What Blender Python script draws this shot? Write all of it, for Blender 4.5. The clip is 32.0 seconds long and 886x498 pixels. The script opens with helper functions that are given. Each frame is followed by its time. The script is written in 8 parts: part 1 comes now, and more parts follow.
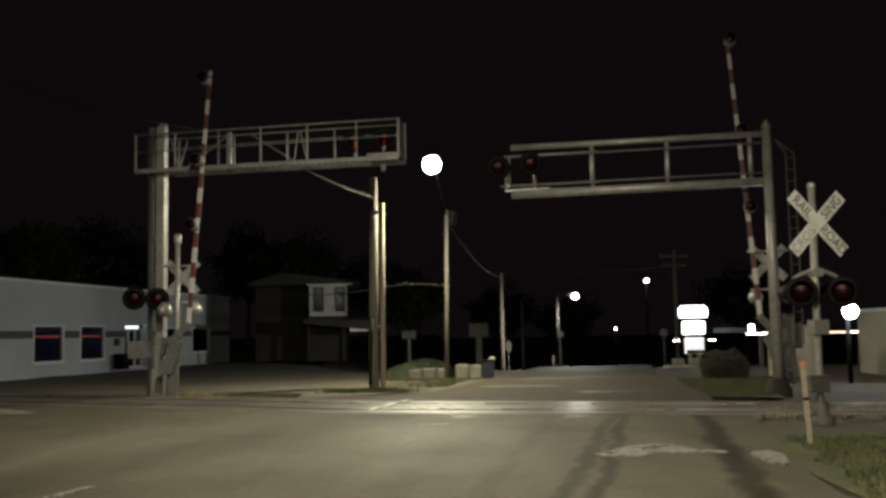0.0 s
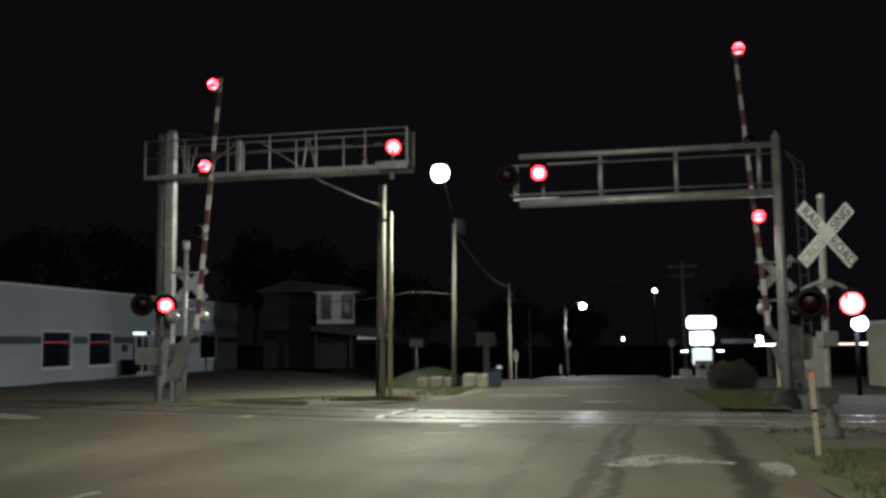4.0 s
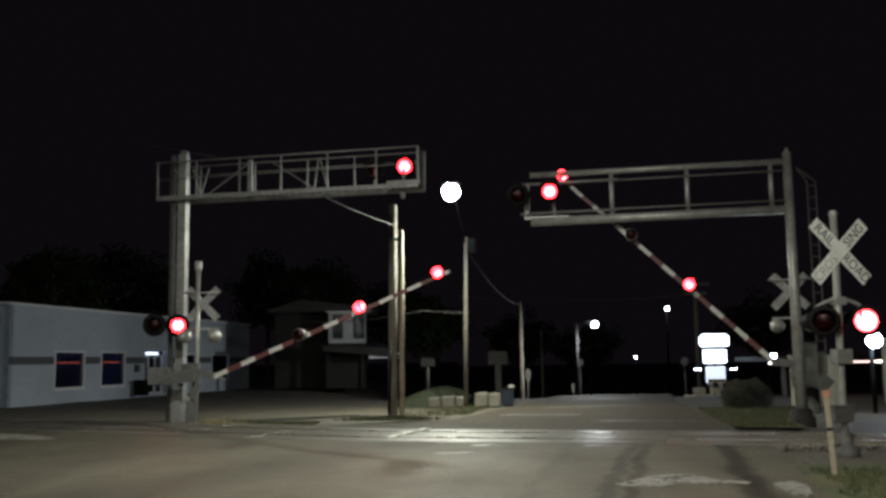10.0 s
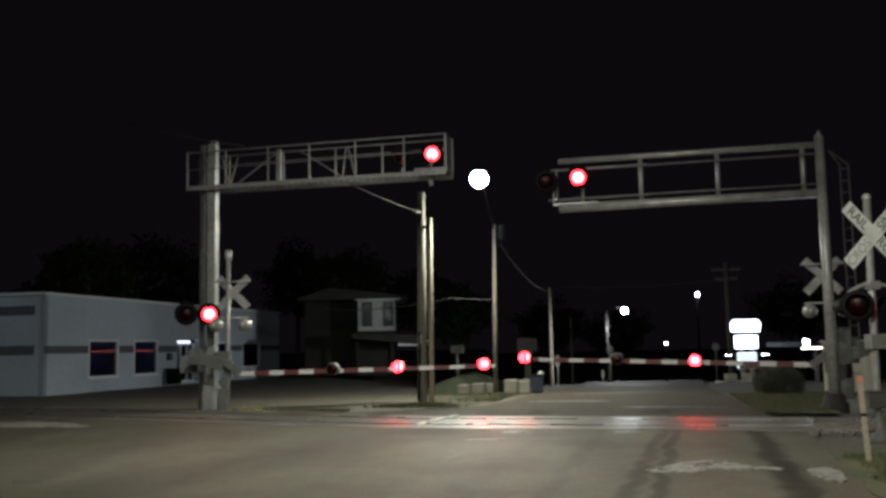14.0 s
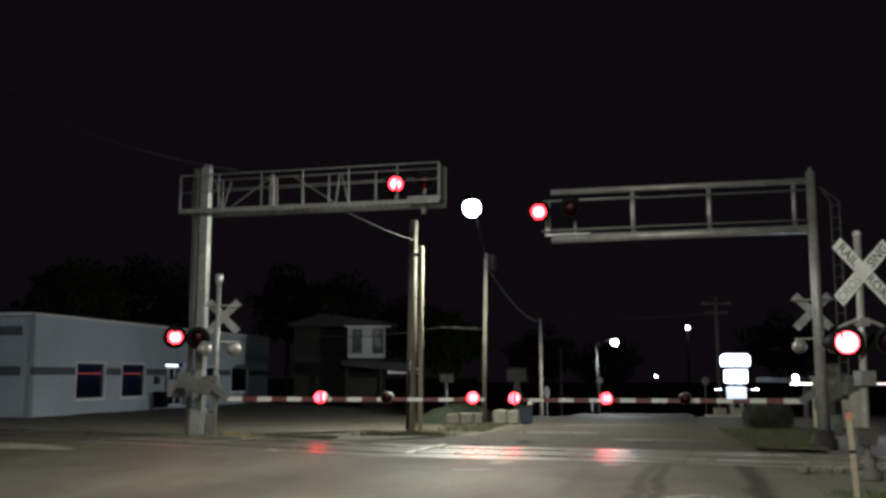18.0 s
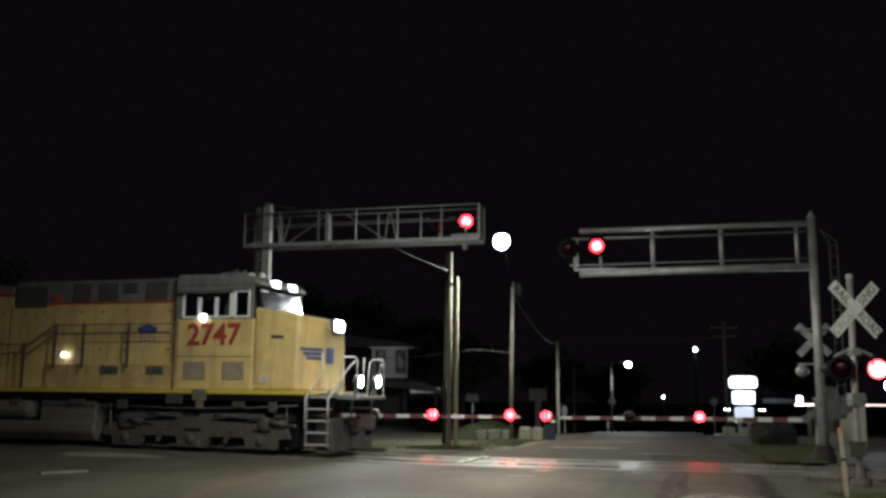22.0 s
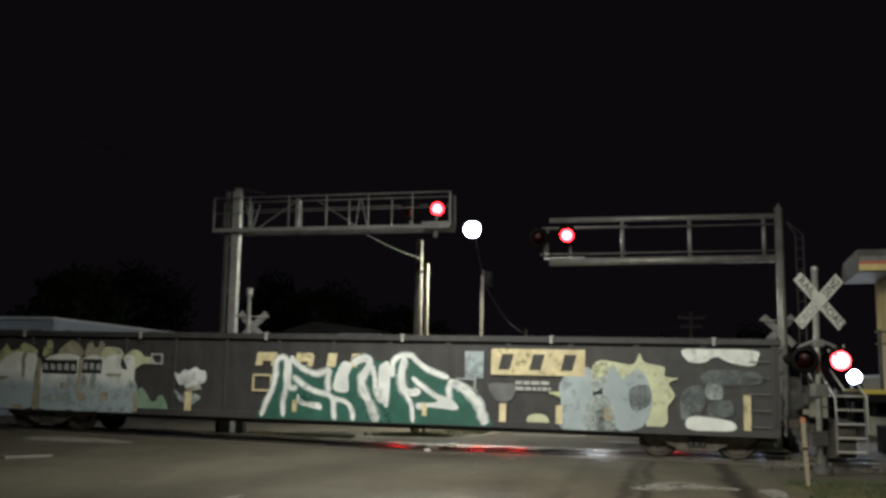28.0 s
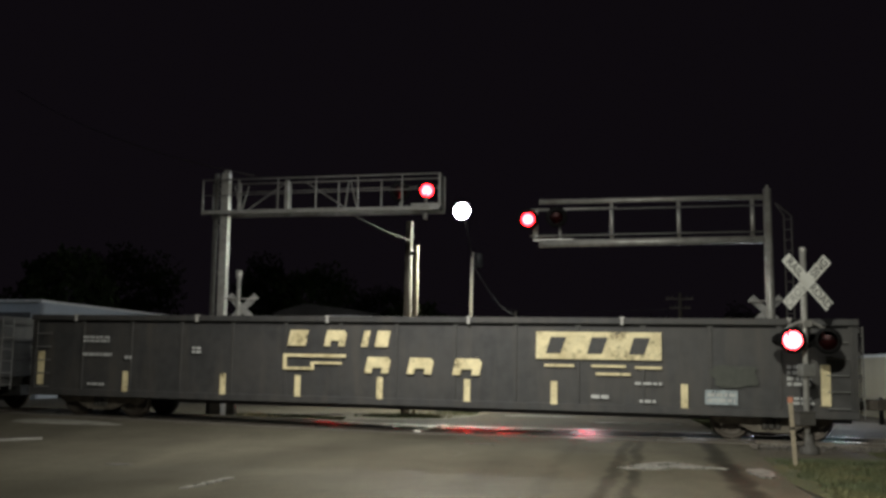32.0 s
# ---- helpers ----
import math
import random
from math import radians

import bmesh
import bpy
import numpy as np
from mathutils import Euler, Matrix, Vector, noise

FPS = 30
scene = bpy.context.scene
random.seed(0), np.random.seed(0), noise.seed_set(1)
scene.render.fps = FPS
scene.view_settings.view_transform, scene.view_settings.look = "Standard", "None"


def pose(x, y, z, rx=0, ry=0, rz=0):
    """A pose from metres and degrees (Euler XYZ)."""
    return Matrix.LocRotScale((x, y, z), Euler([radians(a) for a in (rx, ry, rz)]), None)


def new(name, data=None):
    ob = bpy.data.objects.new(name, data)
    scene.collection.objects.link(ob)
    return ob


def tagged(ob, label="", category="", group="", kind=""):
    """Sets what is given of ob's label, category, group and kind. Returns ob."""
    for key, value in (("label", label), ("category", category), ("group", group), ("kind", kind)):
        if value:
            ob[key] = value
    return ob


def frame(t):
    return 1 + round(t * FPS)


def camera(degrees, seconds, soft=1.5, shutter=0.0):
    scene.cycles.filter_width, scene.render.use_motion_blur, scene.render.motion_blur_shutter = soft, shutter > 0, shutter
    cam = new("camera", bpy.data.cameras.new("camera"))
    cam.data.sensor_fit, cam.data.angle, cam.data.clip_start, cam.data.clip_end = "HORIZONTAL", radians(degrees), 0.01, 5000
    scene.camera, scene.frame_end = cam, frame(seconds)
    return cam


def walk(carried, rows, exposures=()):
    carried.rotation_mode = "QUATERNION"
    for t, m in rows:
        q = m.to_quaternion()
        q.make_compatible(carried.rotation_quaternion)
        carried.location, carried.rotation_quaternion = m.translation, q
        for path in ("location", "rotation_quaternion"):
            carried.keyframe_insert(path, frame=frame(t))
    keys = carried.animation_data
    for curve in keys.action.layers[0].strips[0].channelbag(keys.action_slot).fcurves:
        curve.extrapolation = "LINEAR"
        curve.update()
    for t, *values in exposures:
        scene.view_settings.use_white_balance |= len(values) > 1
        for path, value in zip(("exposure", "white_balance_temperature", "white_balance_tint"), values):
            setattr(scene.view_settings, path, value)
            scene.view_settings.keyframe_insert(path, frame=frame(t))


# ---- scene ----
cam = camera(50.0, 32.0, soft=3.0)
# seconds, place, yaw, pitch, roll of the hand-held camera
WAY = [
    (0, 0, 0, 1.65, 0.12, 5.05, 1.13), (0.5, 0, 0, 1.65, 0.21, 4.99, 1.38), (1, 0, 0, 1.65, 0.34, 4.9, 0.95), (1.5, 0, 0, 1.65, 0.34, 5.09, 0.55),
    (2, 0, 0, 1.65, 0.14, 5.26, 0.07), (2.5, 0, 0, 1.65, 0.22, 5.15, 0.31), (3, 0, 0, 1.65, 0.33, 5.37, 0.49), (3.5, 0, 0, 1.65, 0.71, 5.61, 0.8),
    (5.5, 0, 0, 1.65, -0.98, 5.24, -0.02), (6, 0, 0, 1.65, -1.44, 5.17, 0.08), (6.5, 0, 0, 1.65, -1.54, 5.47, 0.16), (7, 0, 0, 1.65, -1.52, 5.43, -0.08),
    (7.5, 0, 0, 1.65, -1.38, 4.88, -0.12), (8, 0, 0, 1.65, -0.68, 5.19, 0.08), (8.5, 0, 0, 1.65, -0.43, 5.74, 0.14), (9, 0, 0, 1.65, -0.29, 6.54, 0.18),
    (9.5, 0, 0, 1.65, 1.06, 6.69, 1.1), (10, 0, 0, 1.65, 1.26, 6.72, 0.87), (10.5, 0, 0, 1.65, 1.74, 6.79, 1.01), (11, 0, 0, 1.65, 2.41, 6.47, 1.36),
    (11.5, 0, 0, 1.65, 2.73, 5.72, 1.28), (12, 0, 0, 1.65, 3, 5.58, 0.87), (12.5, 0, 0, 1.65, 2.93, 5.93, 0.43), (13, 0, 0, 1.65, 3.06, 5.9, 1.39),
    (13.5, 0, 0, 1.65, 3.08, 6.01, 1.21), (15.5, 0, 0, 1.65, 2.67, 5.83, 0.88), (16, 0, 0, 1.65, 2.76, 6.12, 0.35), (16.5, 0, 0, 1.65, 3.32, 6.69, 0.27),
    (17, 0, 0, 1.65, 3.13, 6.98, 0.27), (17.5, 0, 0, 1.65, 2.62, 7.3, 0.16), (18, 0, 0, 1.65, 2.38, 7.68, 0.06), (18.5, 0, 0, 1.65, 2.43, 7.76, 0.05),
    (19, 0, 0, 1.65, 2.59, 7.33, 0.03), (19.5, 0, 0, 1.65, 1.99, 6.96, 0.08), (19.6, -0.11, -0.37, 1.65, 1.77, 6.9, 0.14),
    (19.7, -0.46, -1.56, 1.64, 0.86, 6.27, 0.47), (19.8, -0.84, -2.87, 1.64, -0.03, 5.78, 0.81), (20, -0.92, -3.12, 1.64, -0.32, 6.06, 0.88),
    (20.5, -0.92, -3.12, 1.64, 0.1, 6.14, 0.55), (21, -0.92, -3.12, 1.64, 0.56, 6.79, 0.38), (21.5, -0.92, -3.12, 1.64, 1.11, 7.22, -0.26),
    (22, -0.92, -3.12, 1.64, 2.63, 8.83, -0.29), (22.5, -0.92, -3.12, 1.64, 2.49, 8.98, 0.26), (23, -0.92, -3.12, 1.64, 1.86, 7.53, 0.95),
    (23.5, -0.92, -3.12, 1.64, 1.53, 7.05, 0.86), (24, -0.92, -3.12, 1.64, 1.29, 6.63, 0.57), (24.5, -0.92, -3.12, 1.64, 0.47, 6.57, 0.56),
    (25, -0.92, -3.12, 1.64, 0.42, 6.64, 0.66), (25.5, -0.92, -3.12, 1.64, 0.94, 6.84, 0.52), (26, -0.92, -3.12, 1.64, 2.06, 7.19, 0.57),
    (26.5, -0.92, -3.12, 1.64, 1.63, 7.5, -0.14), (28.5, -0.92, -3.12, 1.64, 0.69, 8.14, -0.72), (29, -0.92, -3.12, 1.64, 0.73, 6.96, -0.58),
    (29.5, -0.92, -3.12, 1.64, 1.12, 6.42, -0.84), (30, -0.92, -3.12, 1.64, 1.11, 6.89, -0.56), (30.5, -0.92, -3.12, 1.64, 0.8, 7.39, -0.83),
    (31, -0.92, -3.12, 1.64, 0.55, 7.47, -0.89), (31.5, -0.92, -3.12, 1.64, 0.34, 7.32, -0.66), (32, -0.92, -3.12, 1.64, 0.16, 7, -0.58),
]
walk(cam, [(t, pose(x, y, z, 90 + p, r, a)) for t, x, y, z, a, p, r in WAY],
     exposures=[(0.0, 0.2, 6450, 8), (0.5, 0.2, 6350, 8), (2.5, 0.25, 5550, 8), (12.0, 0.15, 5550, 8), (18.0, 0.3, 5500, 8), (20.5, 0.25, 5500, 8), (22.0, -0.15, 5550, 8), (23.0, 0.0, 5600, 8), (24.0, 0.0, 5650, 8), (26.5, -0.1, 5650, 8), (29.0, 0.25, 5600, 10), (32.0, 0.25, 5600, 10)])

# ---- light: a clear night, lit by street lamps and one added fill ----
world = bpy.data.worlds.new("night_sky")
scene.world = world
world.use_nodes = True
world.node_tree.nodes["Background"].inputs["Color"].default_value = (0.48, 0.33, 0.40, 1)
world.node_tree.nodes["Background"].inputs["Strength"].default_value = 0.0075


def street_light(name, at, watts, colour, size=0.35, spread=None, aim=(0, 0, -1)):
    """The light of a lamp head, or an added fill: a round area lamp that looks along aim."""
    data = bpy.data.lights.new(name, "AREA")
    data.shape, data.size, data.energy, data.color = "DISK", size, watts, colour
    if spread:
        data.spread = radians(spread)
    ob = new(name, data)
    ob.matrix_world = Matrix.Translation(at) @ Vector(aim).to_track_quat("-Z", "Y").to_matrix().to_4x4()
    return tagged(ob, kind="structure")


WARM, WHITE, YELLOWISH = (1.0, 0.91, 0.74), (1.0, 0.95, 0.82), (1.0, 0.93, 0.64)
street_light("street_light_ahead", (-0.35, 33.0, 7.1), 1050, YELLOWISH, spread=160, aim=(-0.1, -0.25, -0.96))
street_light("street_light_above", (-2.6, 13.4, 8.8), 640, WARM, spread=130, aim=(0.0, 0.5, -0.87))
street_light("street_light_behind", (0.2, 2.0, 8.4), 1450, (1.0, 0.91, 0.68), spread=160, aim=(0.28, 0.5, -0.82))
street_light("street_light_far", (7.15, 52.0, 3.05), 1100, WHITE, aim=(-0.5, 0.0, -0.87))
street_light("street_light_lot", (12.25, 28.55, 2.05), 50, (1.0, 0.96, 0.86), aim=(-0.3, -0.6, -0.6))
# added fill from out of view, brightens the low building's end wall
street_light("street_light_lane", (-31.0, 33.0, 8.0), 60, (0.86, 0.93, 1.0), aim=(0.35, 0.85, -0.35))


# ---- materials ----
def shade(name, colour, rough=0.7, metal=0.0, vary=0.25, grain=8.0, stain=0.8, bump=0.2, second=None, spread=0.0, spec=0.5):
    """A surface with a fine grain, larger stains and fine relief. second: the stains' colour."""
    m = bpy.data.materials.new(name)
    m.use_nodes = True
    nt = m.node_tree
    nd, ln = nt.nodes, nt.links
    b = nd["Principled BSDF"]
    co = nd.new("ShaderNodeTexCoord")
    n1, n2 = nd.new("ShaderNodeTexNoise"), nd.new("ShaderNodeTexNoise")
    n1.inputs["Scale"].default_value, n1.inputs["Detail"].default_value = grain, 6
    n2.inputs["Scale"].default_value, n2.inputs["Detail"].default_value = stain, 5
    ln.new(co.outputs["Object"], n1.inputs["Vector"]), ln.new(co.outputs["Object"], n2.inputs["Vector"])
    dark = tuple(c * (1 - vary) for c in colour)
    light = tuple(min(1, c * (1 + vary)) for c in colour)
    r1, r2 = nd.new("ShaderNodeValToRGB"), nd.new("ShaderNodeValToRGB")
    r1.color_ramp.elements[0].position, r1.color_ramp.elements[1].position = 0.32, 0.68
    r1.color_ramp.elements[0].color, r1.color_ramp.elements[1].color = (*dark, 1), (*light, 1)
    r2.color_ramp.elements[0].position, r2.color_ramp.elements[1].position = 0.45, 0.7
    r2.color_ramp.elements[0].color, r2.color_ramp.elements[1].color = (0, 0, 0, 1), (1, 1, 1, 1)
    ln.new(n1.outputs["Fac"], r1.inputs["Fac"]), ln.new(n2.outputs["Fac"], r2.inputs["Fac"])
    mix = nd.new("ShaderNodeMix")
    mix.data_type = "RGBA"
    mix.inputs[7].default_value = (*(second or dark), 1)
    fac = nd.new("ShaderNodeMath")
    fac.operation, fac.inputs[1].default_value = "MULTIPLY", 0.7
    ln.new(r2.outputs["Color"], fac.inputs[0])
    ln.new(fac.outputs[0], mix.inputs[0]), ln.new(r1.outputs["Color"], mix.inputs[6])
    out = mix.outputs[2]
    if spread:
        info, hsv, mr = nd.new("ShaderNodeObjectInfo"), nd.new("ShaderNodeHueSaturation"), nd.new("ShaderNodeMapRange")
        mr.inputs[3].default_value, mr.inputs[4].default_value = 1 - spread, 1 + spread
        ln.new(info.outputs["Random"], mr.inputs[0]), ln.new(mr.outputs[0], hsv.inputs["Value"])
        ln.new(out, hsv.inputs["Color"])
        out = hsv.outputs["Color"]
    ln.new(out, b.inputs["Base Color"])
    b.inputs["Metallic"].default_value = metal
    b.inputs["Specular IOR Level"].default_value = spec
    rr = nd.new("ShaderNodeMapRange")
    rr.inputs[3].default_value, rr.inputs[4].default_value = max(0.03, rough - 0.15), min(1, rough + 0.15)
    ln.new(n2.outputs["Fac"], rr.inputs[0]), ln.new(rr.outputs[0], b.inputs["Roughness"])
    if bump:
        bp = nd.new("ShaderNodeBump")
        bp.inputs["Strength"].default_value, bp.inputs["Distance"].default_value = bump, 0.02
        ln.new(n1.outputs["Fac"], bp.inputs["Height"]), ln.new(bp.outputs["Normal"], b.inputs["Normal"])
    return m


def glow(name, colour, strength):
    m = bpy.data.materials.new(name)
    m.use_nodes = True
    b = m.node_tree.nodes["Principled BSDF"]
    b.inputs["Base Color"].default_value = (0.8, 0.8, 0.8, 1)
    b.inputs["Emission Color"].default_value, b.inputs["Emission Strength"].default_value = (*colour, 1), strength
    return m


def clear(name, colour, gloss=0.12, rough=0.05):
    """Thin coloured glass."""
    m = bpy.data.materials.new(name)
    m.use_nodes = True
    nd, ln = m.node_tree.nodes, m.node_tree.links
    nd.remove(nd["Principled BSDF"])
    t, g, x = nd.new("ShaderNodeBsdfTransparent"), nd.new("ShaderNodeBsdfGlossy"), nd.new("ShaderNodeMixShader")
    t.inputs["Color"].default_value = (*colour, 1)
    g.inputs["Color"].default_value = (*[0.5 + 0.5 * c for c in colour], 1)
    g.inputs["Roughness"].default_value = rough
    x.inputs[0].default_value = gloss
    ln.new(t.outputs[0], x.inputs[1]), ln.new(g.outputs[0], x.inputs[2])
    ln.new(x.outputs[0], nd["Material Output"].inputs["Surface"])
    return m


ASPHALT = shade("worn_asphalt", (0.092, 0.083, 0.06), 0.68, vary=0.34, grain=26, stain=0.35, bump=0.25, second=(0.064, 0.056, 0.04), spec=0.16)


def wheel_lanes(m):
    """Tyre-darkened lanes and long paving streaks that run along the road."""
    nd, ln = m.node_tree.nodes, m.node_tree.links
    b = nd["Principled BSDF"]
    base = b.inputs["Base Color"].links[0].from_socket

    def op(kind, x, y=None):
        n = nd.new("ShaderNodeMath")
        n.operation = kind
        for i, v in enumerate((x, y)):
            if v is None:
                continue
            if isinstance(v, (int, float)):
                n.inputs[i].default_value = v
            else:
                ln.new(v, n.inputs[i])
        return n.outputs[0]
    co, sp = nd.new("ShaderNodeTexCoord"), nd.new("ShaderNodeSeparateXYZ")
    ln.new(co.outputs["Object"], sp.inputs[0])
    wob = nd.new("ShaderNodeTexNoise")
    wob.inputs["Scale"].default_value, wob.inputs["Detail"].default_value = 0.9, 5
    ln.new(co.outputs["Object"], wob.inputs["Vector"])
    w = op("MULTIPLY", op("SUBTRACT", wob.outputs["Fac"], 0.5), 0.55)
    dark = None
    for x0, k, half, depth in ((1.18, 0.235, 0.12, 0.55), (1.52, 0.222, 0.1, 0.6), (3.13, 0.206, 0.2, 0.72), (0.33, 0.187, 0.12, 0.22), (-0.75, 0.2, 0.25, 0.12), (-5.9, 0.5, 1.1, 0.28), (-3.2, 0.3, 0.7, 0.1)):
        u = op("SUBTRACT", op("SUBTRACT", sp.outputs["X"], x0), op("MULTIPLY", op("SUBTRACT", sp.outputs["Y"], 9.8), k))
        u = op("ABSOLUTE", op("ADD", u, w))
        mr = nd.new("ShaderNodeMapRange")
        mr.interpolation_type = "SMOOTHSTEP"
        mr.inputs[1].default_value, mr.inputs[2].default_value = half * 0.35, half * 1.5
        mr.inputs[3].default_value, mr.inputs[4].default_value = depth, 0.0
        ln.new(u, mr.inputs[0])
        dark = mr.outputs[0] if dark is None else op("MAXIMUM", dark, mr.outputs[0])
    mp, ns = nd.new("ShaderNodeMapping"), nd.new("ShaderNodeTexNoise")
    mp.inputs["Rotation"].default_value[2], mp.inputs["Scale"].default_value = radians(12), (0.8, 0.07, 1)
    ns.inputs["Scale"].default_value, ns.inputs["Detail"].default_value = 1.0, 6
    ln.new(co.outputs["Object"], mp.inputs[0]), ln.new(mp.outputs[0], ns.inputs["Vector"])
    patch = nd.new("ShaderNodeTexNoise")
    patch.inputs["Scale"].default_value, patch.inputs["Detail"].default_value = 3.0, 8
    ln.new(co.outputs["Object"], patch.inputs["Vector"])
    gain = op("ADD", op("MULTIPLY", ns.outputs["Fac"], 0.9), op("ADD", op("MULTIPLY", patch.outputs["Fac"], 0.5), 0.3))
    gain = op("MULTIPLY", gain, op("SUBTRACT", 1.0, op("MULTIPLY", dark, op("ADD", 0.4, patch.outputs["Fac"]))))
    mul = nd.new("ShaderNodeVectorMath")
    mul.operation = "SCALE"
    ln.new(base, mul.inputs[0]), ln.new(gain, mul.inputs["Scale"]), ln.new(mul.outputs[0], b.inputs["Base Color"])


wheel_lanes(ASPHALT)
ASPHALT2 = shade("darker_patched_asphalt", (0.046, 0.036, 0.025), 0.85, vary=0.5, grain=5, stain=0.35, bump=0.5, second=(0.085, 0.066, 0.044), spec=0.2)
DASHW = shade("bright_road_paint", (0.62, 0.60, 0.52), 0.6, vary=0.15, grain=14, stain=3, bump=0.1, second=(0.4, 0.38, 0.32))
CONC2 = shade("lighter_patched_asphalt", (0.075, 0.066, 0.048), 0.8, vary=0.3, grain=12, stain=0.9, bump=0.3)
CONC = shade("pale_worn_concrete", (0.20, 0.19, 0.155), 0.8, vary=0.25, grain=10, stain=1.2, second=(0.12, 0.11, 0.09))
TAR = shade("dark_tar", (0.065, 0.06, 0.053), 0.5, grain=14, bump=0.3)
PAINT = shade("worn_road_paint", (0.21, 0.20, 0.175), 0.7, vary=0.3, grain=12, stain=4, second=(0.12, 0.11, 0.095))
SLAB = shade("crossing_concrete", (0.105, 0.094, 0.074), 0.46, grain=18, stain=1.3, spread=0.1, second=(0.12, 0.1, 0.085))
DIRT = shade("gravelly_dirt", (0.085, 0.071, 0.05), 0.9, vary=0.45, grain=9, stain=0.5, bump=0.6, second=(0.05, 0.045, 0.033))
BALLAST = shade("ballast_stone", (0.12, 0.108, 0.092), 0.9, vary=0.5, grain=16, stain=0.7, bump=0.8)
GRASS = shade("dry_grass", (0.052, 0.06, 0.024), 0.85, vary=0.45, grain=6, stain=0.8, bump=0.1, second=(0.13, 0.11, 0.045))
VERGE = shade("green_verge", (0.066, 0.074, 0.03), 0.85, vary=0.4, grain=6, stain=0.9, bump=0.1, second=(0.11, 0.085, 0.045))
RAIL = shade("worn_rail_steel", (0.42, 0.38, 0.33), 0.3, 0.85, vary=0.15, grain=20)
STEEL = shade("galvanised_steel", (0.42, 0.41, 0.38), 0.45, 0.4, vary=0.16, grain=7, stain=1.5, bump=0.05, second=(0.22, 0.2, 0.17))
# darker copy of STEEL: the walkway truss's shade is put into its colour
STEELSHADE = shade("dull_galvanised_steel", (0.25, 0.245, 0.23), 0.6, 0.15, vary=0.16, grain=7, stain=1.5, bump=0.05, second=(0.15, 0.14, 0.12))
STEEL2 = shade("grey_painted_steel", (0.19, 0.19, 0.18), 0.6, 0.1, vary=0.16, grain=7, stain=1.5, bump=0.05, second=(0.15, 0.14, 0.12))
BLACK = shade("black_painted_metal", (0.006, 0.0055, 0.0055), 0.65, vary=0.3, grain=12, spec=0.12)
SIGNW = shade("sign_white", (0.8, 0.79, 0.74), 0.5, vary=0.06, grain=10, stain=3, bump=0.03, second=(0.55, 0.53, 0.48))
SIGNK = shade("sign_black", (0.02, 0.02, 0.02), 0.6, bump=0)
ARMW = shade("gate_white", (0.50, 0.48, 0.44), 0.55, vary=0.08, grain=10, bump=0.03, second=(0.5, 0.47, 0.42))
ARMR = shade("gate_red", (0.10, 0.022, 0.02), 0.55, vary=0.15, grain=10, bump=0.03)
WOOD = shade("weathered_wood", (0.15, 0.136, 0.11), 0.85, vary=0.35, grain=22, stain=1.4, bump=0.4, second=(0.12, 0.09, 0.06))
STICK = shade("pale_marker_wood", (0.27, 0.23, 0.165), 0.75, vary=0.2, grain=14)
WALLB = shade("painted_block_wall", (0.47, 0.515, 0.56), 0.8, vary=0.07, grain=5, stain=0.35, bump=0.06, second=(0.39, 0.42, 0.45))
WALLD = shade("dark_wall_band", (0.10, 0.10, 0.105), 0.8, vary=0.12, grain=5, stain=0.5)
TRIM = shade("white_trim", (0.76, 0.76, 0.74), 0.6, vary=0.08, grain=6, bump=0.03)
GLASSD = clear("window_glass", (0.55, 0.58, 0.62), 0.25)
ROOM = shade("dark_interior", (0.03, 0.03, 0.04), 0.9, bump=0)
SIDING = shade("pale_siding", (0.48, 0.48, 0.46), 0.8, vary=0.12, grain=4, stain=0.6)
# kept near-black: the house walls' shade is put into this brown
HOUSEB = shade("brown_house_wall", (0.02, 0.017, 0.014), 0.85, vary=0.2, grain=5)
SHINGLE = shade("dark_shingle", (0.034, 0.031, 0.028), 0.9, vary=0.3, grain=9)
CREAM = shade("cream_wall", (0.5, 0.46, 0.33), 0.75, vary=0.08, grain=4, stain=0.5)
BARK = shade("tree_bark", (0.04, 0.033, 0.025), 0.9, vary=0.35, grain=12, bump=0.6)
LEAF = shade("tree_leaf", (0.03, 0.042, 0.016), 0.8, vary=0.45, grain=1.5, stain=0.3, bump=0, spec=0.1)
BUSH = shade("bush_leaf", (0.046, 0.044, 0.026), 0.7, vary=0.45, grain=3, stain=0.8, bump=0)
YELLOW = shade("locomotive_yellow", (0.63, 0.475, 0.18), 0.42, vary=0.1, grain=3, stain=0.7, bump=0.03, second=(0.44, 0.32, 0.14))
YDUST = shade("dusty_yellow", (0.52, 0.38, 0.15), 0.55, vary=0.14, grain=4, stain=1.6, bump=0.04, second=(0.30, 0.20, 0.085))
YSTRIPE = shade("sill_yellow", (0.52, 0.41, 0.06), 0.4, vary=0.06, grain=4, bump=0.02)
LGREY = shade("locomotive_grey", (0.175, 0.17, 0.158), 0.55, vary=0.14, grain=4, stain=0.8, bump=0.04, second=(0.115, 0.108, 0.095))
FRAMEG = shade("dusty_truck_grey", (0.05, 0.043, 0.032), 0.8, vary=0.3, grain=6, stain=1.2, bump=0.1, second=(0.04, 0.035, 0.028))
TRUCKB = shade("brown_truck_steel", (0.16, 0.14, 0.11), 0.78, vary=0.3, grain=7, stain=1.5, bump=0.1, second=(0.08, 0.065, 0.052))
TANKG = shade("dusty_tank_grey", (0.115, 0.107, 0.078), 0.7, vary=0.2, grain=4, stain=0.8, bump=0.05, second=(0.075, 0.068, 0.05))
TRUCKO = shade("olive_dust_truck_steel", (0.062, 0.055, 0.04), 0.8, vary=0.3, grain=6, stain=1.4, bump=0.12, second=(0.045, 0.039, 0.028))
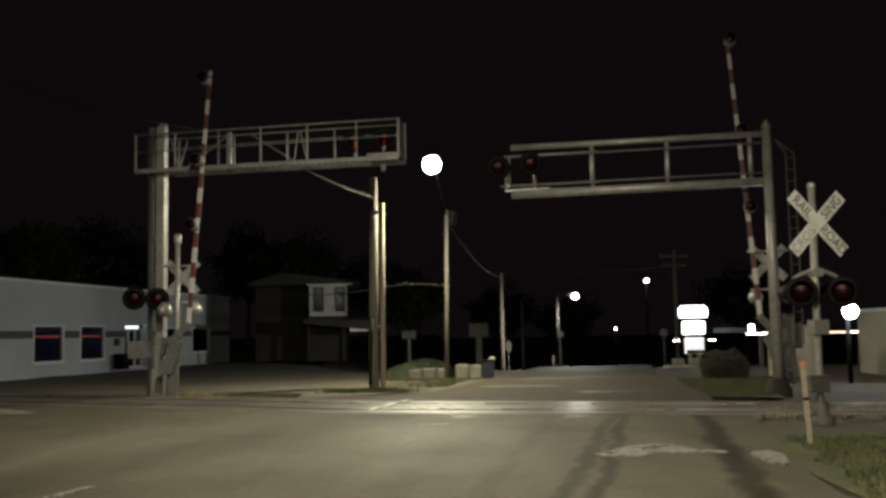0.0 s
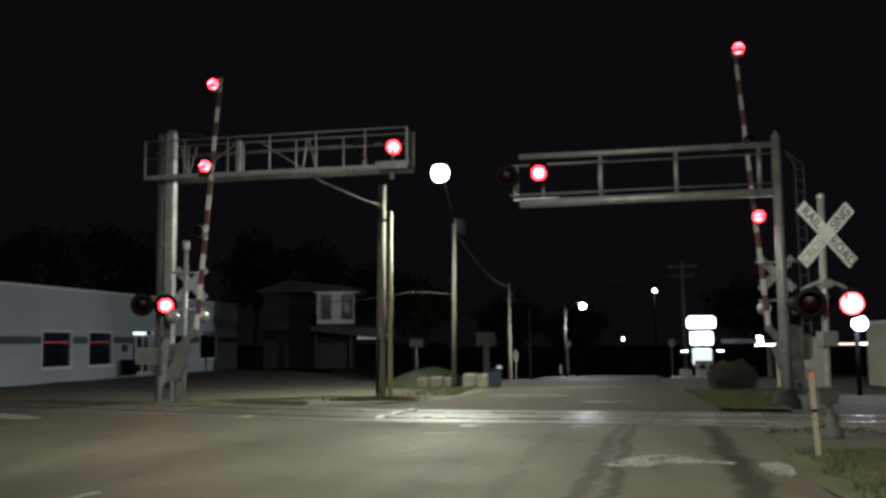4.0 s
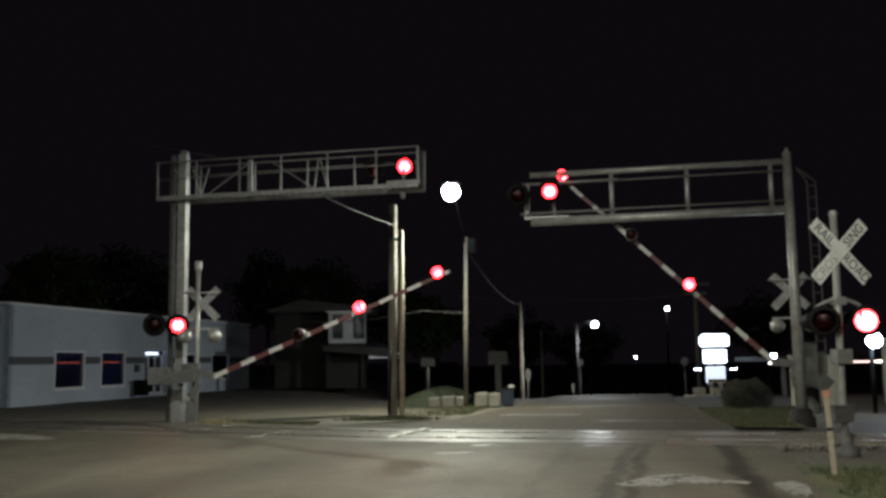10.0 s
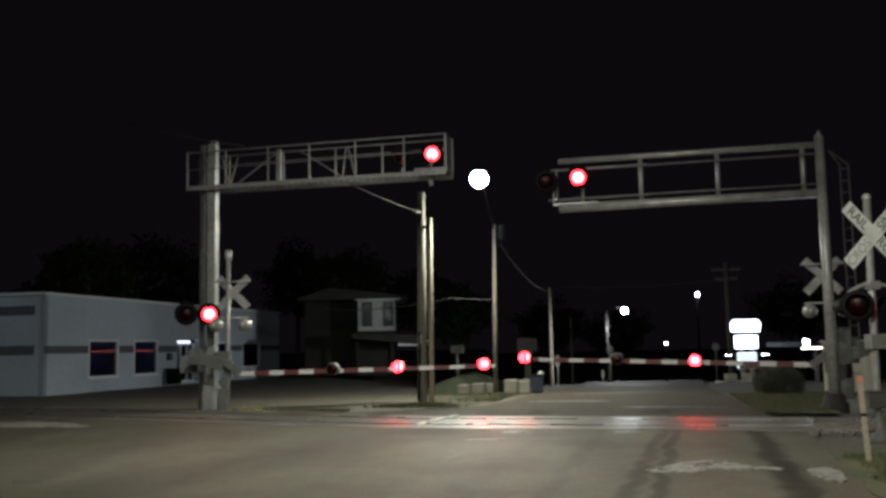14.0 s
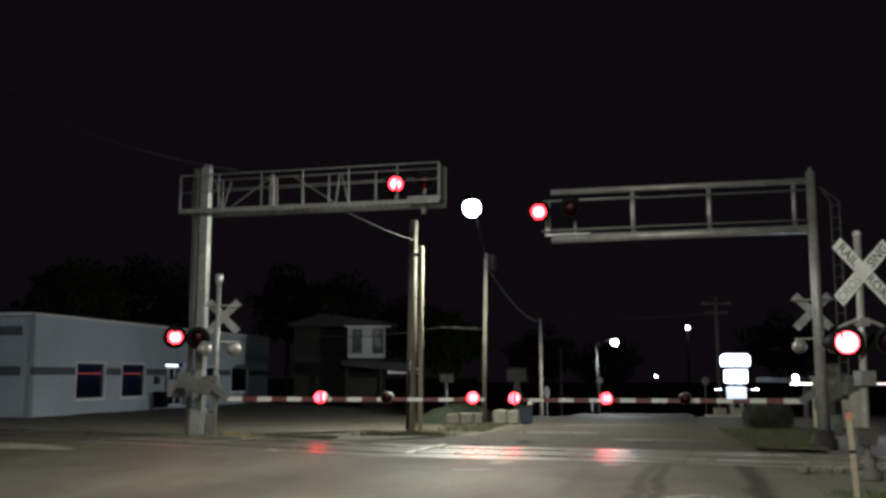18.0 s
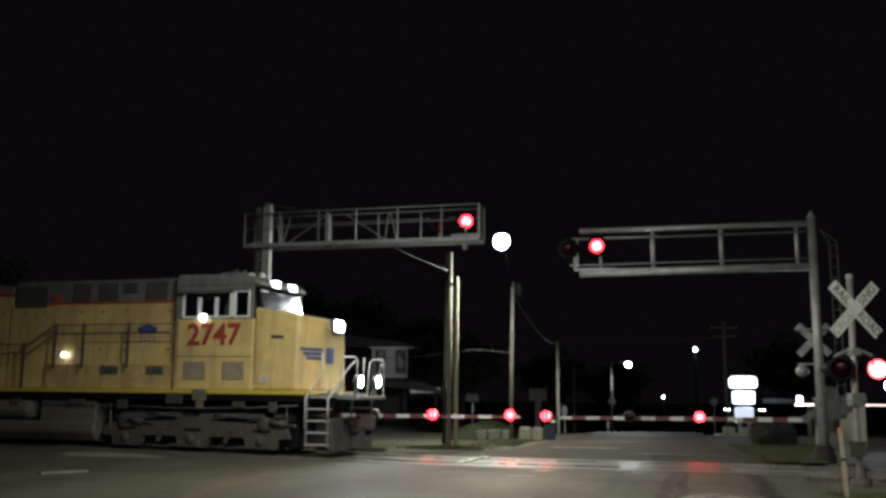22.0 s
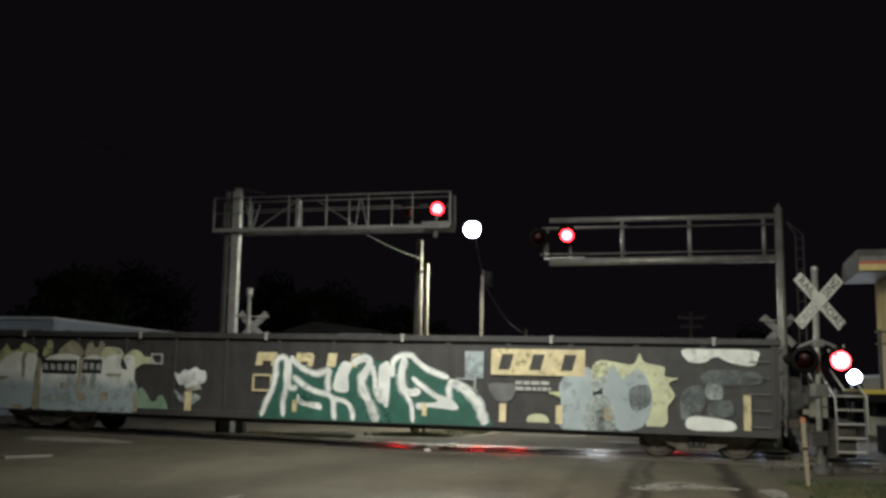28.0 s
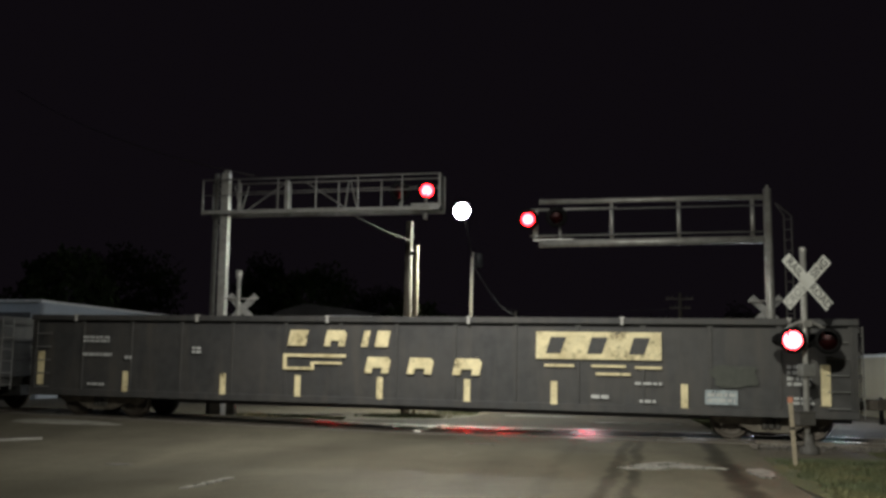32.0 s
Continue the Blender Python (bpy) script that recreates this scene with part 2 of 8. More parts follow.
DARKG = shade("dark_grey_panel", (0.075, 0.07, 0.062), 0.7, vary=0.2, grain=8)
REDL = shade("red_stripe", (0.26, 0.035, 0.03), 0.45, vary=0.12, grain=6, bump=0.02)
LINER = shade("orange_red_line", (0.52, 0.085, 0.04), 0.45, vary=0.15, grain=5, bump=0.02)
SEAM = shade("hood_seam", (0.27, 0.19, 0.085), 0.7, bump=0)
BOXG = shade("weathered_box_grey", (0.12, 0.118, 0.108), 0.65, vary=0.2, grain=7, stain=2, second=(0.07, 0.065, 0.055))
BLOCK = shade("weathered_block", (0.17, 0.155, 0.125), 0.8, vary=0.25, grain=5, stain=1.5, bump=0.08)
MOUND = shade("dark_mound_grass", (0.026, 0.032, 0.015), 0.9, vary=0.45, grain=5, stain=1.2, bump=0.3)
SIDE = shade("dirty_side_street", (0.085, 0.073, 0.052), 0.9, vary=0.4, grain=7, stain=0.6, bump=0.5, second=(0.055, 0.047, 0.033))
STEPG = shade("dusty_step_edge", (0.34, 0.33, 0.3), 0.6, vary=0.15, grain=6)
FLAGW = shade("decal_white", (0.60, 0.58, 0.52), 0.45, vary=0.18, grain=2.2, stain=1.6, bump=0.02, second=(0.36, 0.34, 0.30))
FLAGB = shade("decal_blue", (0.03, 0.05, 0.075), 0.45, vary=0.15, grain=5, bump=0.02)
SHIELDB = shade("shield_blue", (0.06, 0.10, 0.26), 0.4, bump=0.02)
GONDOLA = shade("gondola_dark_paint", (0.037, 0.036, 0.035), 0.6, vary=0.2, grain=4, stain=0.6, bump=0.08, second=(0.058, 0.053, 0.047))
GONY = shade("gondola_yellow", (0.66, 0.57, 0.33), 0.55, vary=0.12, grain=7, stain=2, bump=0.03, second=(0.4, 0.32, 0.16))
SPRAYW = shade("spray_white", (0.78, 0.79, 0.74), 0.6, vary=0.12, grain=2.5, stain=0.7, bump=0.02, second=(0.38, 0.40, 0.40))
SPRAYB = shade("spray_pale_blue", (0.36, 0.41, 0.42), 0.6, vary=0.15, grain=2.5, stain=0.9, bump=0.02)
SPRAYG = shade("spray_green", (0.03, 0.105, 0.075), 0.6, vary=0.2, grain=2.5, stain=0.9, bump=0.02)
SPRAYM = shade("spray_mint", (0.22, 0.33, 0.22), 0.6, vary=0.2, grain=2.5, stain=0.9, bump=0.02)
SPRAYL = shade("spray_lime", (0.46, 0.48, 0.25), 0.6, vary=0.2, grain=2.5, stain=0.9, bump=0.02)
WHEEL = shade("wheel_steel", (0.09, 0.075, 0.06), 0.55, 0.4, vary=0.2, grain=9)


def worn(m, scale, lo, hi):
    """Paint worn through in small patches, so that what lies below shows."""
    nd, ln = m.node_tree.nodes, m.node_tree.links
    co, ns, ns2, mr = nd.new("ShaderNodeTexCoord"), nd.new("ShaderNodeTexNoise"), nd.new("ShaderNodeTexNoise"), nd.new("ShaderNodeMapRange")
    ns.inputs["Scale"].default_value, ns.inputs["Detail"].default_value, ns.inputs["Roughness"].default_value = scale, 7, 0.65
    ns2.inputs["Scale"].default_value, ns2.inputs["Detail"].default_value = scale * 0.22, 3
    add = nd.new("ShaderNodeMath")
    add.operation = "ADD"
    ln.new(co.outputs["Object"], ns.inputs["Vector"]), ln.new(co.outputs["Object"], ns2.inputs["Vector"])
    ln.new(ns.outputs["Fac"], add.inputs[0]), ln.new(ns2.outputs["Fac"], add.inputs[1])
    mr.inputs[1].default_value, mr.inputs[2].default_value = lo, hi
    ln.new(add.outputs[0], mr.inputs[0])
    t, x = nd.new("ShaderNodeBsdfTransparent"), nd.new("ShaderNodeMixShader")
    ln.new(mr.outputs[0], x.inputs[0]), ln.new(t.outputs[0], x.inputs[1]), ln.new(nd["Principled BSDF"].outputs[0], x.inputs[2])
    ln.new(x.outputs[0], nd["Material Output"].inputs["Surface"])


worn(PAINT, 9.0, 0.72, 1.0)
worn(SPRAYW, 4.0, 0.55, 0.95)
worn(SPRAYB, 4.0, 0.65, 1.05)
worn(SPRAYL, 5.0, 0.70, 1.05)
worn(SPRAYM, 5.0, 0.65, 1.0)
worn(SPRAYG, 4.0, 0.55, 0.85)
worn(GONY, 9.0, 0.62, 0.95)


def streaked(m, grime, amount, lo=0.48, hi=0.72):
    """Grime that has run down a painted side in uneven streaks."""
    nd, ln = m.node_tree.nodes, m.node_tree.links
    co, mp, ns, mr, mx = (nd.new("ShaderNode" + k) for k in ("TexCoord", "Mapping", "TexNoise", "MapRange", "Mix"))
    mp.inputs["Scale"].default_value = (3.2, 3.2, 0.45)
    ns.inputs["Scale"].default_value, ns.inputs["Detail"].default_value, ns.inputs["Roughness"].default_value = 1.0, 6, 0.62
    mr.inputs[1].default_value, mr.inputs[2].default_value, mr.inputs[4].default_value = lo, hi, amount
    mx.data_type = "RGBA"
    b = nd["Principled BSDF"]
    ln.new(co.outputs["Object"], mp.inputs[0]), ln.new(mp.outputs[0], ns.inputs["Vector"]), ln.new(ns.outputs["Fac"], mr.inputs[0]), ln.new(mr.outputs[0], mx.inputs[0])
    ln.new(b.inputs["Base Color"].links[0].from_socket, mx.inputs[6])
    mx.inputs[7].default_value = (*grime, 1)
    ln.new(mx.outputs[2], b.inputs["Base Color"])


streaked(YELLOW, (0.28, 0.19, 0.08), 0.55)
streaked(YDUST, (0.20, 0.135, 0.06), 0.6)
streaked(LGREY, (0.07, 0.065, 0.055), 0.6)
streaked(GONDOLA, (0.075, 0.066, 0.054), 0.55)


def fading(name, high, low, z0, z1):
    """Sprayed paint that goes over from one colour to another between two heights, in drifts."""
    m = shade(name, high, 0.6, vary=0.12, grain=2.5, stain=0.7, bump=0.02)
    nd, ln = m.node_tree.nodes, m.node_tree.links
    co, ns, sp, ad, mr, mx = (nd.new("ShaderNode" + k) for k in ("TexCoord", "TexNoise", "SeparateXYZ", "Math", "MapRange", "Mix"))
    ad.operation, mx.data_type = "MULTIPLY_ADD", "RGBA"
    ns.inputs["Scale"].default_value, ns.inputs["Detail"].default_value = 2.2, 5
    ad.inputs[1].default_value = 0.5
    mr.inputs[1].default_value, mr.inputs[2].default_value = z0 + 0.25, z1 + 0.25
    ln.new(co.outputs["Object"], ns.inputs["Vector"]), ln.new(co.outputs["Object"], sp.inputs[0])
    ln.new(ns.outputs["Fac"], ad.inputs[0]), ln.new(sp.outputs["Z"], ad.inputs[2])
    ln.new(ad.outputs[0], mr.inputs[0]), ln.new(mr.outputs[0], mx.inputs[0])
    b = nd["Principled BSDF"]
    ln.new(b.inputs["Base Color"].links[0].from_socket, mx.inputs[7])
    mx.inputs[6].default_value = (*low, 1)
    ln.new(mx.outputs[2], b.inputs["Base Color"])
    return m


SPRAYF = fading("spray_white_to_blue", (0.78, 0.79, 0.72), (0.34, 0.40, 0.42), 1.22, 1.62)
worn(SPRAYF, 4.0, 0.55, 0.95)
SPRAYH = shade("spray_haze", (0.40, 0.45, 0.42), 0.6, vary=0.15, grain=2.5, stain=0.7, bump=0.02)
worn(SPRAYH, 7.0, 0.7, 1.2)
worn(FLAGW, 6.0, 0.50, 0.85)


def lit_lens(name, r, hot, rim, depth, strength):
    """A lit lamp plate: hot in the middle, deep red towards its rim."""
    m = glow(name, rim, 1.0)
    nd, ln = m.node_tree.nodes, m.node_tree.links
    co, le, mr, mx = nd.new("ShaderNodeTexCoord"), nd.new("ShaderNodeVectorMath"), nd.new("ShaderNodeMapRange"), nd.new("ShaderNodeMix")
    sub = nd.new("ShaderNodeVectorMath")
    sub.operation, sub.inputs[1].default_value = "SUBTRACT", (0, depth, 0)
    le.operation, mx.data_type = "LENGTH", "RGBA"
    ln.new(co.outputs["Object"], sub.inputs[0]), ln.new(sub.outputs[0], le.inputs[0]), ln.new(le.outputs["Value"], mr.inputs[0])
    mr.inputs[1].default_value, mr.inputs[2].default_value = r * 0.2, r * 0.88
    mx.inputs[6].default_value, mx.inputs[7].default_value = (*hot, 1), (*rim, 1)
    mx.clamp_result = False
    ln.new(mr.outputs[0], mx.inputs[0])
    b = nd["Principled BSDF"]
    ln.new(mx.outputs[2], b.inputs["Emission Color"])
    b.inputs["Emission Strength"].default_value = strength
    return m


LENS = clear("red_lens", (0.9, 0.16, 0.16), 0.012, 0.3)
BULB = lit_lens("lit_red_lamp", 0.2, (1.0, 0.28, 0.3), (1.0, 0.0015, 0.004), 0.345, 60)
BULBG = lit_lens("lit_gate_lamp", 0.13, (1.0, 0.1, 0.115), (1.0, 0.0008, 0.0016), 0.27, 110)
CHROME = shade("lamp_reflector", (0.85, 0.85, 0.85), 0.2, 1.0, vary=0.03, grain=5, bump=0)
BULBN = lit_lens("lit_near_red_lamp", 0.23, (1.0, 0.5, 0.5), (1.0, 0.002, 0.004), 0.345, 60)
LAMPW = glow("lit_street_lamp", (1.0, 0.97, 0.88), 160)
LAMPS = glow("lit_small_lamp", (1.0, 0.96, 0.88), 30)
LAMPB = glow("lit_cool_lamp", (0.84, 0.9, 1.0), 36)
HEAD = glow("lit_headlight", (1.0, 0.97, 0.86), 340)
SIGNGLOW = glow("lit_sign_face", (0.95, 0.97, 1.0), 3.6)
SIGNLOW = glow("lit_lower_face", (0.95, 0.97, 1.0), 0.8)
TUBE = glow("lit_canopy_tube", (1.0, 0.8, 0.6), 7)
TUBER = glow("lit_dim_tube", (1.0, 0.62, 0.5), 3)
DOORGLOW = glow("lit_doorway", (0.9, 0.95, 1.0), 1.3)


# ---- mesh helpers ----
def box(bm, c, s, turn=None, taper=1.0):
    """A block: centre c, size s, an optional turn (Euler degrees), its top scaled by taper."""
    m = Matrix.Translation(c) @ (pose(0, 0, 0, *turn) if turn else Matrix())
    vs = []
    for z in (-0.5, 0.5):
        k = taper if z > 0 else 1
        for x, y in ((-0.5, -0.5), (0.5, -0.5), (0.5, 0.5), (-0.5, 0.5)):
            vs.append(bm.verts.new(m @ Vector((x * s[0] * k, y * s[1] * k, z * s[2]))))
    for q in ((3, 2, 1, 0), (4, 5, 6, 7), (0, 1, 5, 4), (1, 2, 6, 5), (2, 3, 7, 6), (3, 0, 4, 7)):
        bm.faces.new([vs[i] for i in q])
    return vs


def rod(bm, a, b, r, r2=None, seg=10, caps=True):
    """A round bar from a to b, radius r to r2."""
    a, b = Vector(a), Vector(b)
    r2 = r if r2 is None else r2
    q = (b - a).to_track_quat("Z", "Y")
    rings = []
    for p, k in ((a, r), (b, r2)):
        rings.append([bm.verts.new(p + q @ Vector((k * math.cos(i * math.tau / seg), k * math.sin(i * math.tau / seg), 0))) for i in range(seg)])
    for i in range(seg):
        f = bm.faces.new((rings[0][i], rings[0][(i + 1) % seg], rings[1][(i + 1) % seg], rings[1][i]))
        f.smooth = seg > 6
    if caps:
        bm.faces.new(rings[0][::-1]), bm.faces.new(rings[1])


def tube(bm, pts, r, seg=8):
    """One bent round bar through pts."""
    pts = [Vector(p) for p in pts]
    rings = []
    for i, p in enumerate(pts):
        d = (pts[min(i + 1, len(pts) - 1)] - pts[max(i - 1, 0)]).normalized()
        side = d.cross(Vector((0, 0, 1)))
        side = side.normalized() if side.length > 0.05 else Vector((0, 1, 0))
        up = side.cross(d)
        rings.append([bm.verts.new(p + side * (r * math.cos(k * math.tau / seg)) + up * (r * math.sin(k * math.tau / seg))) for k in range(seg)])
    for a, b in zip(rings, rings[1:]):
        for k in range(seg):
            bm.faces.new((a[k], a[(k + 1) % seg], b[(k + 1) % seg], b[k])).smooth = True
    bm.faces.new(rings[0][::-1]), bm.faces.new(rings[-1])


def lathe(bm, prof, at=(0, 0, 0), axis=(0, 0, 1), seg=20):
    """Turn a profile of (radius, height) about an axis through at."""
    q, at = Vector(axis).to_track_quat("Z", "Y"), Vector(at)
    rings = [[bm.verts.new(at + q @ Vector((r * math.cos(i * math.tau / seg), r * math.sin(i * math.tau / seg), h))) for i in range(seg)] for r, h in prof]
    for a, b in zip(rings, rings[1:]):
        for i in range(seg):
            f = bm.faces.new((a[i], a[(i + 1) % seg], b[(i + 1) % seg], b[i]))
            f.smooth = True
    return rings


def prism(bm, pts, y0, y1):
    """A plate: the outline pts in x and z, from y0 to y1."""
    a = [bm.verts.new((x, y0, z)) for x, z in pts]
    b = [bm.verts.new((x, y1, z)) for x, z in pts]
    try:
        bm.faces.new(a), bm.faces.new(b[::-1])
    except ValueError:
        pass
    n = len(pts)
    for i in range(n):
        bm.faces.new((a[i], b[i], b[(i + 1) % n], a[(i + 1) % n]))


def slab(bm, pts, z0, z1):
    """A flat plate: the outline pts in x and y, from z0 to z1."""
    a = [bm.verts.new((x, y, z0)) for x, y in pts]
    b = [bm.verts.new((x, y, z1)) for x, y in pts]
    bm.faces.new(a[::-1]), bm.faces.new(b)
    n = len(pts)
    for i in range(n):
        bm.faces.new((a[i], a[(i + 1) % n], b[(i + 1) % n], b[i]))


def mesh_of(name, bm, mat, bevel=0.0):
    if bevel:
        bmesh.ops.bevel(bm, geom=bm.edges[:], offset=bevel, segments=1, affect="EDGES", clamp_overlap=True)
    bmesh.ops.recalc_face_normals(bm, faces=bm.faces[:])
    me = bpy.data.meshes.new(name)
    bm.to_mesh(me)
    bm.free()
    me.materials.append(mat)
    return me


def part(name, bm, mat, parent, label="", bevel=0.0, m=None):
    """Link bm as one mesh under a thing or a part."""
    ob = new(name, mesh_of(name, bm, mat, bevel))
    ob.parent = parent
    if m is not None:
        ob.matrix_basis = m
    return tagged(ob, label)


def again(ob, m, parent=None):
    """The same mesh once more, at m, under the same thing."""
    o = new(ob.name.split(".")[0], ob.data)
    o.parent, o.matrix_basis = parent or ob.parent, m
    return o


def thing(name, label, category, m=Matrix(), group="", kind=""):
    ob = new(name)
    ob.matrix_basis = m
    ob.empty_display_size = 0.2
    return tagged(ob, label, category, group, kind)


def solid(name, bm, mat, label="", category="", group="", kind="", bevel=0.0, m=Matrix()):
    """A thing that is one mesh."""
    ob = new(name, mesh_of(name, bm, mat, bevel))
    ob.matrix_basis = m
    return tagged(ob, label, category, group, kind)


def lettering(text, size, mat, parent, m, name="lettering", depth=0.002, stretch=1.0, bold=0.0):
    """Words in the built-in font, as a mesh under a thing; they stand in x and z, facing -y."""
    cu = bpy.data.curves.new(name, "FONT")
    cu.body, cu.size, cu.extrude, cu.align_x, cu.align_y = text, size, depth, "CENTER", "CENTER"
    cu.offset = bold
    tmp = bpy.data.objects.new("tmp", cu)
    scene.collection.objects.link(tmp)
    me = bpy.data.meshes.new_from_object(tmp.evaluated_get(bpy.context.evaluated_depsgraph_get()))
    bpy.data.objects.remove(tmp)
    me.transform(Matrix.Diagonal((stretch, 1, 1, 1)))
    me.transform(pose(0, 0, 0, 90, 0, 0))
    me.materials.clear()
    me.materials.append(mat)
    ob = new(name, me)
    ob.parent, ob.matrix_basis = parent, m
    return ob


def B():
    return bmesh.new()


# ---- ground, road, track ----
TD = Vector((1, -0.269, 0)).normalized()      # the way the train runs
TN = Vector((-TD.y, TD.x, 0))                 # across the track, away from the near road
T0 = Vector((0, 21.42, 0))
TYAW = math.degrees(math.atan2(TD.y, TD.x))


def rail_z(s):
    """The track climbs a little towards its west end."""
    return 0.02 * max(0.0, -s - 2.0) if s > -14 else 0.24


def fall(x, y):
    """The land drops away beyond the crossing, along the road."""
    k = min(1, max(0, (x + 11) / 8))
    return -k * k * (3 - 2 * k) * 0.05 * max(0.0, min(y, 150) - 44)


def sheet(name, mat, xs, ys, zf, label="", kind="structure", category=""):
    vs = [(x, y, zf(x, y)) for y in ys for x in xs]
    n = len(xs)
    fs = [(j * n + i, j * n + i + 1, (j + 1) * n + i + 1, (j + 1) * n + i) for j in range(len(ys) - 1) for i in range(n - 1)]
    me = bpy.data.meshes.new(name)
    me.from_pydata(vs, [], fs)
    me.materials.append(mat)
    for p in me.polygons:
        p.use_smooth = True
    return tagged(new(name, me), label, category, kind=kind)


def spread_out(a, b, n, k=2.2):
    """n + 1 values from a to b, dense near 0."""
    out = []
    for i in range(n + 1):
        u = a + (b - a) * i / n
        out.append(math.copysign(abs(u) ** k, u))
    return out


def ground_z(x, y):
    s = (Vector((x, y, 0)) - T0).dot(TD)
    o = (Vector((x, y, 0)) - T0).dot(TN)
    bump = 0.05 * noise.noise((x * 0.35, y * 0.35, 0)) + 0.02 * noise.noise((x * 1.3, y * 1.3, 3))
    bank = rail_z(s) * max(0, 1 - max(0, abs(o) - 1.7) / 4.0)
    return -0.12 + bump * 0.7 + bank + fall(x, y)


gx = sorted(set([round(v, 2) for v in spread_out(-30, 30, 60, 2.0)] + [x * 0.8 for x in range(-40, 41)]))
gy = sorted(set([-900, -400, -150, -60] + [y * 1.0 for y in range(-20, 75)] + [80, 90, 100, 115, 130, 150, 180, 240, 350, 600, 1200]))
sheet("ground", DIRT, gx, gy, ground_z, "dark gravelly dirt and worn verge")

# asphalt: the wide near road with the street that crosses the track


def strip(name, mat, left, right, z, steps=24, label=""):
    """A ribbon between two edges (lists of x, y), following the fall of the land."""
    def at(line, u):
        u *= len(line) - 1
        i = min(int(u), len(line) - 2)
        f = u - i
        return tuple(line[i][k] * (1 - f) + line[i + 1][k] * f for k in (0, 1))
    vs, fs = [], []
    for j in range(steps + 1):
        a, b = at(left, j / steps), at(right, j / steps)
        for i in range(33):
            x, y = a[0] + (b[0] - a[0]) * i / 32, a[1] + (b[1] - a[1]) * i / 32
            q = Vector((x, y, 0)) - T0
            hump = rail_z(q.dot(TD)) * max(0, 1 - max(0, abs(q.dot(TN)) - 1.7) / 4.0)
            vs.append((x, y, z + hump + fall(x, y) + 0.012 * noise.noise((x * 0.4, y * 0.4, 7))))
    for j in range(steps):
        for i in range(32):
            k = j * 33 + i
            fs.append((k, k + 1, k + 34, k + 33))
    me = bpy.data.meshes.new(name)
    me.from_pydata(vs, [], fs)
    me.materials.append(mat)
    for p in me.polygons:
        p.use_smooth = True
    return tagged(new(name, me), label, kind="structure")


def near_edge(x):
    return 21.42 - 0.269 * x - 1.75


strip("road_near", ASPHALT, [(-70, -40), (-70, 0), (-70, near_edge(-70))], [(1.0, -40), (3.0, 3), (3.0, near_edge(3.0))], 0.0, 60, label="worn grey asphalt of the wide near road")
strip("road_shoulder", ASPHALT, [(1.0, -40), (3.0, 3), (3.0, near_edge(3.0))], [(1.6, -40), (4.05, 10.8), (5.75, near_edge(5.75))], -0.002, label="worn asphalt shoulder beside the verge")
strip("road_far", ASPHALT2, [(-4.6, 24.45), (-2.0, 25.6), (-0.2, 27.6), (1.6, 34), (5.2, 47), (13, 80), (34, 160)],
      [(6.1, 21.6), (6.6, 25.0), (7.2, 29.6), (7.9, 36), (10.0, 47), (19, 80), (42, 160)], 0.003, 40, "worn asphalt street beyond the tracks")
strip("side_street", SIDE, [(-4.5, 24.4), (-14, 27.5), (-30, 33), (-70, 47)], [(-0.2, 28.6), (-6.0, 32.5), (-16, 37), (-60, 54)], -0.03, 16, "dim dirty side street along the low building")

tr = thing("railway_track", "single railway track set in a street crossing", "railway track")
for off in (-0.7575, 0.7575):
    bm = B()
    prof = [(-0.075, -0.17), (0.075, -0.17), (0.02, -0.13), (0.018, -0.05), (0.036, -0.035), (0.036, 0.0), (-0.036, 0.0), (-0.036, -0.035), (-0.018, -0.05), (-0.02, -0.13)]
    rings = []
    for s in [-160, -60, -14] + list(range(-13, 13)) + [40, 120]:
        c = T0 + TD * s + TN * off
        rings.append([bm.verts.new((c + TN * a) + Vector((0, 0, b + rail_z(s) + 0.03))) for a, b in prof])
    for a, b in zip(rings, rings[1:]):
        for i in range(len(prof)):
            bm.faces.new((a[i], a[(i + 1) % len(prof)], b[(i + 1) % len(prof)], b[i]))
    part("rail", bm, RAIL, tr, "worn shiny steel rail")

# ties off the road
tb = B()
box(tb, (0, 0, -0.09), (0.22, 2.5, 0.16))
tie0 = None
for k in range(44):
    s = -32 + k * 0.56 if k < 32 else 8.6 + (k - 32) * 0.56
    m = Matrix.Translation(T0 + TD * s + Vector((0, 0, rail_z(s) - 0.06))) @ pose(0, 0, 0, 0, 0, TYAW + random.uniform(-1.5, 1.5))
    if tie0 is None:
        tie0 = part("tie", tb, WOOD, tr, m=m)
    else:
        again(tie0, m)

# concrete crossing panels between and beside the rails
cr = tagged(new("crossing_surface"), "concrete crossing panels with worn joints", kind="structure")
made = {}
for row, (o0, o1) in enumerate(((-1.72, -0.86), (-0.66, 0.0), (0.02, 0.66), (0.86, 1.72))):
    for k in range(9):
        s0 = -13.2 + k * 2.2
        m = Matrix.Translation(T0 + TD * (s0 + 1.1) + TN * (o0 + o1) / 2 + Vector((0, 0, rail_z(s0 + 1.1) + 0.012 + random.uniform(-0.002, 0.002)))) @ pose(0, 0, 0, random.uniform(-0.1, 0.1), 1.15 if s0 < -3.2 else 0, TYAW)
        if row not in made:
            bm = B()
            box(bm, (0, 0, -0.06), (2.19, o1 - o0 - 0.01, 0.12))
            made[row] = part("panel", bm, SLAB, cr, m=m, bevel=0.012)
        else:
            again(made[row], m)

# ballast stones beside the track, off the road
random.seed(4)


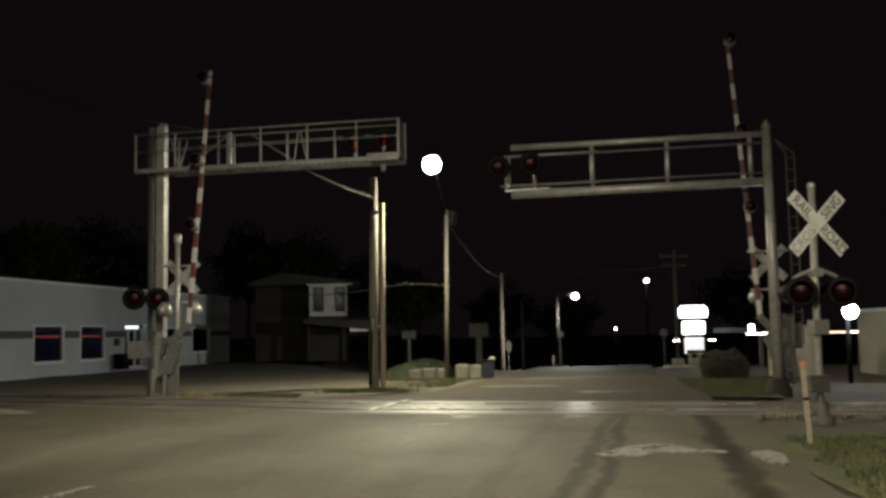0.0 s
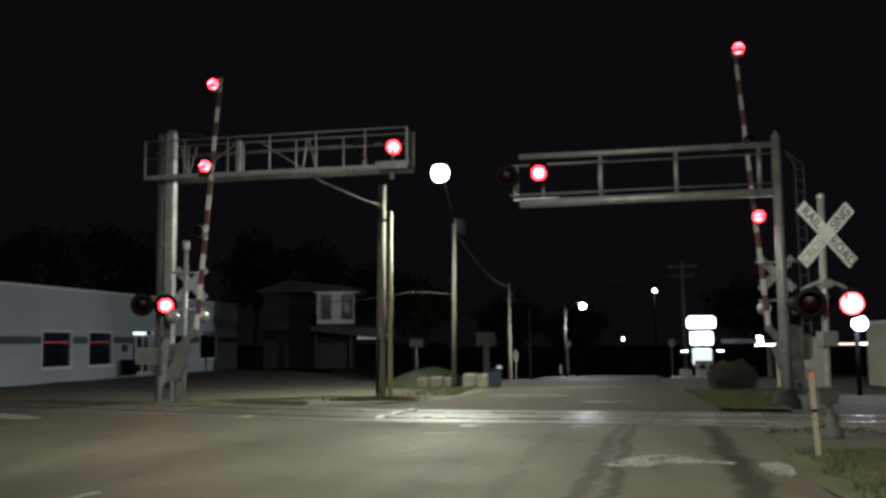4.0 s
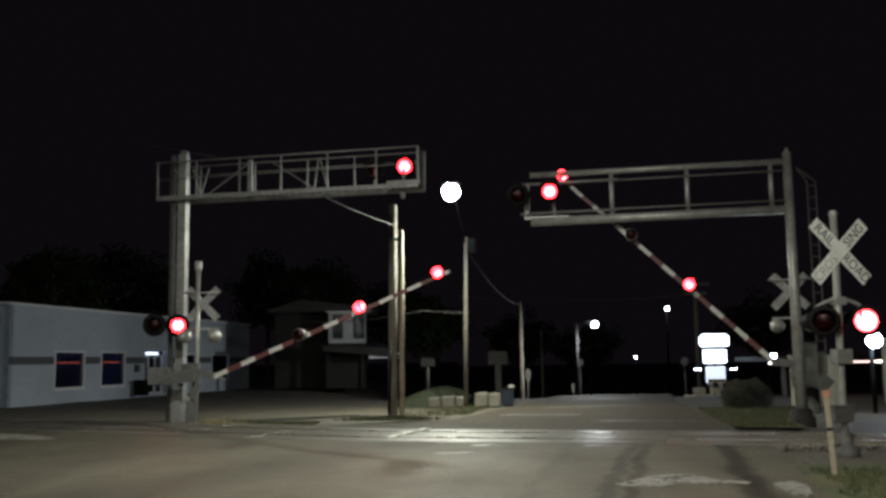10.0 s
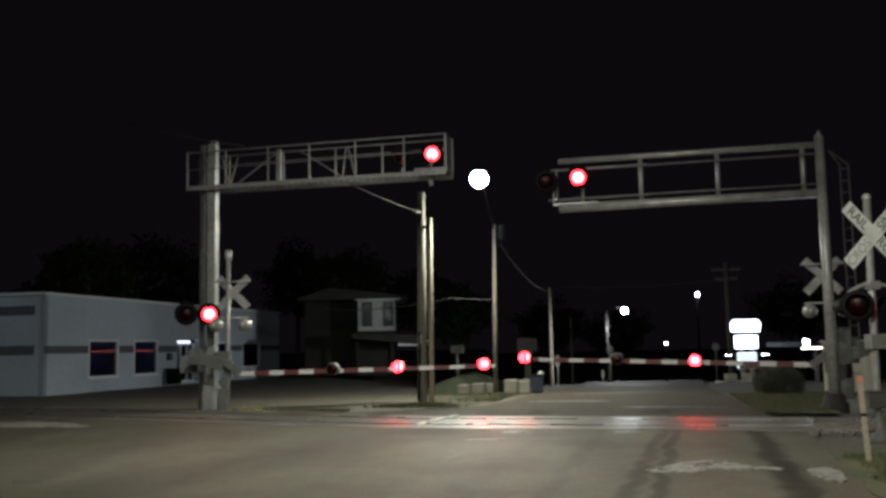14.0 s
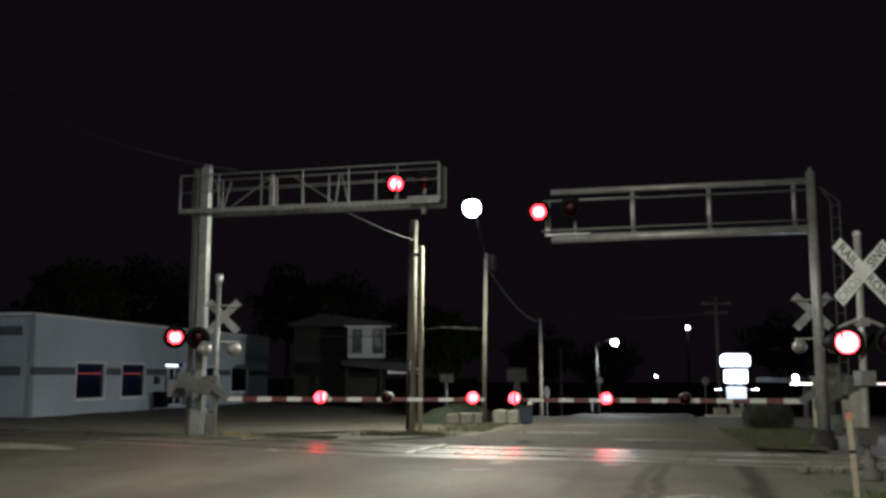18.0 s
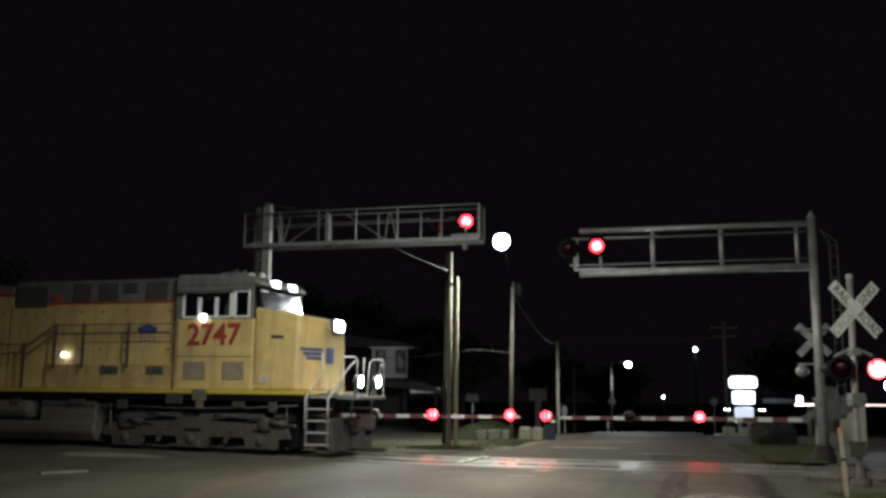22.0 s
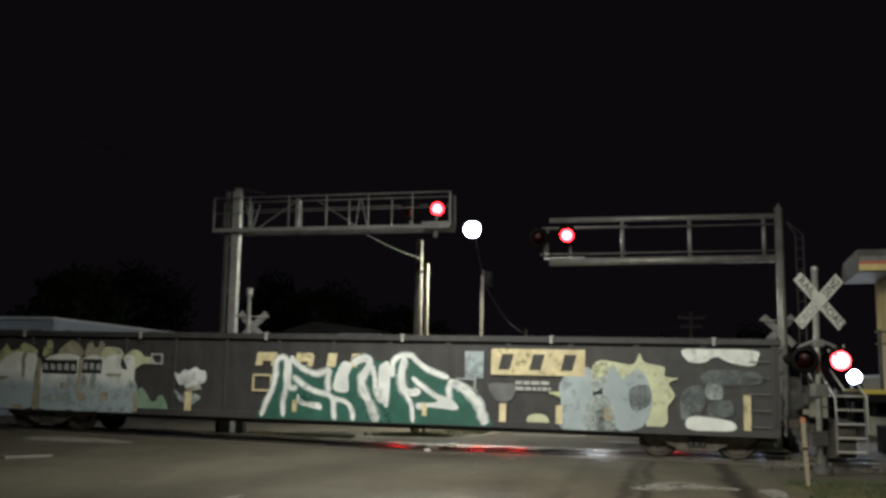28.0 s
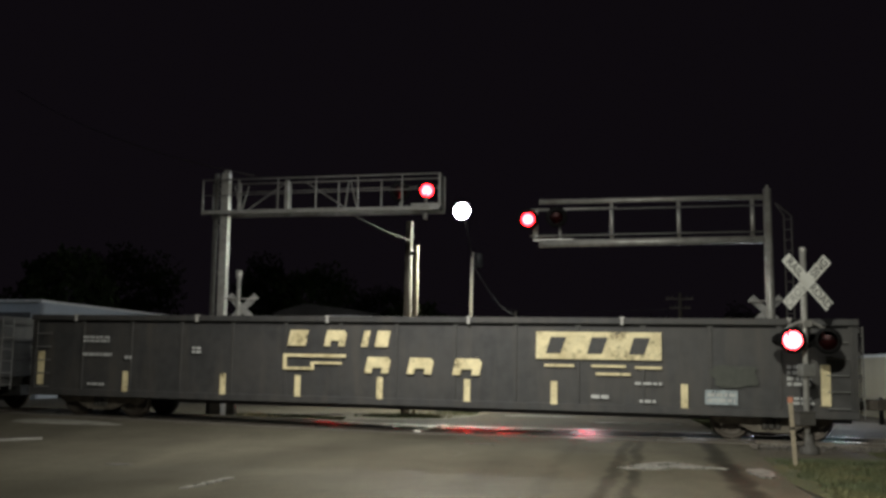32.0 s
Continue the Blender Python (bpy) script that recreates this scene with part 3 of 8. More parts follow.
def pebbles(name, mat, n, place, size, label, kind="stuff"):
    vs, fs = [], []
    oct_f = ((0, 2, 4), (2, 1, 4), (1, 3, 4), (3, 0, 4), (2, 0, 5), (1, 2, 5), (3, 1, 5), (0, 3, 5))
    for _ in range(n):
        x, y, z = place()
        r = random.uniform(*size)
        b = len(vs)
        for v in ((1, 0, 0), (-1, 0, 0), (0, 1, 0), (0, -1, 0), (0, 0, 0.8), (0, 0, -0.8)):
            vs.append((x + r * v[0] * random.uniform(0.7, 1.2), y + r * v[1] * random.uniform(0.7, 1.2), z + r * v[2] * random.uniform(0.7, 1.1)))
        fs += [tuple(b + i for i in f) for f in oct_f]
    me = bpy.data.meshes.new(name)
    me.from_pydata(vs, [], fs)
    me.materials.append(mat)
    return tagged(new(name, me), label, kind=kind)


def ballast_at():
    s = random.choice((random.uniform(-34, -14), random.uniform(6.2, 22), random.uniform(6.2, 14)))
    o = random.gauss(0, 1.3)
    p = T0 + TD * s + TN * o
    return p.x, p.y, rail_z(s) - 0.05 - 0.05 * abs(o) + random.uniform(0, 0.03)


pebbles("ballast", BALLAST, 7000, ballast_at, (0.025, 0.06), "loose grey ballast stones beside the rails")


def roadside_at():
    if random.random() < 0.55:
        y = random.uniform(9, 20)
        x = 3.2 + (y - 9) * 0.21 + abs(random.gauss(0, 0.5))
    elif random.random() < 0.5:
        y = random.uniform(22.5, 34)
        x = 6.4 + (y - 22) * 0.14 + random.gauss(0.3, 0.5)
    else:
        x = random.uniform(-16, -1)
        y = 21.42 - 0.269 * x + random.uniform(1.8, 3.4)
    return x, y, random.uniform(-0.06, 0.005)


pebbles("loose_gravel", BALLAST, 3000, roadside_at, (0.006, 0.018), "loose gravel along the road edges")


# worn markings, tar seams
def blot(cx, cy, rx, ry, seed, n=28, rough=0.25, turn=0.0):
    out = []
    for i in range(n):
        a = i * math.tau / n
        k = 1 + rough * noise.noise((math.cos(a) * 1.7 + seed, math.sin(a) * 1.7, seed * 0.7))
        x, y = rx * k * math.cos(a), ry * k * math.sin(a)
        out.append((cx + x * math.cos(turn) - y * math.sin(turn), cy + x * math.sin(turn) + y * math.cos(turn)))
    return out


def ragged(pts, amp):
    """The same outline with many small bays, as worn paint has."""
    out = []
    for (x0, y0), (x1, y1) in zip(pts, pts[1:] + pts[:1]):
        n = max(2, int(math.hypot(x1 - x0, y1 - y0) / 0.07))
        for i in range(n):
            x, y = x0 + (x1 - x0) * i / n, y0 + (y1 - y0) * i / n
            out.append((x + amp * noise.noise((x * 6, y * 6, 1)), y + 2 * amp * noise.noise((x * 6, y * 6, 9))))
    return out


mk = tagged(new("road_marking"), "worn white road paint and pale patches", kind="structure")
for nm, pts in (("pale_patch", blot(2.35, 12.75, 0.42, 0.19, 3)), ("pale_patch", [(2.1, 13.0), (2.5, 13.45), (2.95, 13.72), (3.2, 13.6), (3.3, 13.2), (3.75, 12.75), (3.3, 12.72), (2.8, 12.86), (2.4, 12.88)]),
                ("pale_patch", blot(4.08, 12.2, 0.19, 0.68, 8, turn=-0.18)),
                ("dash", [(-4.06, 10.8), (-3.94, 10.8), (-4.28, 9.6), (-4.4, 9.6)]),                 ("dash", [(-1.68, 20.75), (-1.52, 20.72), (-1.45, 21.3), (-1.6, 21.33)]), ("dash", [(-1.5, 21.6), (-1.34, 21.58), (-1.12, 22.4), (-1.28, 22.44)]), ("dash", [(-1.15, 22.7), (-1.0, 22.68), (-0.84, 23.2), (-1.0, 23.24)]),
                ("dash", [(-10.3, 16.75), (-9.55, 17.4), (-9.45, 17.33), (-10.15, 16.68)])):
    bm = B()
    pts = ragged(pts, 0.05 if nm == "pale_patch" else 0.015)
    slab(bm, pts, 0.0, 0.021 if pts[0][1] < 16 else 0.05)
    part(nm, bm, DASHW if pts[0][1] > 18.5 else PAINT, mk)

def road_z(x, y):
    q = Vector((x, y, 0)) - T0
    return rail_z(q.dot(TD)) * max(0, 1 - max(0, abs(q.dot(TN)) - 1.7) / 4.0) + 0.012 * noise.noise((x * 0.4, y * 0.4, 7))


def lying_patch(name, outline, mat, lift):
    """A thin worn patch that follows the road's rise, from its outline inwards."""
    n = len(outline)
    cx, cy = sum(p[0] for p in outline) / n, sum(p[1] for p in outline) / n
    bm = B()
    rings = []
    for k in (1.0, 0.75, 0.5, 0.25):
        rings.append([bm.verts.new((cx + (x - cx) * k, cy + (y - cy) * k, road_z(cx + (x - cx) * k, cy + (y - cy) * k) + (lift if k < 1 else -0.01))) for x, y in outline])
    for a, b in zip(rings, rings[1:]):
        for i in range(n):
            bm.faces.new((a[i], a[(i + 1) % n], b[(i + 1) % n], b[i]))
    bm.faces.new(rings[-1])
    return part(name, bm, mat, mk)


for k, (cx, cy, rx, ry, sd, tn) in enumerate(((4.7, 25.4, 1.5, 0.35, 3, -0.25), (4.2, 33.5, 2.2, 0.7, 5, 0.1), (6.0, 40.0, 1.6, 1.1, 8, 0.3), (2.2, 29.0, 1.4, 0.5, 12, -0.2))):
    lying_patch("street_patch", ragged(blot(cx, cy, rx, ry, sd, turn=tn), 0.08), TAR if k in (0, 3) else CONC2, 0.014)
lying_patch("pale_apron", ragged(blot(-10.6, 21.35, 1.75, 0.5, 5, turn=-0.27), 0.06), CONC, 0.016)
for cx, cy, rx, ry, sd in ((-0.2, 17.4, 0.5, 0.10, 2), (2.55, 18.5, 0.32, 0.38, 4), (-6.2, 12.6, 0.25, 0.12, 6), (0.35, 18.9, 0.3, 0.25, 11)):
    lying_patch("dark_stain", ragged(blot(cx, cy, rx, ry, sd), 0.06), TAR, 0.010)
strip("near_verge", GRASS, [(0.2, -40), (2.3, 3), (3.2, 9.5), (4.05, 13), (4.7, 15.2)], [(16, -40), (16, 3), (16, 9.5), (16, 13), (16, 15.2)], -0.025, 16, "rough brown-green verge beside the road")
strip("grass_verge", VERGE, [(6.3, 23.3), (6.75, 26), (7.2, 29.0), (7.6, 31.5)], [(8.0, 22.7), (8.6, 26), (9.4, 29), (11.0, 31.5)], -0.02, 16, "rough green verge beyond the track")
ts = tagged(new("tar_seam"), "dark tar seams along the lane", kind="structure")
for (x0, y0), (x1, y1), w, sd in (((-0.75, 14.4), (-0.5, 15.1), 0.02, 6), ((-0.6, 15.0), (-0.75, 15.6), 0.018, 7)):
    bm = B()
    d = Vector((x1 - x0, y1 - y0)).normalized()
    nn = Vector((-d.y, d.x))
    L, Rr = [], []
    for i in range(41):
        u = i / 40
        c = Vector((x0 + (x1 - x0) * u, y0 + (y1 - y0) * u)) + nn * 0.35 * w * noise.noise((u * 9, sd, 0)) * 2
        h = w * (0.5 + 0.35 * noise.noise((u * 13, sd, 5)))
        L.append(tuple(c + nn * h)), Rr.append(tuple(c - nn * h))
    for i in range(40):
        bm.faces.new([bm.verts.new((*p, 0.016)) for p in (Rr[i], Rr[i + 1], L[i + 1], L[i])])
    bmesh.ops.remove_doubles(bm, verts=bm.verts[:], dist=0.0001)
    part("seam", bm, TAR, ts)


# ---- signals ----
SIGNFADE = shade("faded_letters", (0.36, 0.35, 0.33), 0.6, bump=0)
SIGNBACK = shade("sign_back", (0.30, 0.295, 0.28), 0.6, vary=0.3, grain=9, stain=4, second=(0.16, 0.15, 0.13))
SHUTTERS = []      # shutter leaf, which half of the flash it opens for


def toward(at, aim):
    """A pose at at whose -y side looks at aim."""
    d = (Vector(aim) - Vector(at)).normalized()
    return Matrix.Translation(at) @ d.to_track_quat("-Y", "Z").to_matrix().to_4x4()


def flasher(parent, m, half, r=0.2, lit=BULB, plate=0.32, name="signal_lamp"):
    """A signal lamp: housing with background plate and hood, red lens, glowing bulb plate and an added leaf that blocks
    it to make it flash.
    """
    bm = B()
    rings = lathe(bm, [(r, -0.004), (plate, -0.004), (plate, 0.012), (r + 0.03, 0.014), (r + 0.03, 0.36), (r * 0.6, 0.44), (0.001, 0.45)], axis=(0, 1, 0), seg=28)
    for i in range(13):           # hood over the lens
        a, b = math.pi * (i - 0.5) / 12, math.pi * (i + 0.5) / 12
        q = []
        for t, dy in ((a, 0.0), (b, 0.0), (b, -0.24 * max(0.25, math.sin(b))), (a, -0.24 * max(0.25, math.sin(a)))):
            q.append(bm.verts.new(((r + 0.012) * math.cos(t), dy - 0.004, (r + 0.012) * math.sin(t))))
        bm.faces.new(q)
    lathe(bm, [(r, -0.004), (r, 0.36)], axis=(0, 1, 0), seg=28)
    h = part(name, bm, BLACK, parent, "black hooded flasher lamp with round background plate", m=m)
    bm = B()
    lathe(bm, [(0.001, -0.03), (r * 0.5, -0.024), (r * 0.85, -0.008), (r, 0.002)], axis=(0, 1, 0), seg=24)
    part("lens", bm, LENS, h, "red glass lens")
    if half:
        bm = B()
        lathe(bm, [(0.001, 0.345), (r * 0.97, 0.345)], axis=(0, 1, 0), seg=24)
        part("bulb", bm, lit, h, "glowing red lamp")
        # added leaf in front of the ever-lit bulb; stands in for switching
        bm = B()
        lathe(bm, [(0.001, -0.002), (r * 1.03, -0.002), (r * 1.03, 0.002), (0.001, 0.002)], axis=(0, 1, 0), seg=24)
        leaf = part("shutter", bm, BLACK, h, "added dark leaf that shuts off the bulb", m=pose(0, 0.17, 0))
        SHUTTERS.append((leaf, half))
    return h


def back_lamp(parent, m, r=0.15, mat=STEEL):
    """A lamp seen from behind: a domed metal back."""
    bm = B()
    lathe(bm, [(0.001, -0.2), (r * 0.5, -0.185), (r * 0.85, -0.12), (r, 0.0), (r + 0.02, 0.02), (r + 0.02, 0.2)], axis=(0, 1, 0), seg=20)
    return part("signal_lamp", bm, mat, parent, "bare metal back of a signal lamp", m=m)


def crossbuck(parent, m, size=1.45, wide=0.25, words=True, face=SIGNW):
    for a, txt in ((45, ("CROS", "SING")), (-45, ("RAIL", "ROAD"))):
        bm = B()
        box(bm, (0, 0, 0), (size, 0.012, wide))
        bl = part("blade", bm, face, parent, "white sign blade with black letters", m=m @ pose(0, 0 if a > 0 else -0.02, 0, 0, -a, 0), bevel=0.003)
        if words:
            for w, x in zip(txt, (-size * 0.29, size * 0.29)):
                lettering(w, wide * 0.98, SIGNFADE if w == "CROS" else SIGNK, bl, pose(x, -0.0085, -0.005), stretch=0.92)


EYE = (-0.4, -1.4, 1.65)

# the near crossbuck signal
XP = Vector((6.66, 17.0, 0))
sg = thing("crossing_signal", "grey post with crossbuck and red flashers beside the road", "railroad signal", Matrix.Translation(XP) @ pose(0, 0, 0, 0, 0, 14))
bm = B()
rod(bm, (-0.05, 0, -0.2), (0.0, 0, 4.17), 0.062, seg=14)
lathe(bm, [(0.075, 4.14), (0.08, 4.17), (0.05, 4.22), (0.001, 4.23)], seg=14)
part("post", bm, STEEL, sg, "galvanised steel post")
crossbuck(sg, pose(0.02, -0.09, 3.47))
bm = B()
tube(bm, [(x, -0.02, 2.62 - 0.16 * (abs(x) / 0.48) ** 2.4) for x in (-0.48, -0.42, -0.34, -0.2, 0, 0.2, 0.34, 0.42, 0.48)], 0.036)
box(bm, (0, 0, 2.6), (0.2, 0.17, 0.14))
for x in (-0.42, 0.42):
    rod(bm, (x, -0.02, 2.52), (x, -0.02, 2.3), 0.022)
part("crossarm", bm, STEEL, sg, "grey lamp crossarm", bevel=0.0)
for x, half in ((-0.42, "NB"), (0.42, "NA")):
    flasher(sg, sg.matrix_basis.inverted() @ toward(sg.matrix_basis @ Vector((x, -0.16, 2.24)), EYE), half, 0.195, BULBN, 0.28)
for x in (-0.36, 0.36):
    back_lamp(sg, pose(x, 0.4, 2.26, 0, 0, 180), 0.13, BLACK)
bm = B()
box(bm, (-0.02, -0.02, 1.62), (0.32, 0.2, 0.26))
part("junction_box", bm, STEEL2, sg, "grey junction box", bevel=0.01)
bm = B()
box(bm, (-0.16, -0.05, 0.62), (0.40, 0.28, 0.26))
box(bm, (-0.16, -0.05, 0.765), (0.44, 0.32, 0.03))
part("base_box", bm, DARKG, sg, "grey box at the foot of the post", bevel=0.01)
bm = B()
lathe(bm, [(0.2, -0.1), (0.2, 0.03), (0.11, 0.06), (0.09, 0.3)], seg=14)
part("foot", bm, DARKG, sg, "cast base")

st = thing("marker_stake", "pale leaning wooden marker stake with an orange top", "stake", pose(5.18, 13.63, -0.1))
bm = B()
box(bm, (-0.07, 0, 0.62), (0.075, 0.03, 1.26), (0, -2.8, 0))
part("board", bm, STICK, st, bevel=0.004)
bm = B()
box(bm, (-0.1, -0.001, 1.21), (0.08, 0.036, 0.09), (0, -2.8, 0))
part("top_band", bm, shade("orange_band", (0.42, 0.17, 0.1), 0.6), st, "orange painted top")
bm = B()
box(bm, (-0.075, -0.002, 0.72), (0.079, 0.037, 0.04), (0, -2.8, 0))
part("dark_band", bm, BLACK, st, "dark band")
bm = B()
box(bm, (-0.06, 0.05, 0.9), (0.03, 0.03, 0.5), (0, 4, 0))
part("brace", bm, STEEL2, st)


# walkway cantilever over the oncoming lane
CL = Matrix.Translation((-7.98, 26.9, 0)) @ pose(0, 0, 0, 0, 0, -10.7)
cl = thing("cantilever_signal", "grey steel walkway cantilever carrying red flashers", "railroad signal", CL, group="cantilever signals")
bm = B()
box(bm, (-0.03, 0, 3.85), (0.245, 0.26, 7.7))
for a in (0, 90, 180, 270):
    box(bm, (-0.03 + 0.24 * math.cos(radians(a)), 0.27 * math.sin(radians(a)), 0.35), (0.02, 0.28, 0.9), (0, 0, a))
box(bm, (-0.03, 0, 0.02), (0.8, 0.8, 0.05))
part("mast", bm, STEEL, cl, "square galvanised mast", bevel=0.012)
bm = B()
rod(bm, (-0.41, 0.1, 0), (-0.41, 0.1, 7.72), 0.08, seg=12)
rod(bm, (-0.5, 0.22, 0), (-0.5, 0.22, 7.5), 0.045, seg=10)
for z in (1.5, 3.0, 4.5, 6.0, 7.2):
    box(bm, (-0.24, 0.06, z), (0.3, 0.06, 0.06))
part("rear_column", bm, STEEL2, cl, "round rear column")
bm = B()
for x in (-0.28, -0.21):
    rod(bm, (x, -0.2, 0.6), (x, -0.2, 7.5), 0.014, seg=6)
for i in range(22):
    rod(bm, (-0.28, -0.2, 0.8 + i * 0.3), (-0.21, -0.2, 0.8 + i * 0.3), 0.012, seg=6)
part("ladder", bm, DARKG, cl, "narrow climbing ladder")
bm = B()
for x in (-0.06, 0.06):
    box(bm, (x, 0, 7.74), (0.06, 0.2, 0.12))
lathe(bm, [(0.05, 7.7), (0.06, 7.78), (0.001, 7.84)], at=(-0.02, 0, 0), seg=10)
part("mast_cap", bm, STEELSHADE, cl)
for y, nm in ((-0.38, "near_side"), (0.38, "far_side")):
    bm = B()
    box(bm, (3.18, y, 6.38), (7.7, 0.07, 0.12))
    part("bottom_chord", bm, STEELSHADE, cl, "channel bottom chord", bevel=0.006)
    for z, r in ((7.44, 0.021), (6.98 if y < 0 else 7.2, 0.013)):
        bm = B()
        rod(bm, (-0.65, y, z - 0.06 if z < 7.3 else z - 0.02), (7.05, y, z), r, seg=8)
        part("handrail", bm, STEELSHADE, cl)
    post = None
    for x in ((-0.65, 0.55, 1.86, 3.1, 4.45, 5.85, 7.03) if y < 0 else (-0.65, 0.3, 2.0, 3.6, 5.0, 7.03)):
        if post is None:
            bm = B()
            box(bm, (0, 0, 6.93), (0.036, 0.036, 1.03))
            post = part("rail_post", bm, STEELSHADE, cl, m=pose(x, y, 0))
        else:
            again(post, pose(x, y, 0))
bm = B()
for i in range(40):
    box(bm, (-0.6 + i * 0.195, 0, 6.44), (0.035, 0.74, 0.03))
part("walkway_grating", bm, STEEL2, cl, "open steel grating walkway")
for p, q in (((0.2, 7.3), (0.45, 6.45)), ((0.7, 7.3), (0.45, 6.45)), ((0.62, 6.48), (1.95, 7.38)), ((2.6, 7.38), (4.0, 6.46)), ((4.02, 7.36), (3.9, 6.46)), ((4.08, 7.36), (4.3, 6.46))):
    bm = B()
    rod(bm, (p[0], 0.1, p[1]), (q[0], 0.1, q[1]), 0.018, seg=6)
    part("brace", bm, STEELSHADE, cl)
for x in (2.02, 7.0):
    bm = B()
    box(bm, (x, 0.0, 6.93), (0.12 if x < 5 else 0.05, 0.7 if x > 5 else 0.1, 1.0))
    part("stanchion", bm, STEELSHADE if x < 5 else STEEL2, cl)
bm = B()
box(bm, (6.6, -0.1, 6.5), (0.95, 0.5, 0.07))
part("lamp_platform", bm, STEELSHADE, cl, "lamp platform", bevel=0.005)
for x in (5.72, 6.55):
    bm = B()
    rod(bm, (x, -0.1, 6.4), (x, -0.1, 6.92), 0.025, seg=8)
    box(bm, (x, -0.1, 6.72), (0.1, 0.1, 0.12))
    part("lamp_bracket", bm, STEELSHADE, cl)
bm = B()
rod(bm, (6.5, 0, 6.1), (6.5, 0, 6.4), 0.06, 0.09, seg=10)
part("drop_pipe", bm, STEELSHADE, cl)
for p, half in (((-2.37, 25.62, 6.93), "LB"), ((-1.54, 25.5, 6.95), "LA")):
    flasher(cl, CL.inverted() @ toward(p, EYE), half)
for p, half in (((-8.6, 26.35, 2.77), "B"), ((-7.93, 26.28, 2.74), "A")):
    flasher(cl, CL.inverted() @ toward(p, EYE), half)
bm = B()
rod(bm, (-0.75, -0.4, 2.95), (0.2, -0.4, 2.95), 0.03)
rod(bm, (-0.2, -0.4, 2.95), (-0.2, 0, 2.95), 0.03)
part("crossarm", bm, STEELSHADE, cl)
bm = B()
box(bm, (-0.62, -0.1, 1.35), (0.55, 0.4, 0.5))
part("control_box", bm, STEEL2, cl, "pale grey control box", bevel=0.015)
bm = B()
box(bm, (0.32, -0.2, 1.42), (0.4, 0.36, 0.5), (0, 0, 0), 0.8)
part("gearbox", bm, BOXG, cl, "grey bracket box", bevel=0.02)


# tubular cantilever over the near lane
CR = Matrix.Translation((8.36, 24.1, 0)) @ pose(0, 0, 0, 0, 0, 180 - math.degrees(math.atan2(1.4, 6.52)))
cn = thing("cantilever_signal", "tubular steel cantilever mast carrying red flashers", "railroad signal", CR, group="cantilever signals")
bm = B()
rod(bm, (0, 0, 0.1), (0, 0, 6.78), 0.135, 0.11, seg=24)
lathe(bm, [(0.115, 6.78), (0.115, 6.82), (0.05, 6.86), (0.045, 6.93), (0.001, 6.96)], seg=16)
part("mast", bm, STEEL, cn, "round tapered steel mast")
bm = B()
lathe(bm, [(0.34, -0.2), (0.33, 0.12), (0.27, 0.16), (0.26, 0.30), (0.2, 0.36)], seg=16)
part("mast_base", bm, HOUSEB, cn, "dark mast base")
for z, zz, r in ((6.6, 6.62, 0.075), (5.35, 5.34, 0.115)):
    bm = B()
    rod(bm, (0.1, 0, z), (6.62, 0, zz), r, r, seg=14)
    part("chord", bm, STEEL, cn, "tubular chord")
for z in (6.33, 5.56):
    bm = B()
    rod(bm, (0.1, 0.18, z), (6.6, 0.18, z), 0.02, seg=8)
    part("wire_rail", bm, STEEL2, cn)
up = None
for x in (0.42, 2.5, 4.45):
    if up is None:
        bm = B()
        rod(bm, (0, 0, 5.35), (0, 0, 6.6), 0.055, seg=12)
        up = part("upright", bm, STEEL, cn, m=pose(x, 0, 0))
    else:
        again(up, pose(x, 0, 0))
bm = B()
for z in (6.44, 5.62):
    rod(bm, (4.3, -0.3, z), (6.95, -0.3, z), 0.028, seg=8)
for x in (4.45, 6.72):
    rod(bm, (x, -0.3, 5.62), (x, -0.3, 6.44), 0.028, seg=8)
    box(bm, (x, -0.15, 5.6), (0.08, 0.34, 0.05))
part("lamp_frame", bm, STEEL, cn, "pipe frame round the lamps")
for x in (6.0, 6.78):
    bm = B()
    rod(bm, (x, -0.1, 5.45), (x, -0.1, 6.35), 0.035, seg=10)
    part("lamp_bracket", bm, STEEL, cn)
bm = B()
box(bm, (6.2, -0.1, 5.46), (1.2, 0.12, 0.05))
part("bracket_plate", bm, STEEL, cn)
for p, half in (((1.52, 25.2, 6.04), "B"), ((2.36, 25.05, 6.1), "A")):
    flasher(cn, CR.inverted() @ toward(p, EYE), half)
bm = B()
for x in (-0.42, -0.62):
    rod(bm, (x, 0.2, 1.2), (x, 0.2, 6.0), 0.016, seg=6)
    rod(bm, (x, 0.2, 6.0), (-0.2, 0.1, 6.4), 0.016, seg=6)
for i in range(16):
    rod(bm, (-0.42, 0.2, 1.4 + i * 0.3), (-0.62, 0.2, 1.4 + i * 0.3), 0.012, seg=6)
part("ladder", bm, DARKG, cn, "climbing ladder beside the mast")


# gates
LR = 0.145


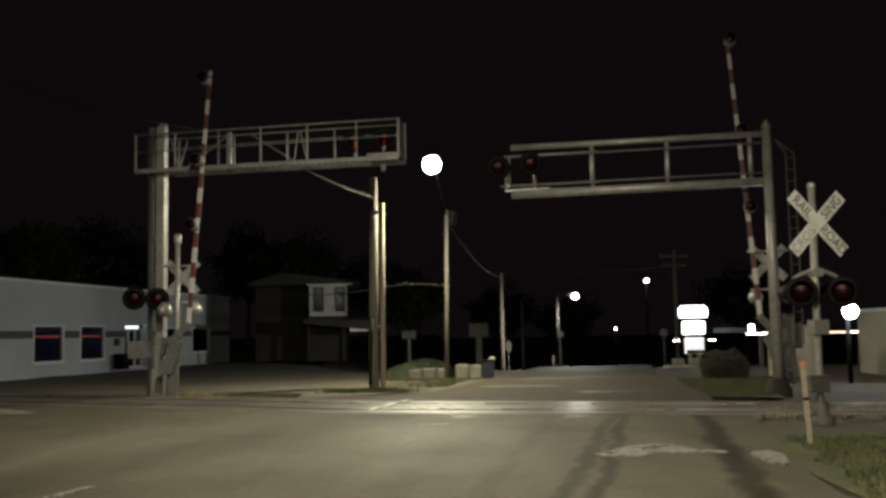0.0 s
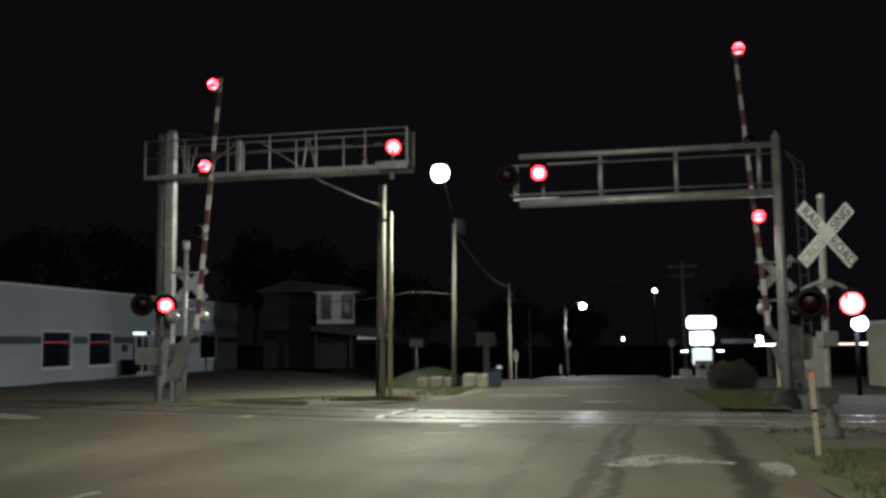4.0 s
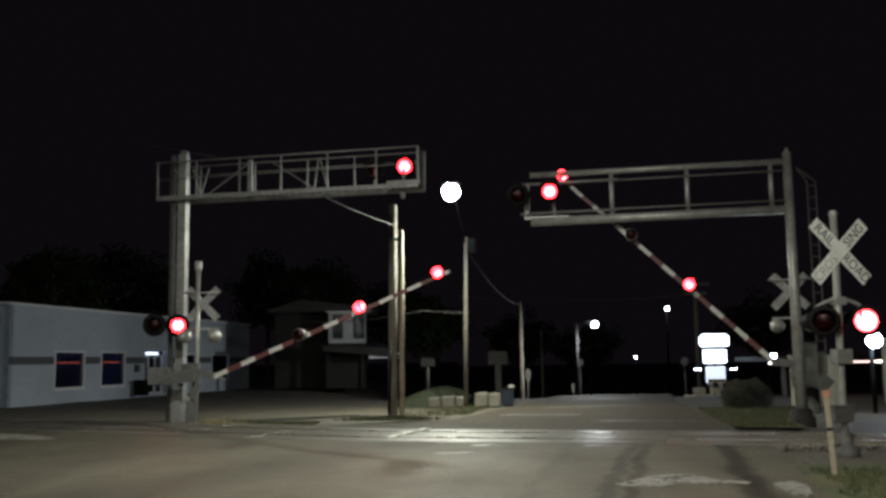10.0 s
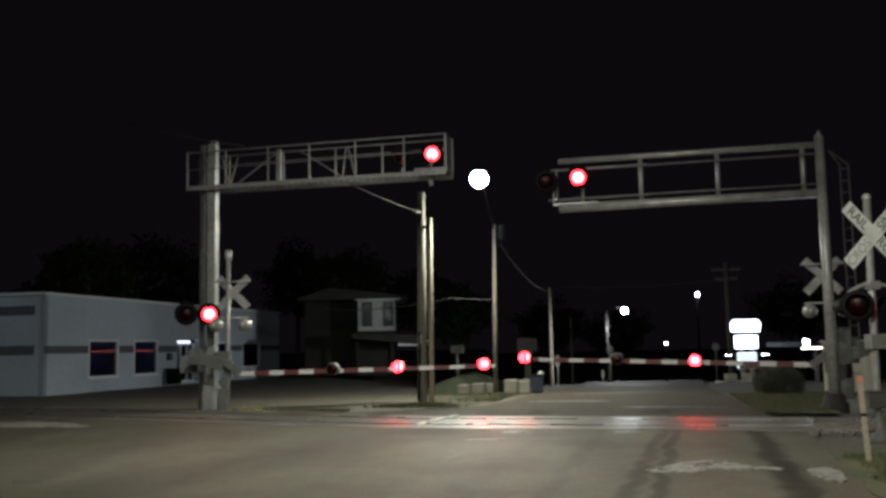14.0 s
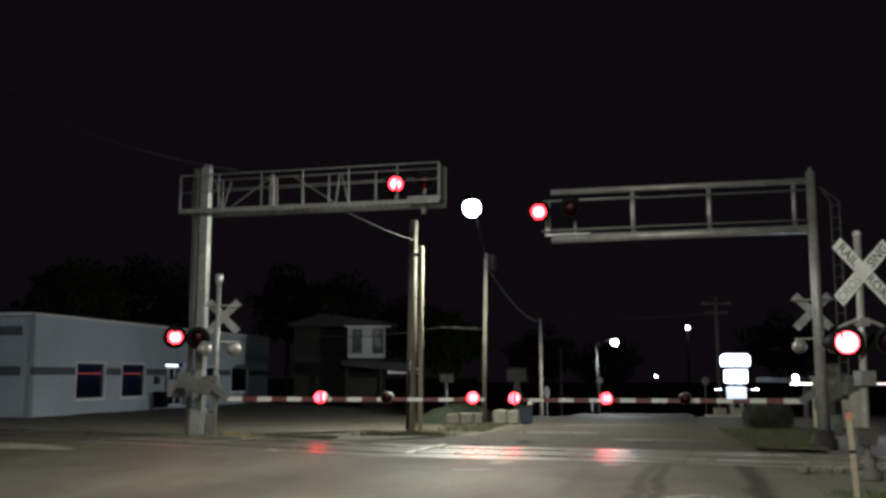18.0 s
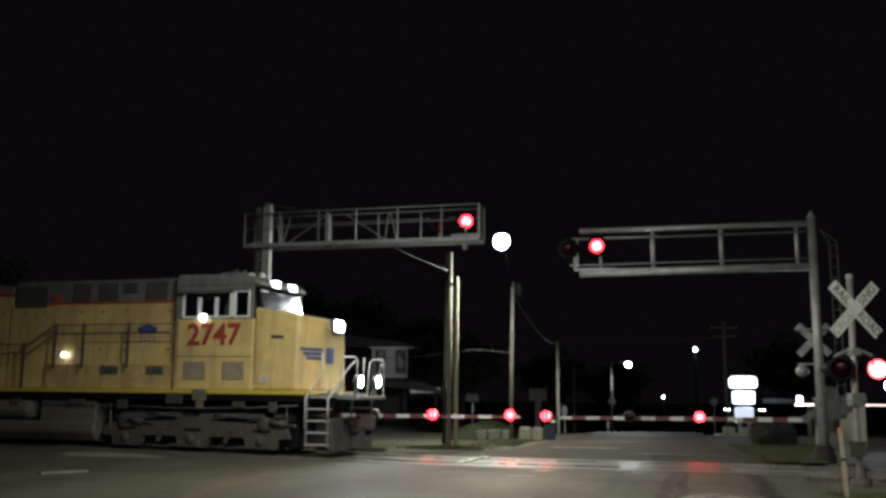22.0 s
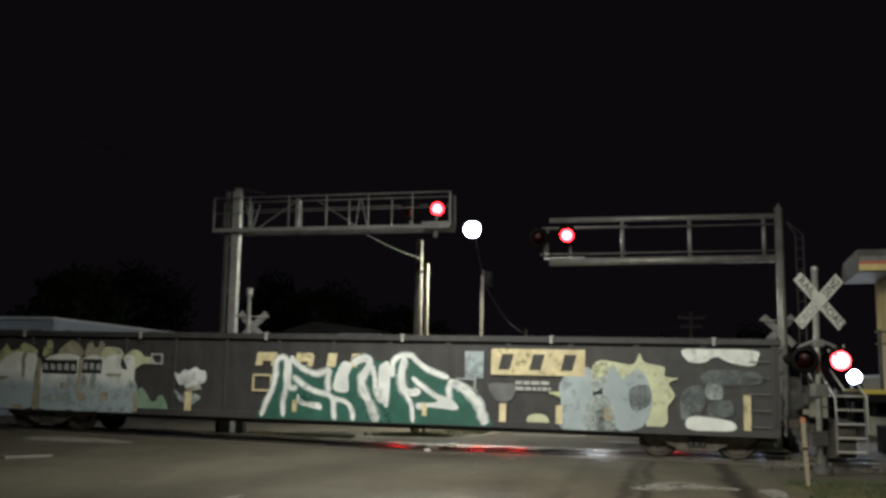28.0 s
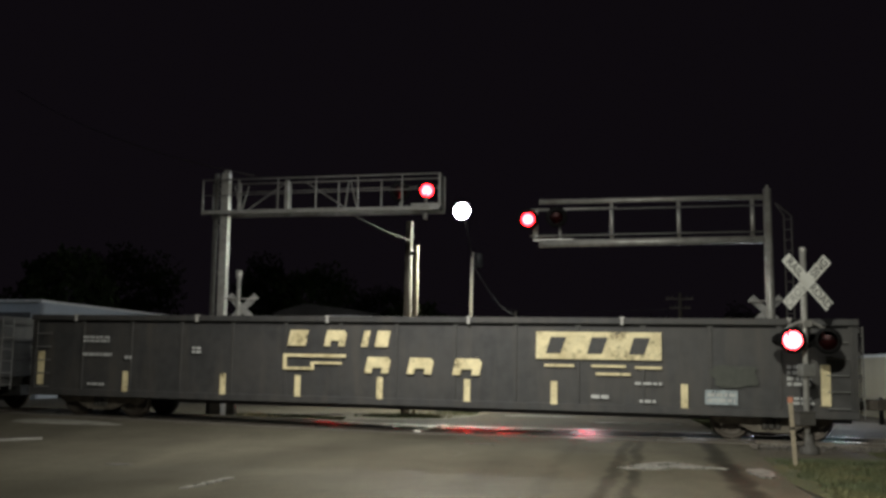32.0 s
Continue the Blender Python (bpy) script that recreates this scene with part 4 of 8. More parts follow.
def gate(pivot, yaw, w, arm_z, length, lamps, label, px):
    """A crossing gate: post with mechanism, and the striped arm as a thing that turns on its pivot. w: +1 when the arm points along +x, else -1."""
    base = Matrix.Translation((pivot[0], pivot[1], 0)) @ pose(0, 0, 0, 0, 0, yaw)
    g = thing("crossing_gate", label, "crossing gate", base, group="crossing gates")
    bm = B()
    rod(bm, (px, 0.1, -0.1), (px, 0.1, 4.3), 0.06, seg=12)
    lathe(bm, [(0.08, 4.25), (0.1, 4.3), (0.1, 4.5), (0.001, 4.52)], at=(px, 0.1, 0), seg=12)
    part("post", bm, STEEL, g, "galvanised post")
    bm = B()
    box(bm, (0.0, 0.12, pivot[2] - 0.1), (0.34, 0.3, 0.5))
    box(bm, (w * 0.06, 0.12, pivot[2] - 0.6), (0.2, 0.2, 0.5), (0, w * 14, 0))
    rod(bm, (0, -0.16, pivot[2]), (0, 0.4, pivot[2]), 0.09, seg=14)
    part("mechanism", bm, BOXG, g, "grey gate mechanism case", bevel=0.02)
    bm = B()
    box(bm, (0, 0.1, 0.3), (0.26, 0.26, 0.75))
    part("pedestal", bm, BOXG, g, "grey pedestal", bevel=0.02)
    crossbuck(g, pose(px + 0.12 * w, 0.18, 3.32, 0, 0, 180), size=1.2, wide=0.21, words=False, face=SIGNBACK)
    bm = B()
    rod(bm, (px - w * 0.4, 0.05, 3.62), (px + w * 0.65, 0.05, 3.62), 0.02, seg=8)
    part("upper_crossarm", bm, STEEL, g)
    bm = B()
    rod(bm, (px - w * 0.45, 0.1, 2.62), (px + w * 0.6, 0.1, 2.62), 0.025, seg=8)
    part("crossarm", bm, STEEL, g)
    for x in (-0.35, 0.48):
        back_lamp(g, pose(px + w * x, -0.02, 2.42), 0.16)
    arm = thing("gate_arm", "red and white striped gate arm with red lamps", "gate arm", base @ pose(0, -0.2, pivot[2]), group="gate arms")
    bm = B()
    box(bm, (-w * 0.35, 0, -0.1), (0.9, 0.07, 0.34), (0, w * 18, 0))
    box(bm, (-w * 0.7, 0, 0.08), (0.34, 0.14, 0.30))
    box(bm, (w * 0.32, 0, arm_z * 0.62), (0.6, 0.05, 0.2), (0, w * 38, 0))
    part("counterweight", bm, BOXG, arm, "grey counterweight and arm bracket", bevel=0.01)
    x, k = 0.55, 0
    while x < length - 0.02:
        e = min(x + 0.41, length)
        bm = B()
        h0, h1 = 0.135 - 0.006 * x, 0.135 - 0.006 * e
        prism(bm, [(w * x, arm_z - h0 / 2), (w * e, arm_z - h1 / 2), (w * e, arm_z + h1 / 2), (w * x, arm_z + h0 / 2)], -0.02, 0.02)
        part("stripe", bm, ARMR if k % 2 else ARMW, arm, "red stripe" if k % 2 else "white stripe", bevel=0.003)
        x, k = e, k + 1
    for u, half in lamps:
        bm = B()
        lathe(bm, [(LR, -0.03), (LR + 0.015, 0.0), (LR + 0.015, 0.30), (0.03, 0.34), (0.001, 0.345)], axis=(0, 1, 0), seg=18)
        box(bm, (0, 0.36, -0.03), (0.09, 0.05, 0.12))
        h = part("arm_lamp", bm, STEEL2, arm, "small lamp on the arm", m=pose(w * u, -0.40, arm_z + 0.06))
        bm = B()
        lathe(bm, [(LR, -0.03), (LR, 0.28)], axis=(0, 1, 0), seg=18)
        part("reflector", bm, CHROME, h, "bright reflector barrel")
        bm = B()
        lathe(bm, [(0.001, -0.06), (0.07, -0.052), (LR, -0.028)], axis=(0, 1, 0), seg=18)
        part("lens", bm, LENS, h, "red glass lens")
        bm = B()
        lathe(bm, [(0.001, 0.27), (LR - 0.002, 0.27)], axis=(0, 1, 0), seg=18)
        part("bulb", bm, BULBG, h, "glowing red lamp")
        # added blocking leaf, in place of the arm lamp going out
        bm = B()
        lathe(bm, [(0.001, -0.002), (LR + 0.003, -0.002), (LR + 0.003, 0.002), (0.001, 0.002)], axis=(0, 1, 0), seg=18)
        SHUTTERS.append((part("shutter", bm, BLACK, h, "added dark leaf that shuts off the bulb", m=pose(0, 0.12, 0)), half))
    return arm


GL, YL = (-7.45, 26.02, 1.55), math.degrees(math.atan2(-0.059, 0.998))
GR, YR = (8.612, 24.76, 1.418), math.degrees(math.atan2(-0.2284, 0.9736))
arm_left = gate(GL, YL, 1, -0.48, 7.55, ((3.2, "B"), (4.97, "A"), (7.235, "S")), "grey gate post with mechanism and crossbuck beside the walkway cantilever", 0.11)
arm_right = gate(GR, YR, -1, -0.38, 7.97, ((3.376, "A"), (5.38, "B"), (7.84, "S")), "grey gate post with mechanism and crossbuck behind the tubular mast", 0.0)


# ---- buildings and street furniture ----
def framed_window(parent, m, w, h, frame=TRIM, name="window"):
    """A window in x and z, facing -y: frame, sill and glass over a dark room."""
    bm = B()
    for x in (-w / 2, w / 2):
        box(bm, (x, 0, 0), (0.1, 0.1, h + 0.1))
    for z in (-h / 2, h / 2):
        box(bm, (0, 0, z), (w - 0.1, 0.1, 0.1))
    wn = part(name, bm, frame, parent, "white-framed dark window", m=m)
    bm = B()
    box(bm, (0, 0.03, 0), (w, 0.012, h))
    part("pane", bm, GLASSD, wn)
    bm = B()
    box(bm, (0, -0.06, -h / 2 - 0.06), (w + 0.16, 0.14, 0.05))
    part("sill", bm, frame, wn)
    return wn


INNER = shade("bluish_inner_wall", (0.10, 0.11, 0.16), 0.9, vary=0.3, grain=2)
# the low flat building west of the street: its long wall runs from (-20.2, 42) to (-15.7, 69.4)
BW = Matrix.Translation((-20.2, 42.0, 0)) @ pose(0, 0, 0, 0, 0, math.degrees(math.atan2(27.4, 4.5)))
lb = thing("low_building", "long low blue-grey painted commercial building with a flat roof", "building", BW)
WL, WH = 27.8, 4.45


def wall_with_holes(name, length, height, holes, thick, mat, parent, m, label=""):
    """A wall in x and z with rectangular openings (x0, x1, z0, z1)."""
    bm = B()
    xs = sorted({0, length, *[v for h in holes for v in h[:2]]})
    zs = sorted({-0.4, height, *[v for h in holes for v in h[2:]]})
    for a, b in zip(xs, xs[1:]):
        for c, d in zip(zs, zs[1:]):
            if any(h[0] <= a and b <= h[1] and h[2] <= c and d <= h[3] for h in holes):
                continue
            box(bm, ((a + b) / 2, thick / 2, (c + d) / 2), (b - a, thick, d - c))
    bmesh.ops.remove_doubles(bm, verts=bm.verts[:], dist=0.001)
    return part(name, bm, mat, parent, label, m=m)


WINS = [(3.55, 6.1, 0.6, 2.38), (7.7, 10.1, 0.6, 2.38), (21.4, 24.2, 0.7, 2.3), (17.4, 19.0, 0.7, 2.3)]
DOORS = [(12.4, 15.0, 0.0, 2.5)]
wall_with_holes("wall", WL, WH, WINS + DOORS, 0.25, WALLB, lb, Matrix(), "blue-grey painted block wall")
wall_with_holes("wall", 30, WH, [], 0.25, WALLB, lb, pose(0.0, 30, 0, 0, 0, -90), "blue-grey painted block wall")
bm = B()
box(bm, (WL / 2, 15, WH - 0.35), (WL - 0.5, 29.4, 0.2))
part("roof", bm, SHINGLE, lb)
bm = B()
box(bm, (WL / 2, 0.1, WH + 0.05), (WL + 0.3, 0.42, 0.12))
box(bm, (0, 15, WH + 0.05), (0.42, 30, 0.12))
part("coping", bm, TRIM, lb, "pale metal coping")
for x0, x1 in ((0, 3.45), (6.2, 7.6), (10.2, 12.3), (15.1, 17.3), (19.1, 21.3), (24.3, 27.8)):
    bm = B()
    box(bm, ((x0 + x1) / 2, -0.012, 1.95), (x1 - x0, 0.02, 0.36))
    part("painted_band", bm, WALLD, lb, "dark painted band")
for z in (1.95, WH - 0.7):
    bm = B()
    box(bm, (-0.012, 14, z), (0.02, 27, 0.42))
    part("painted_band", bm, WALLD, lb, "dark painted band")
bm = B()
box(bm, (-0.1, 3.0, 2.7), (0.16, 1.1, 0.5))
part("wall_vent", bm, DARKG, lb, "dark vent box")
for x0, x1, z0, z1 in WINS:
    framed_window(lb, pose((x0 + x1) / 2, 0.04, (z0 + z1) / 2), x1 - x0, z1 - z0)
bm = B()
box(bm, (WL / 2, 2.6, 2), (WL - 1, 0.1, 3.6))
part("inner_wall", bm, INNER, lb, "dark interior")
bm = B()
for x0, x1 in ((3.6, 6.05), (7.9, 10.0)):
    box(bm, ((x0 + x1) / 2, 0.2, 1.85), (x1 - x0, 0.03, 0.05))
part("neon_tube", bm, glow("red_neon", (1.0, 0.15, 0.06), 1.2), lb, "red neon tube behind the glass")
bm = B()
for x in (4.8, 8.9, 13.7, 22.8):
    box(bm, (x, 1.6, 3.0), (1.8, 0.1, 0.05))
part("ceiling_tube", bm, glow("lit_blue_tube", (0.4, 0.5, 1.0), 5), lb, "dim bluish tubes inside")
bm = B()
box(bm, (13.7, 0.55, 2.3), (2.4, 0.1, 0.26))
part("lit_transom", bm, DOORGLOW, lb, "lit transom over the entrance")
dr = B()
box(dr, (13.7, 0.3, 0.05), (2.62, 0.1, 0.1))
dr = part("entrance_door", dr, TRIM, lb, "white-framed glass entrance door")
for x in (12.45, 13.3, 14.1, 14.95):
    bm = B()
    box(bm, (x, 0.3, 1.13), (0.12, 0.08, 2.06))
    part("door_post", bm, TRIM, dr)
bm = B()
box(bm, (13.7, 0.3, 2.21), (2.62, 0.08, 0.1))
part("door_head", bm, TRIM, dr)
bm = B()
box(bm, (13.7, 0.33, 1.05), (2.4, 0.012, 2.0))
part("pane", bm, GLASSD, dr)
bm = B()
box(bm, (11.3, -0.1, 1.5), (0.4, 0.14, 0.4))
part("wall_box", bm, DARKG, lb, "dark wall box")
bm = B()
lathe(bm, [(0.12, 0), (0.12, 0.5), (0.2, 0.55), (0.001, 0.65)], at=(9.5, 6, WH), seg=10)
part("roof_vent", bm, STEEL2, lb)

wb = thing("waste_bin", "dark waste bin against the low building", "bin", BW @ pose(11.1, -0.5, 0))
bm = B()
box(bm, (0, 0, 0.4), (0.6, 0.6, 0.8), None, 1.08)
part("body", bm, BLACK, wb, bevel=0.03)
bm = B()
box(bm, (0, 0, 0.83), (0.68, 0.68, 0.06))
part("lid", bm, BLACK, wb, bevel=0.02)

# the two-storey house behind
def rect2(x0, x1, z0, z1):
    return [(x0, z0), (x1, z0), (x1, z1), (x0, z1)]


hs = thing("house", "dim two-storey house with pale upper siding and a porch", "house", pose(-8.8, 62, 0, 0, 0, 6))
bm = B()
prism(bm, [(0.0, 2.9), (2.45, 2.9), (2.45, 4.95), (0.0, 5.25)], 0, 7.5)
part("upper_wall", bm, SIDING, hs, "pale siding")
# one wall, dark below the siding: porch shade set in its colour
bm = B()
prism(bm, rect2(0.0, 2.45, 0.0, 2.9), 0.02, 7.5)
part("lower_wall", bm, HOUSEB, hs, "lower wall, porch shade put into its dark brown")
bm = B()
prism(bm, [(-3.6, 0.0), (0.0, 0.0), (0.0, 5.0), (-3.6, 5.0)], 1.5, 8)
part("side_wall", bm, HOUSEB, hs, "side wall in the same near-black brown")
bm = B()
prism(bm, [(-3.9, 4.95), (3.3, 5.0), (3.3, 5.15), (0.0, 5.55), (-1.8, 5.75), (-3.9, 5.1)], -0.3, 8.3)
part("roof", bm, SHINGLE, hs, "dark shingle roof")
for i in range(12):
    bm = B()
    box(bm, (1.22, -0.02, 3.05 + i * 0.165), (2.45, 0.03, 0.02))
    part("clapboard", bm, SIDING, hs)
bm = B()
box(bm, (1.3, -0.05, 4.98), (3.0, 0.2, 0.12))
part("fascia", bm, TRIM, hs)
for x in (0.62, 2.0):
    framed_window(hs, pose(x, -0.05, 4.0), 0.52, 1.45, DARKG)
bm = B()
prism(bm, [(-0.3, 2.7), (3.6, 2.55), (4.6, 2.0), (4.6, 1.9), (-0.3, 2.4)], -2.2, 0)
part("porch_roof", bm, SHINGLE, hs, "dark porch roof")
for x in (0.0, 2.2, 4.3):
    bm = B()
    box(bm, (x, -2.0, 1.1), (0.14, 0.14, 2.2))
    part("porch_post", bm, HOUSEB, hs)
bm = B()
box(bm, (3.6, -1.9, 2.05), (2.0, 0.1, 0.35))
part("porch_sign", bm, TRIM, hs, "pale board under the porch roof")


# poles and lamps
def pole(at, top, r=0.14, lean=(0, 0), mat=WOOD, label="weathered wooden utility pole", arms=(), name="utility_pole"):
    p = thing(name, label, "utility pole", Matrix.Translation(at), group="utility poles")
    bm = B()
    rod(bm, (0, 0, -0.4), (lean[0], lean[1], top - at[2]), r, r * 0.72, seg=12)
    part("shaft", bm, mat, p)
    for z, half, y in arms:
        bm = B()
        box(bm, (lean[0] * z / (top - at[2]), y, z), (half * 2, 0.09, 0.11))
        part("crossarm", bm, WOOD, p)
        for k in (-1, -0.6, 0.6, 1):
            bm = B()
            lathe(bm, [(0.03, z + 0.06), (0.055, z + 0.1), (0.04, z + 0.18), (0.001, z + 0.2)], at=(k * half * 0.9, y, 0), seg=8)
            part("insulator", bm, DARKG, p)
    return p


def lamp_head(parent, at, mat, r=0.2, arm=None, length=0.5):
    """A street lamp head on an arm, with a glowing bowl."""
    bm = B()
    if arm:
        rod(bm, arm, (at[0], at[1], at[2] + 0.1), 0.03, seg=8)
    lathe(bm, [(0.001, 0.2), (r * 0.7, 0.18), (r * 1.05, 0.06), (r * 1.08, 0.0), (r * 0.9, 0.0)], at=at, seg=18)
    h = part("lamp_head", bm, BLACK, parent, "street lamp head on an arm")
    bm = B()
    lathe(bm, [(r * math.sin(k * math.pi / 9) + 0.001, -0.8 * r - r * math.cos(k * math.pi / 9)) for k in range(10)], at=at, seg=18)
    part("bowl", bm, mat, h, "glowing lamp bowl")


pa = pole((-2.38, 31.6, 0), 6.9, 0.17, (0.08, 0))
bm = B()
rod(bm, (0.33, -0.25, -0.3), (0.36, -0.1, 6.0), 0.09, 0.08, seg=10)
part("riser_pole", bm, STICK, pa, "paler riser pole alongside")
bm = B()
rod(bm, (-0.1, -0.19, 0), (-0.02, -0.16, 2.2), 0.05, seg=8)
part("conduit", bm, BLACK, pa)
bm = B()
box(bm, (0.2, -0.15, 5.7), (0.2, 0.1, 0.1))
part("clamp", bm, DARKG, pa)
pb = pole((0.03, 36.2, -0.05), 6.35, 0.09, (0.12, 0))
lamp_head(pb, (-0.38, -3.2, 7.84), LAMPW, 0.3, (0.1, 0, 6.2))
bm = B()
lathe(bm, [(0.001, 5.72), (0.17, 5.74), (0.18, 5.8), (0.18, 6.28), (0.15, 6.34), (0.001, 6.36)], at=(0.36, -0.05, 0), seg=14)
for z in (5.85, 6.2):
    box(bm, (0.2, -0.03, z), (0.16, 0.06, 0.05))
part("transformer_can", bm, BLACK, pb, "grey transformer can near the pole top")
bm = B()
rod(bm, (-1.6, 0, 3.6), (0.1, 0, 3.5), 0.01, seg=6)
part("bracket", bm, DARKG, pb)
pf = pole((6.17, 52.1, -0.4), 3.6, 0.06, mat=BLACK, label="street lamp pole far down the street", name="street_lamp")
lamp_head(pf, (0.98, -0.1, 4.03), LAMPW, 0.16, (0, 0, 3.9))
pole((14.6, 60, -1.0), 6.6, 0.15, arms=((7.2, 0.9, 0), (6.6, 0.7, 0)))
pole((3.3, 55, -0.6), 5.0, 0.12)
pole((6.1, 75, -2.0), 4.0, 0.12)
p2 = pole((23.4, 110, -4), 8.0, 0.15, mat=BLACK, label="far street lamp pole", name="street_lamp")
lamp_head(p2, (0, -0.3, 11.4), LAMPS, 0.22, (0, 0, 11.6))
p3 = pole((26.8, 150, -5.3), 2.6, 0.12, mat=BLACK, label="far street lamp pole", name="street_lamp")
lamp_head(p3, (0, -0.3, 7.2), LAMPS, 0.17, (0, 0, 7.3))


def cable(name, a, b, sag, r=0.018, label="thin dark overhead cable against the night sky"):
    bm = B()
    a, b = Vector(a), Vector(b)
    pts = [a.lerp(b, i / 14) - Vector((0, 0, sag * 4 * (i / 14) * (1 - i / 14))) for i in range(15)]
    tube(bm, pts, r, 5)
    return solid(name, bm, DARKG, label, "cable", "overhead cables")


cable("cable", (-3.9, 26.1, 6.3), (-2.3, 31.5, 6.2), 0.05, 0.013, "sagging cable from the cantilever to the pole")
cable("cable", (-7.2, 27.2, 7.7), (-22, 42, 14.8), 0.5)
cable("cable", (0.1, 36.2, 6.0), (3.3, 55, 4.8), 0.5)
cable("cable", (3.3, 55, 4.7), (6.1, 75, 3.8), 0.4)
cable("cable", (14.6, 60, 6.2), (23.4, 110, 7.6), 0.8)
cable("cable", (14.6, 60, 5.6), (-6, 75, 7.6), 0.8)
cable("cable", (-1.5, 36, 3.55), (-8, 44, 3.6), 0.2)

# raised planter with a low wall
pt = thing("planter", "low grassy mound behind a rough stone edge", "planter", pose(-0.1, 36.6, 0))
bm = B()
rows = []
for k in range(9):
    a = k / 8
    rows.append([bm.verts.new((-0.95 + 1.85 * a * math.cos(i * math.tau / 32), 1.6 + 1.5 * a * math.sin(i * math.tau / 32), -0.15 + 0.7 * math.cos(a * math.pi / 2) ** 0.8 + 0.07 * noise.noise((a * 4 * math.cos(i * math.tau / 32), a * 4 * math.sin(i * math.tau / 32), 3)))) for i in range(32)])
for p, q in zip(rows, rows[1:]):
    for i in range(32):
        bm.faces.new((p[i], q[i], q[(i + 1) % 32], p[(i + 1) % 32])).smooth = True
part("mound", bm, MOUND, pt, "rough grassy mound")
for x, w, hh in ((-1.05, 0.5, 0.3), (-0.52, 0.52, 0.34), (0.0, 0.48, 0.32)):
    bm = B()
    box(bm, (x, 0.25 + 0.05 * x, hh / 2 - 0.08), (w, 0.4, hh + 0.1), (0, 2 * x, 6 * x))
    part("edge_stone", bm, SLAB, pt, bevel=0.05)
for x, w, hh in ((0.74, 0.5, 0.44), (1.24, 0.46, 0.42)):
    bm = B()
    box(bm, (x, -0.1, hh / 2 - 0.06), (w, 0.45, hh + 0.1), (0, 0, -4))
    part("pale_block", bm, BLOCK, pt, "pale concrete block", bevel=0.05)
bn = thing("waste_bin", "dark blue waste bin with a pale bag beside the planter", "bin", pose(1.62, 36.3, -0.05))
bm = B()
box(bm, (0, 0, 0.3), (0.42, 0.42, 0.62), None, 1.1)
part("body", bm, shade("bin_blue", (0.008, 0.014, 0.03), 0.5), bn, bevel=0.02)
bm = B()
box(bm, (0, 0, 0.63), (0.5, 0.5, 0.05))
part("lid", bm, BLACK, bn, bevel=0.01)
bm = B()
for k in range(7):
    a = k * 0.9
    lathe(bm, [(0.001, 0.6), (0.05, 0.64), (0.075, 0.69), (0.05, 0.74), (0.001, 0.76 + 0.015 * (k % 3))], at=(0.14 + 0.06 * math.cos(a), 0.06 * math.sin(a) - 0.12, 0.0), seg=7)
part("bag", bm, STEPG, bn, "crumpled pale bag")


def sign(name, at, h, w, hh, mat, label, yaw=0, shape="box", postr=0.03):
    g = thing(name, label, "sign", Matrix.Translation(at) @ pose(0, 0, 0, 0, 0, yaw))
    bm = B()
    rod(bm, (0, 0.04, -0.3), (0, 0.04, h), postr, seg=8)
    part("post", bm, STEEL, g)
    bm = B()
    if shape == "box":
        box(bm, (0, 0, h - hh / 2), (w, 0.02, hh))
    else:
        n = 8 if shape == "oct" else 20
        prism(bm, [(w / 2 * math.cos((i + 0.5) * math.tau / n), h - hh / 2 + hh / 2 * math.sin((i + 0.5) * math.tau / n)) for i in range(n)], -0.01, 0.01)
    part("panel", bm, mat, g)
    return g


sign("street_sign", (-1.64, 43.5, 0), 1.78, 0.62, 0.36, DARKG, "grey back of a street sign on a thin post")
sign("street_sign", (3.28, 49.5, -0.3), 1.5, 0.3, 0.62, SIGNW, "small white oval sign on a post", shape="disc")
sign("street_sign", (5.3, 47, -0.15), 0.6, 0.1, 0.4, SIGNW, "short pale marker post")
sign("stop_sign", (7.6, 63, -0.95), 2.6, 0.5, 0.5, STEEL2, "round grey back of a far sign", shape="oct")
sign("stop_sign", (13.3, 58, -0.7), 2.35, 0.5, 0.5, STEEL2, "round grey back of a far sign", shape="oct")
bs = thing("board_sign", "dark sign board on a thick post", "sign", pose(1.55, 44.0, 0))
bm = B()
box(bm, (0, 0, 0.75), (0.28, 0.28, 1.9))
part("post", bm, DARKG, bs)
bm = B()
box(bm, (0, -0.02, 1.75), (0.9, 0.14, 0.62))
part("board", bm, DARKG, bs, bevel=0.02)

# lit pylon sign
py = thing("pylon_sign", "tall roadside sign with three glowing white faces", "sign", pose(11.82, 45.2, -0.15))
for x in (-0.22, 0.22):
    bm = B()
    box(bm, (x, 0.2, 0.6), (0.16, 0.2, 2.6))
    part("post", bm, STEEL2, py)
bm = B()
prism(bm, [(-0.66, 2.4), (-0.6, 2.29), (0.6, 2.29), (0.66, 2.4), (0.66, 2.72), (0.53, 2.86), (-0.53, 2.86), (-0.66, 2.72)], 0, 0.3)
part("top_panel", bm, SIGNGLOW, py, "glowing rounded sign face")
bm = B()
box(bm, (0, 0.15, 1.82), (1.04, 0.3, 0.62))
part("middle_panel", bm, SIGNGLOW, py, "glowing sign face", bevel=0.05)
bm = B()
box(bm, (0, 0.15, 0.96), (0.86, 0.3, 0.76))
part("lower_panel", bm, SIGNLOW, py, "glowing sign face", bevel=0.04)
for x in (-0.3, -0.1, 0.1, 0.3):
    bm = B()
    box(bm, (x, -0.015, 0.68), (0.16, 0.03, 0.13))
    part("letter_bar", bm, SIGNK, py, "dark bar of unreadable letters")
bm = B()
box(bm, (0, -0.013, 0.68), (0.82, 0.02, 0.2))
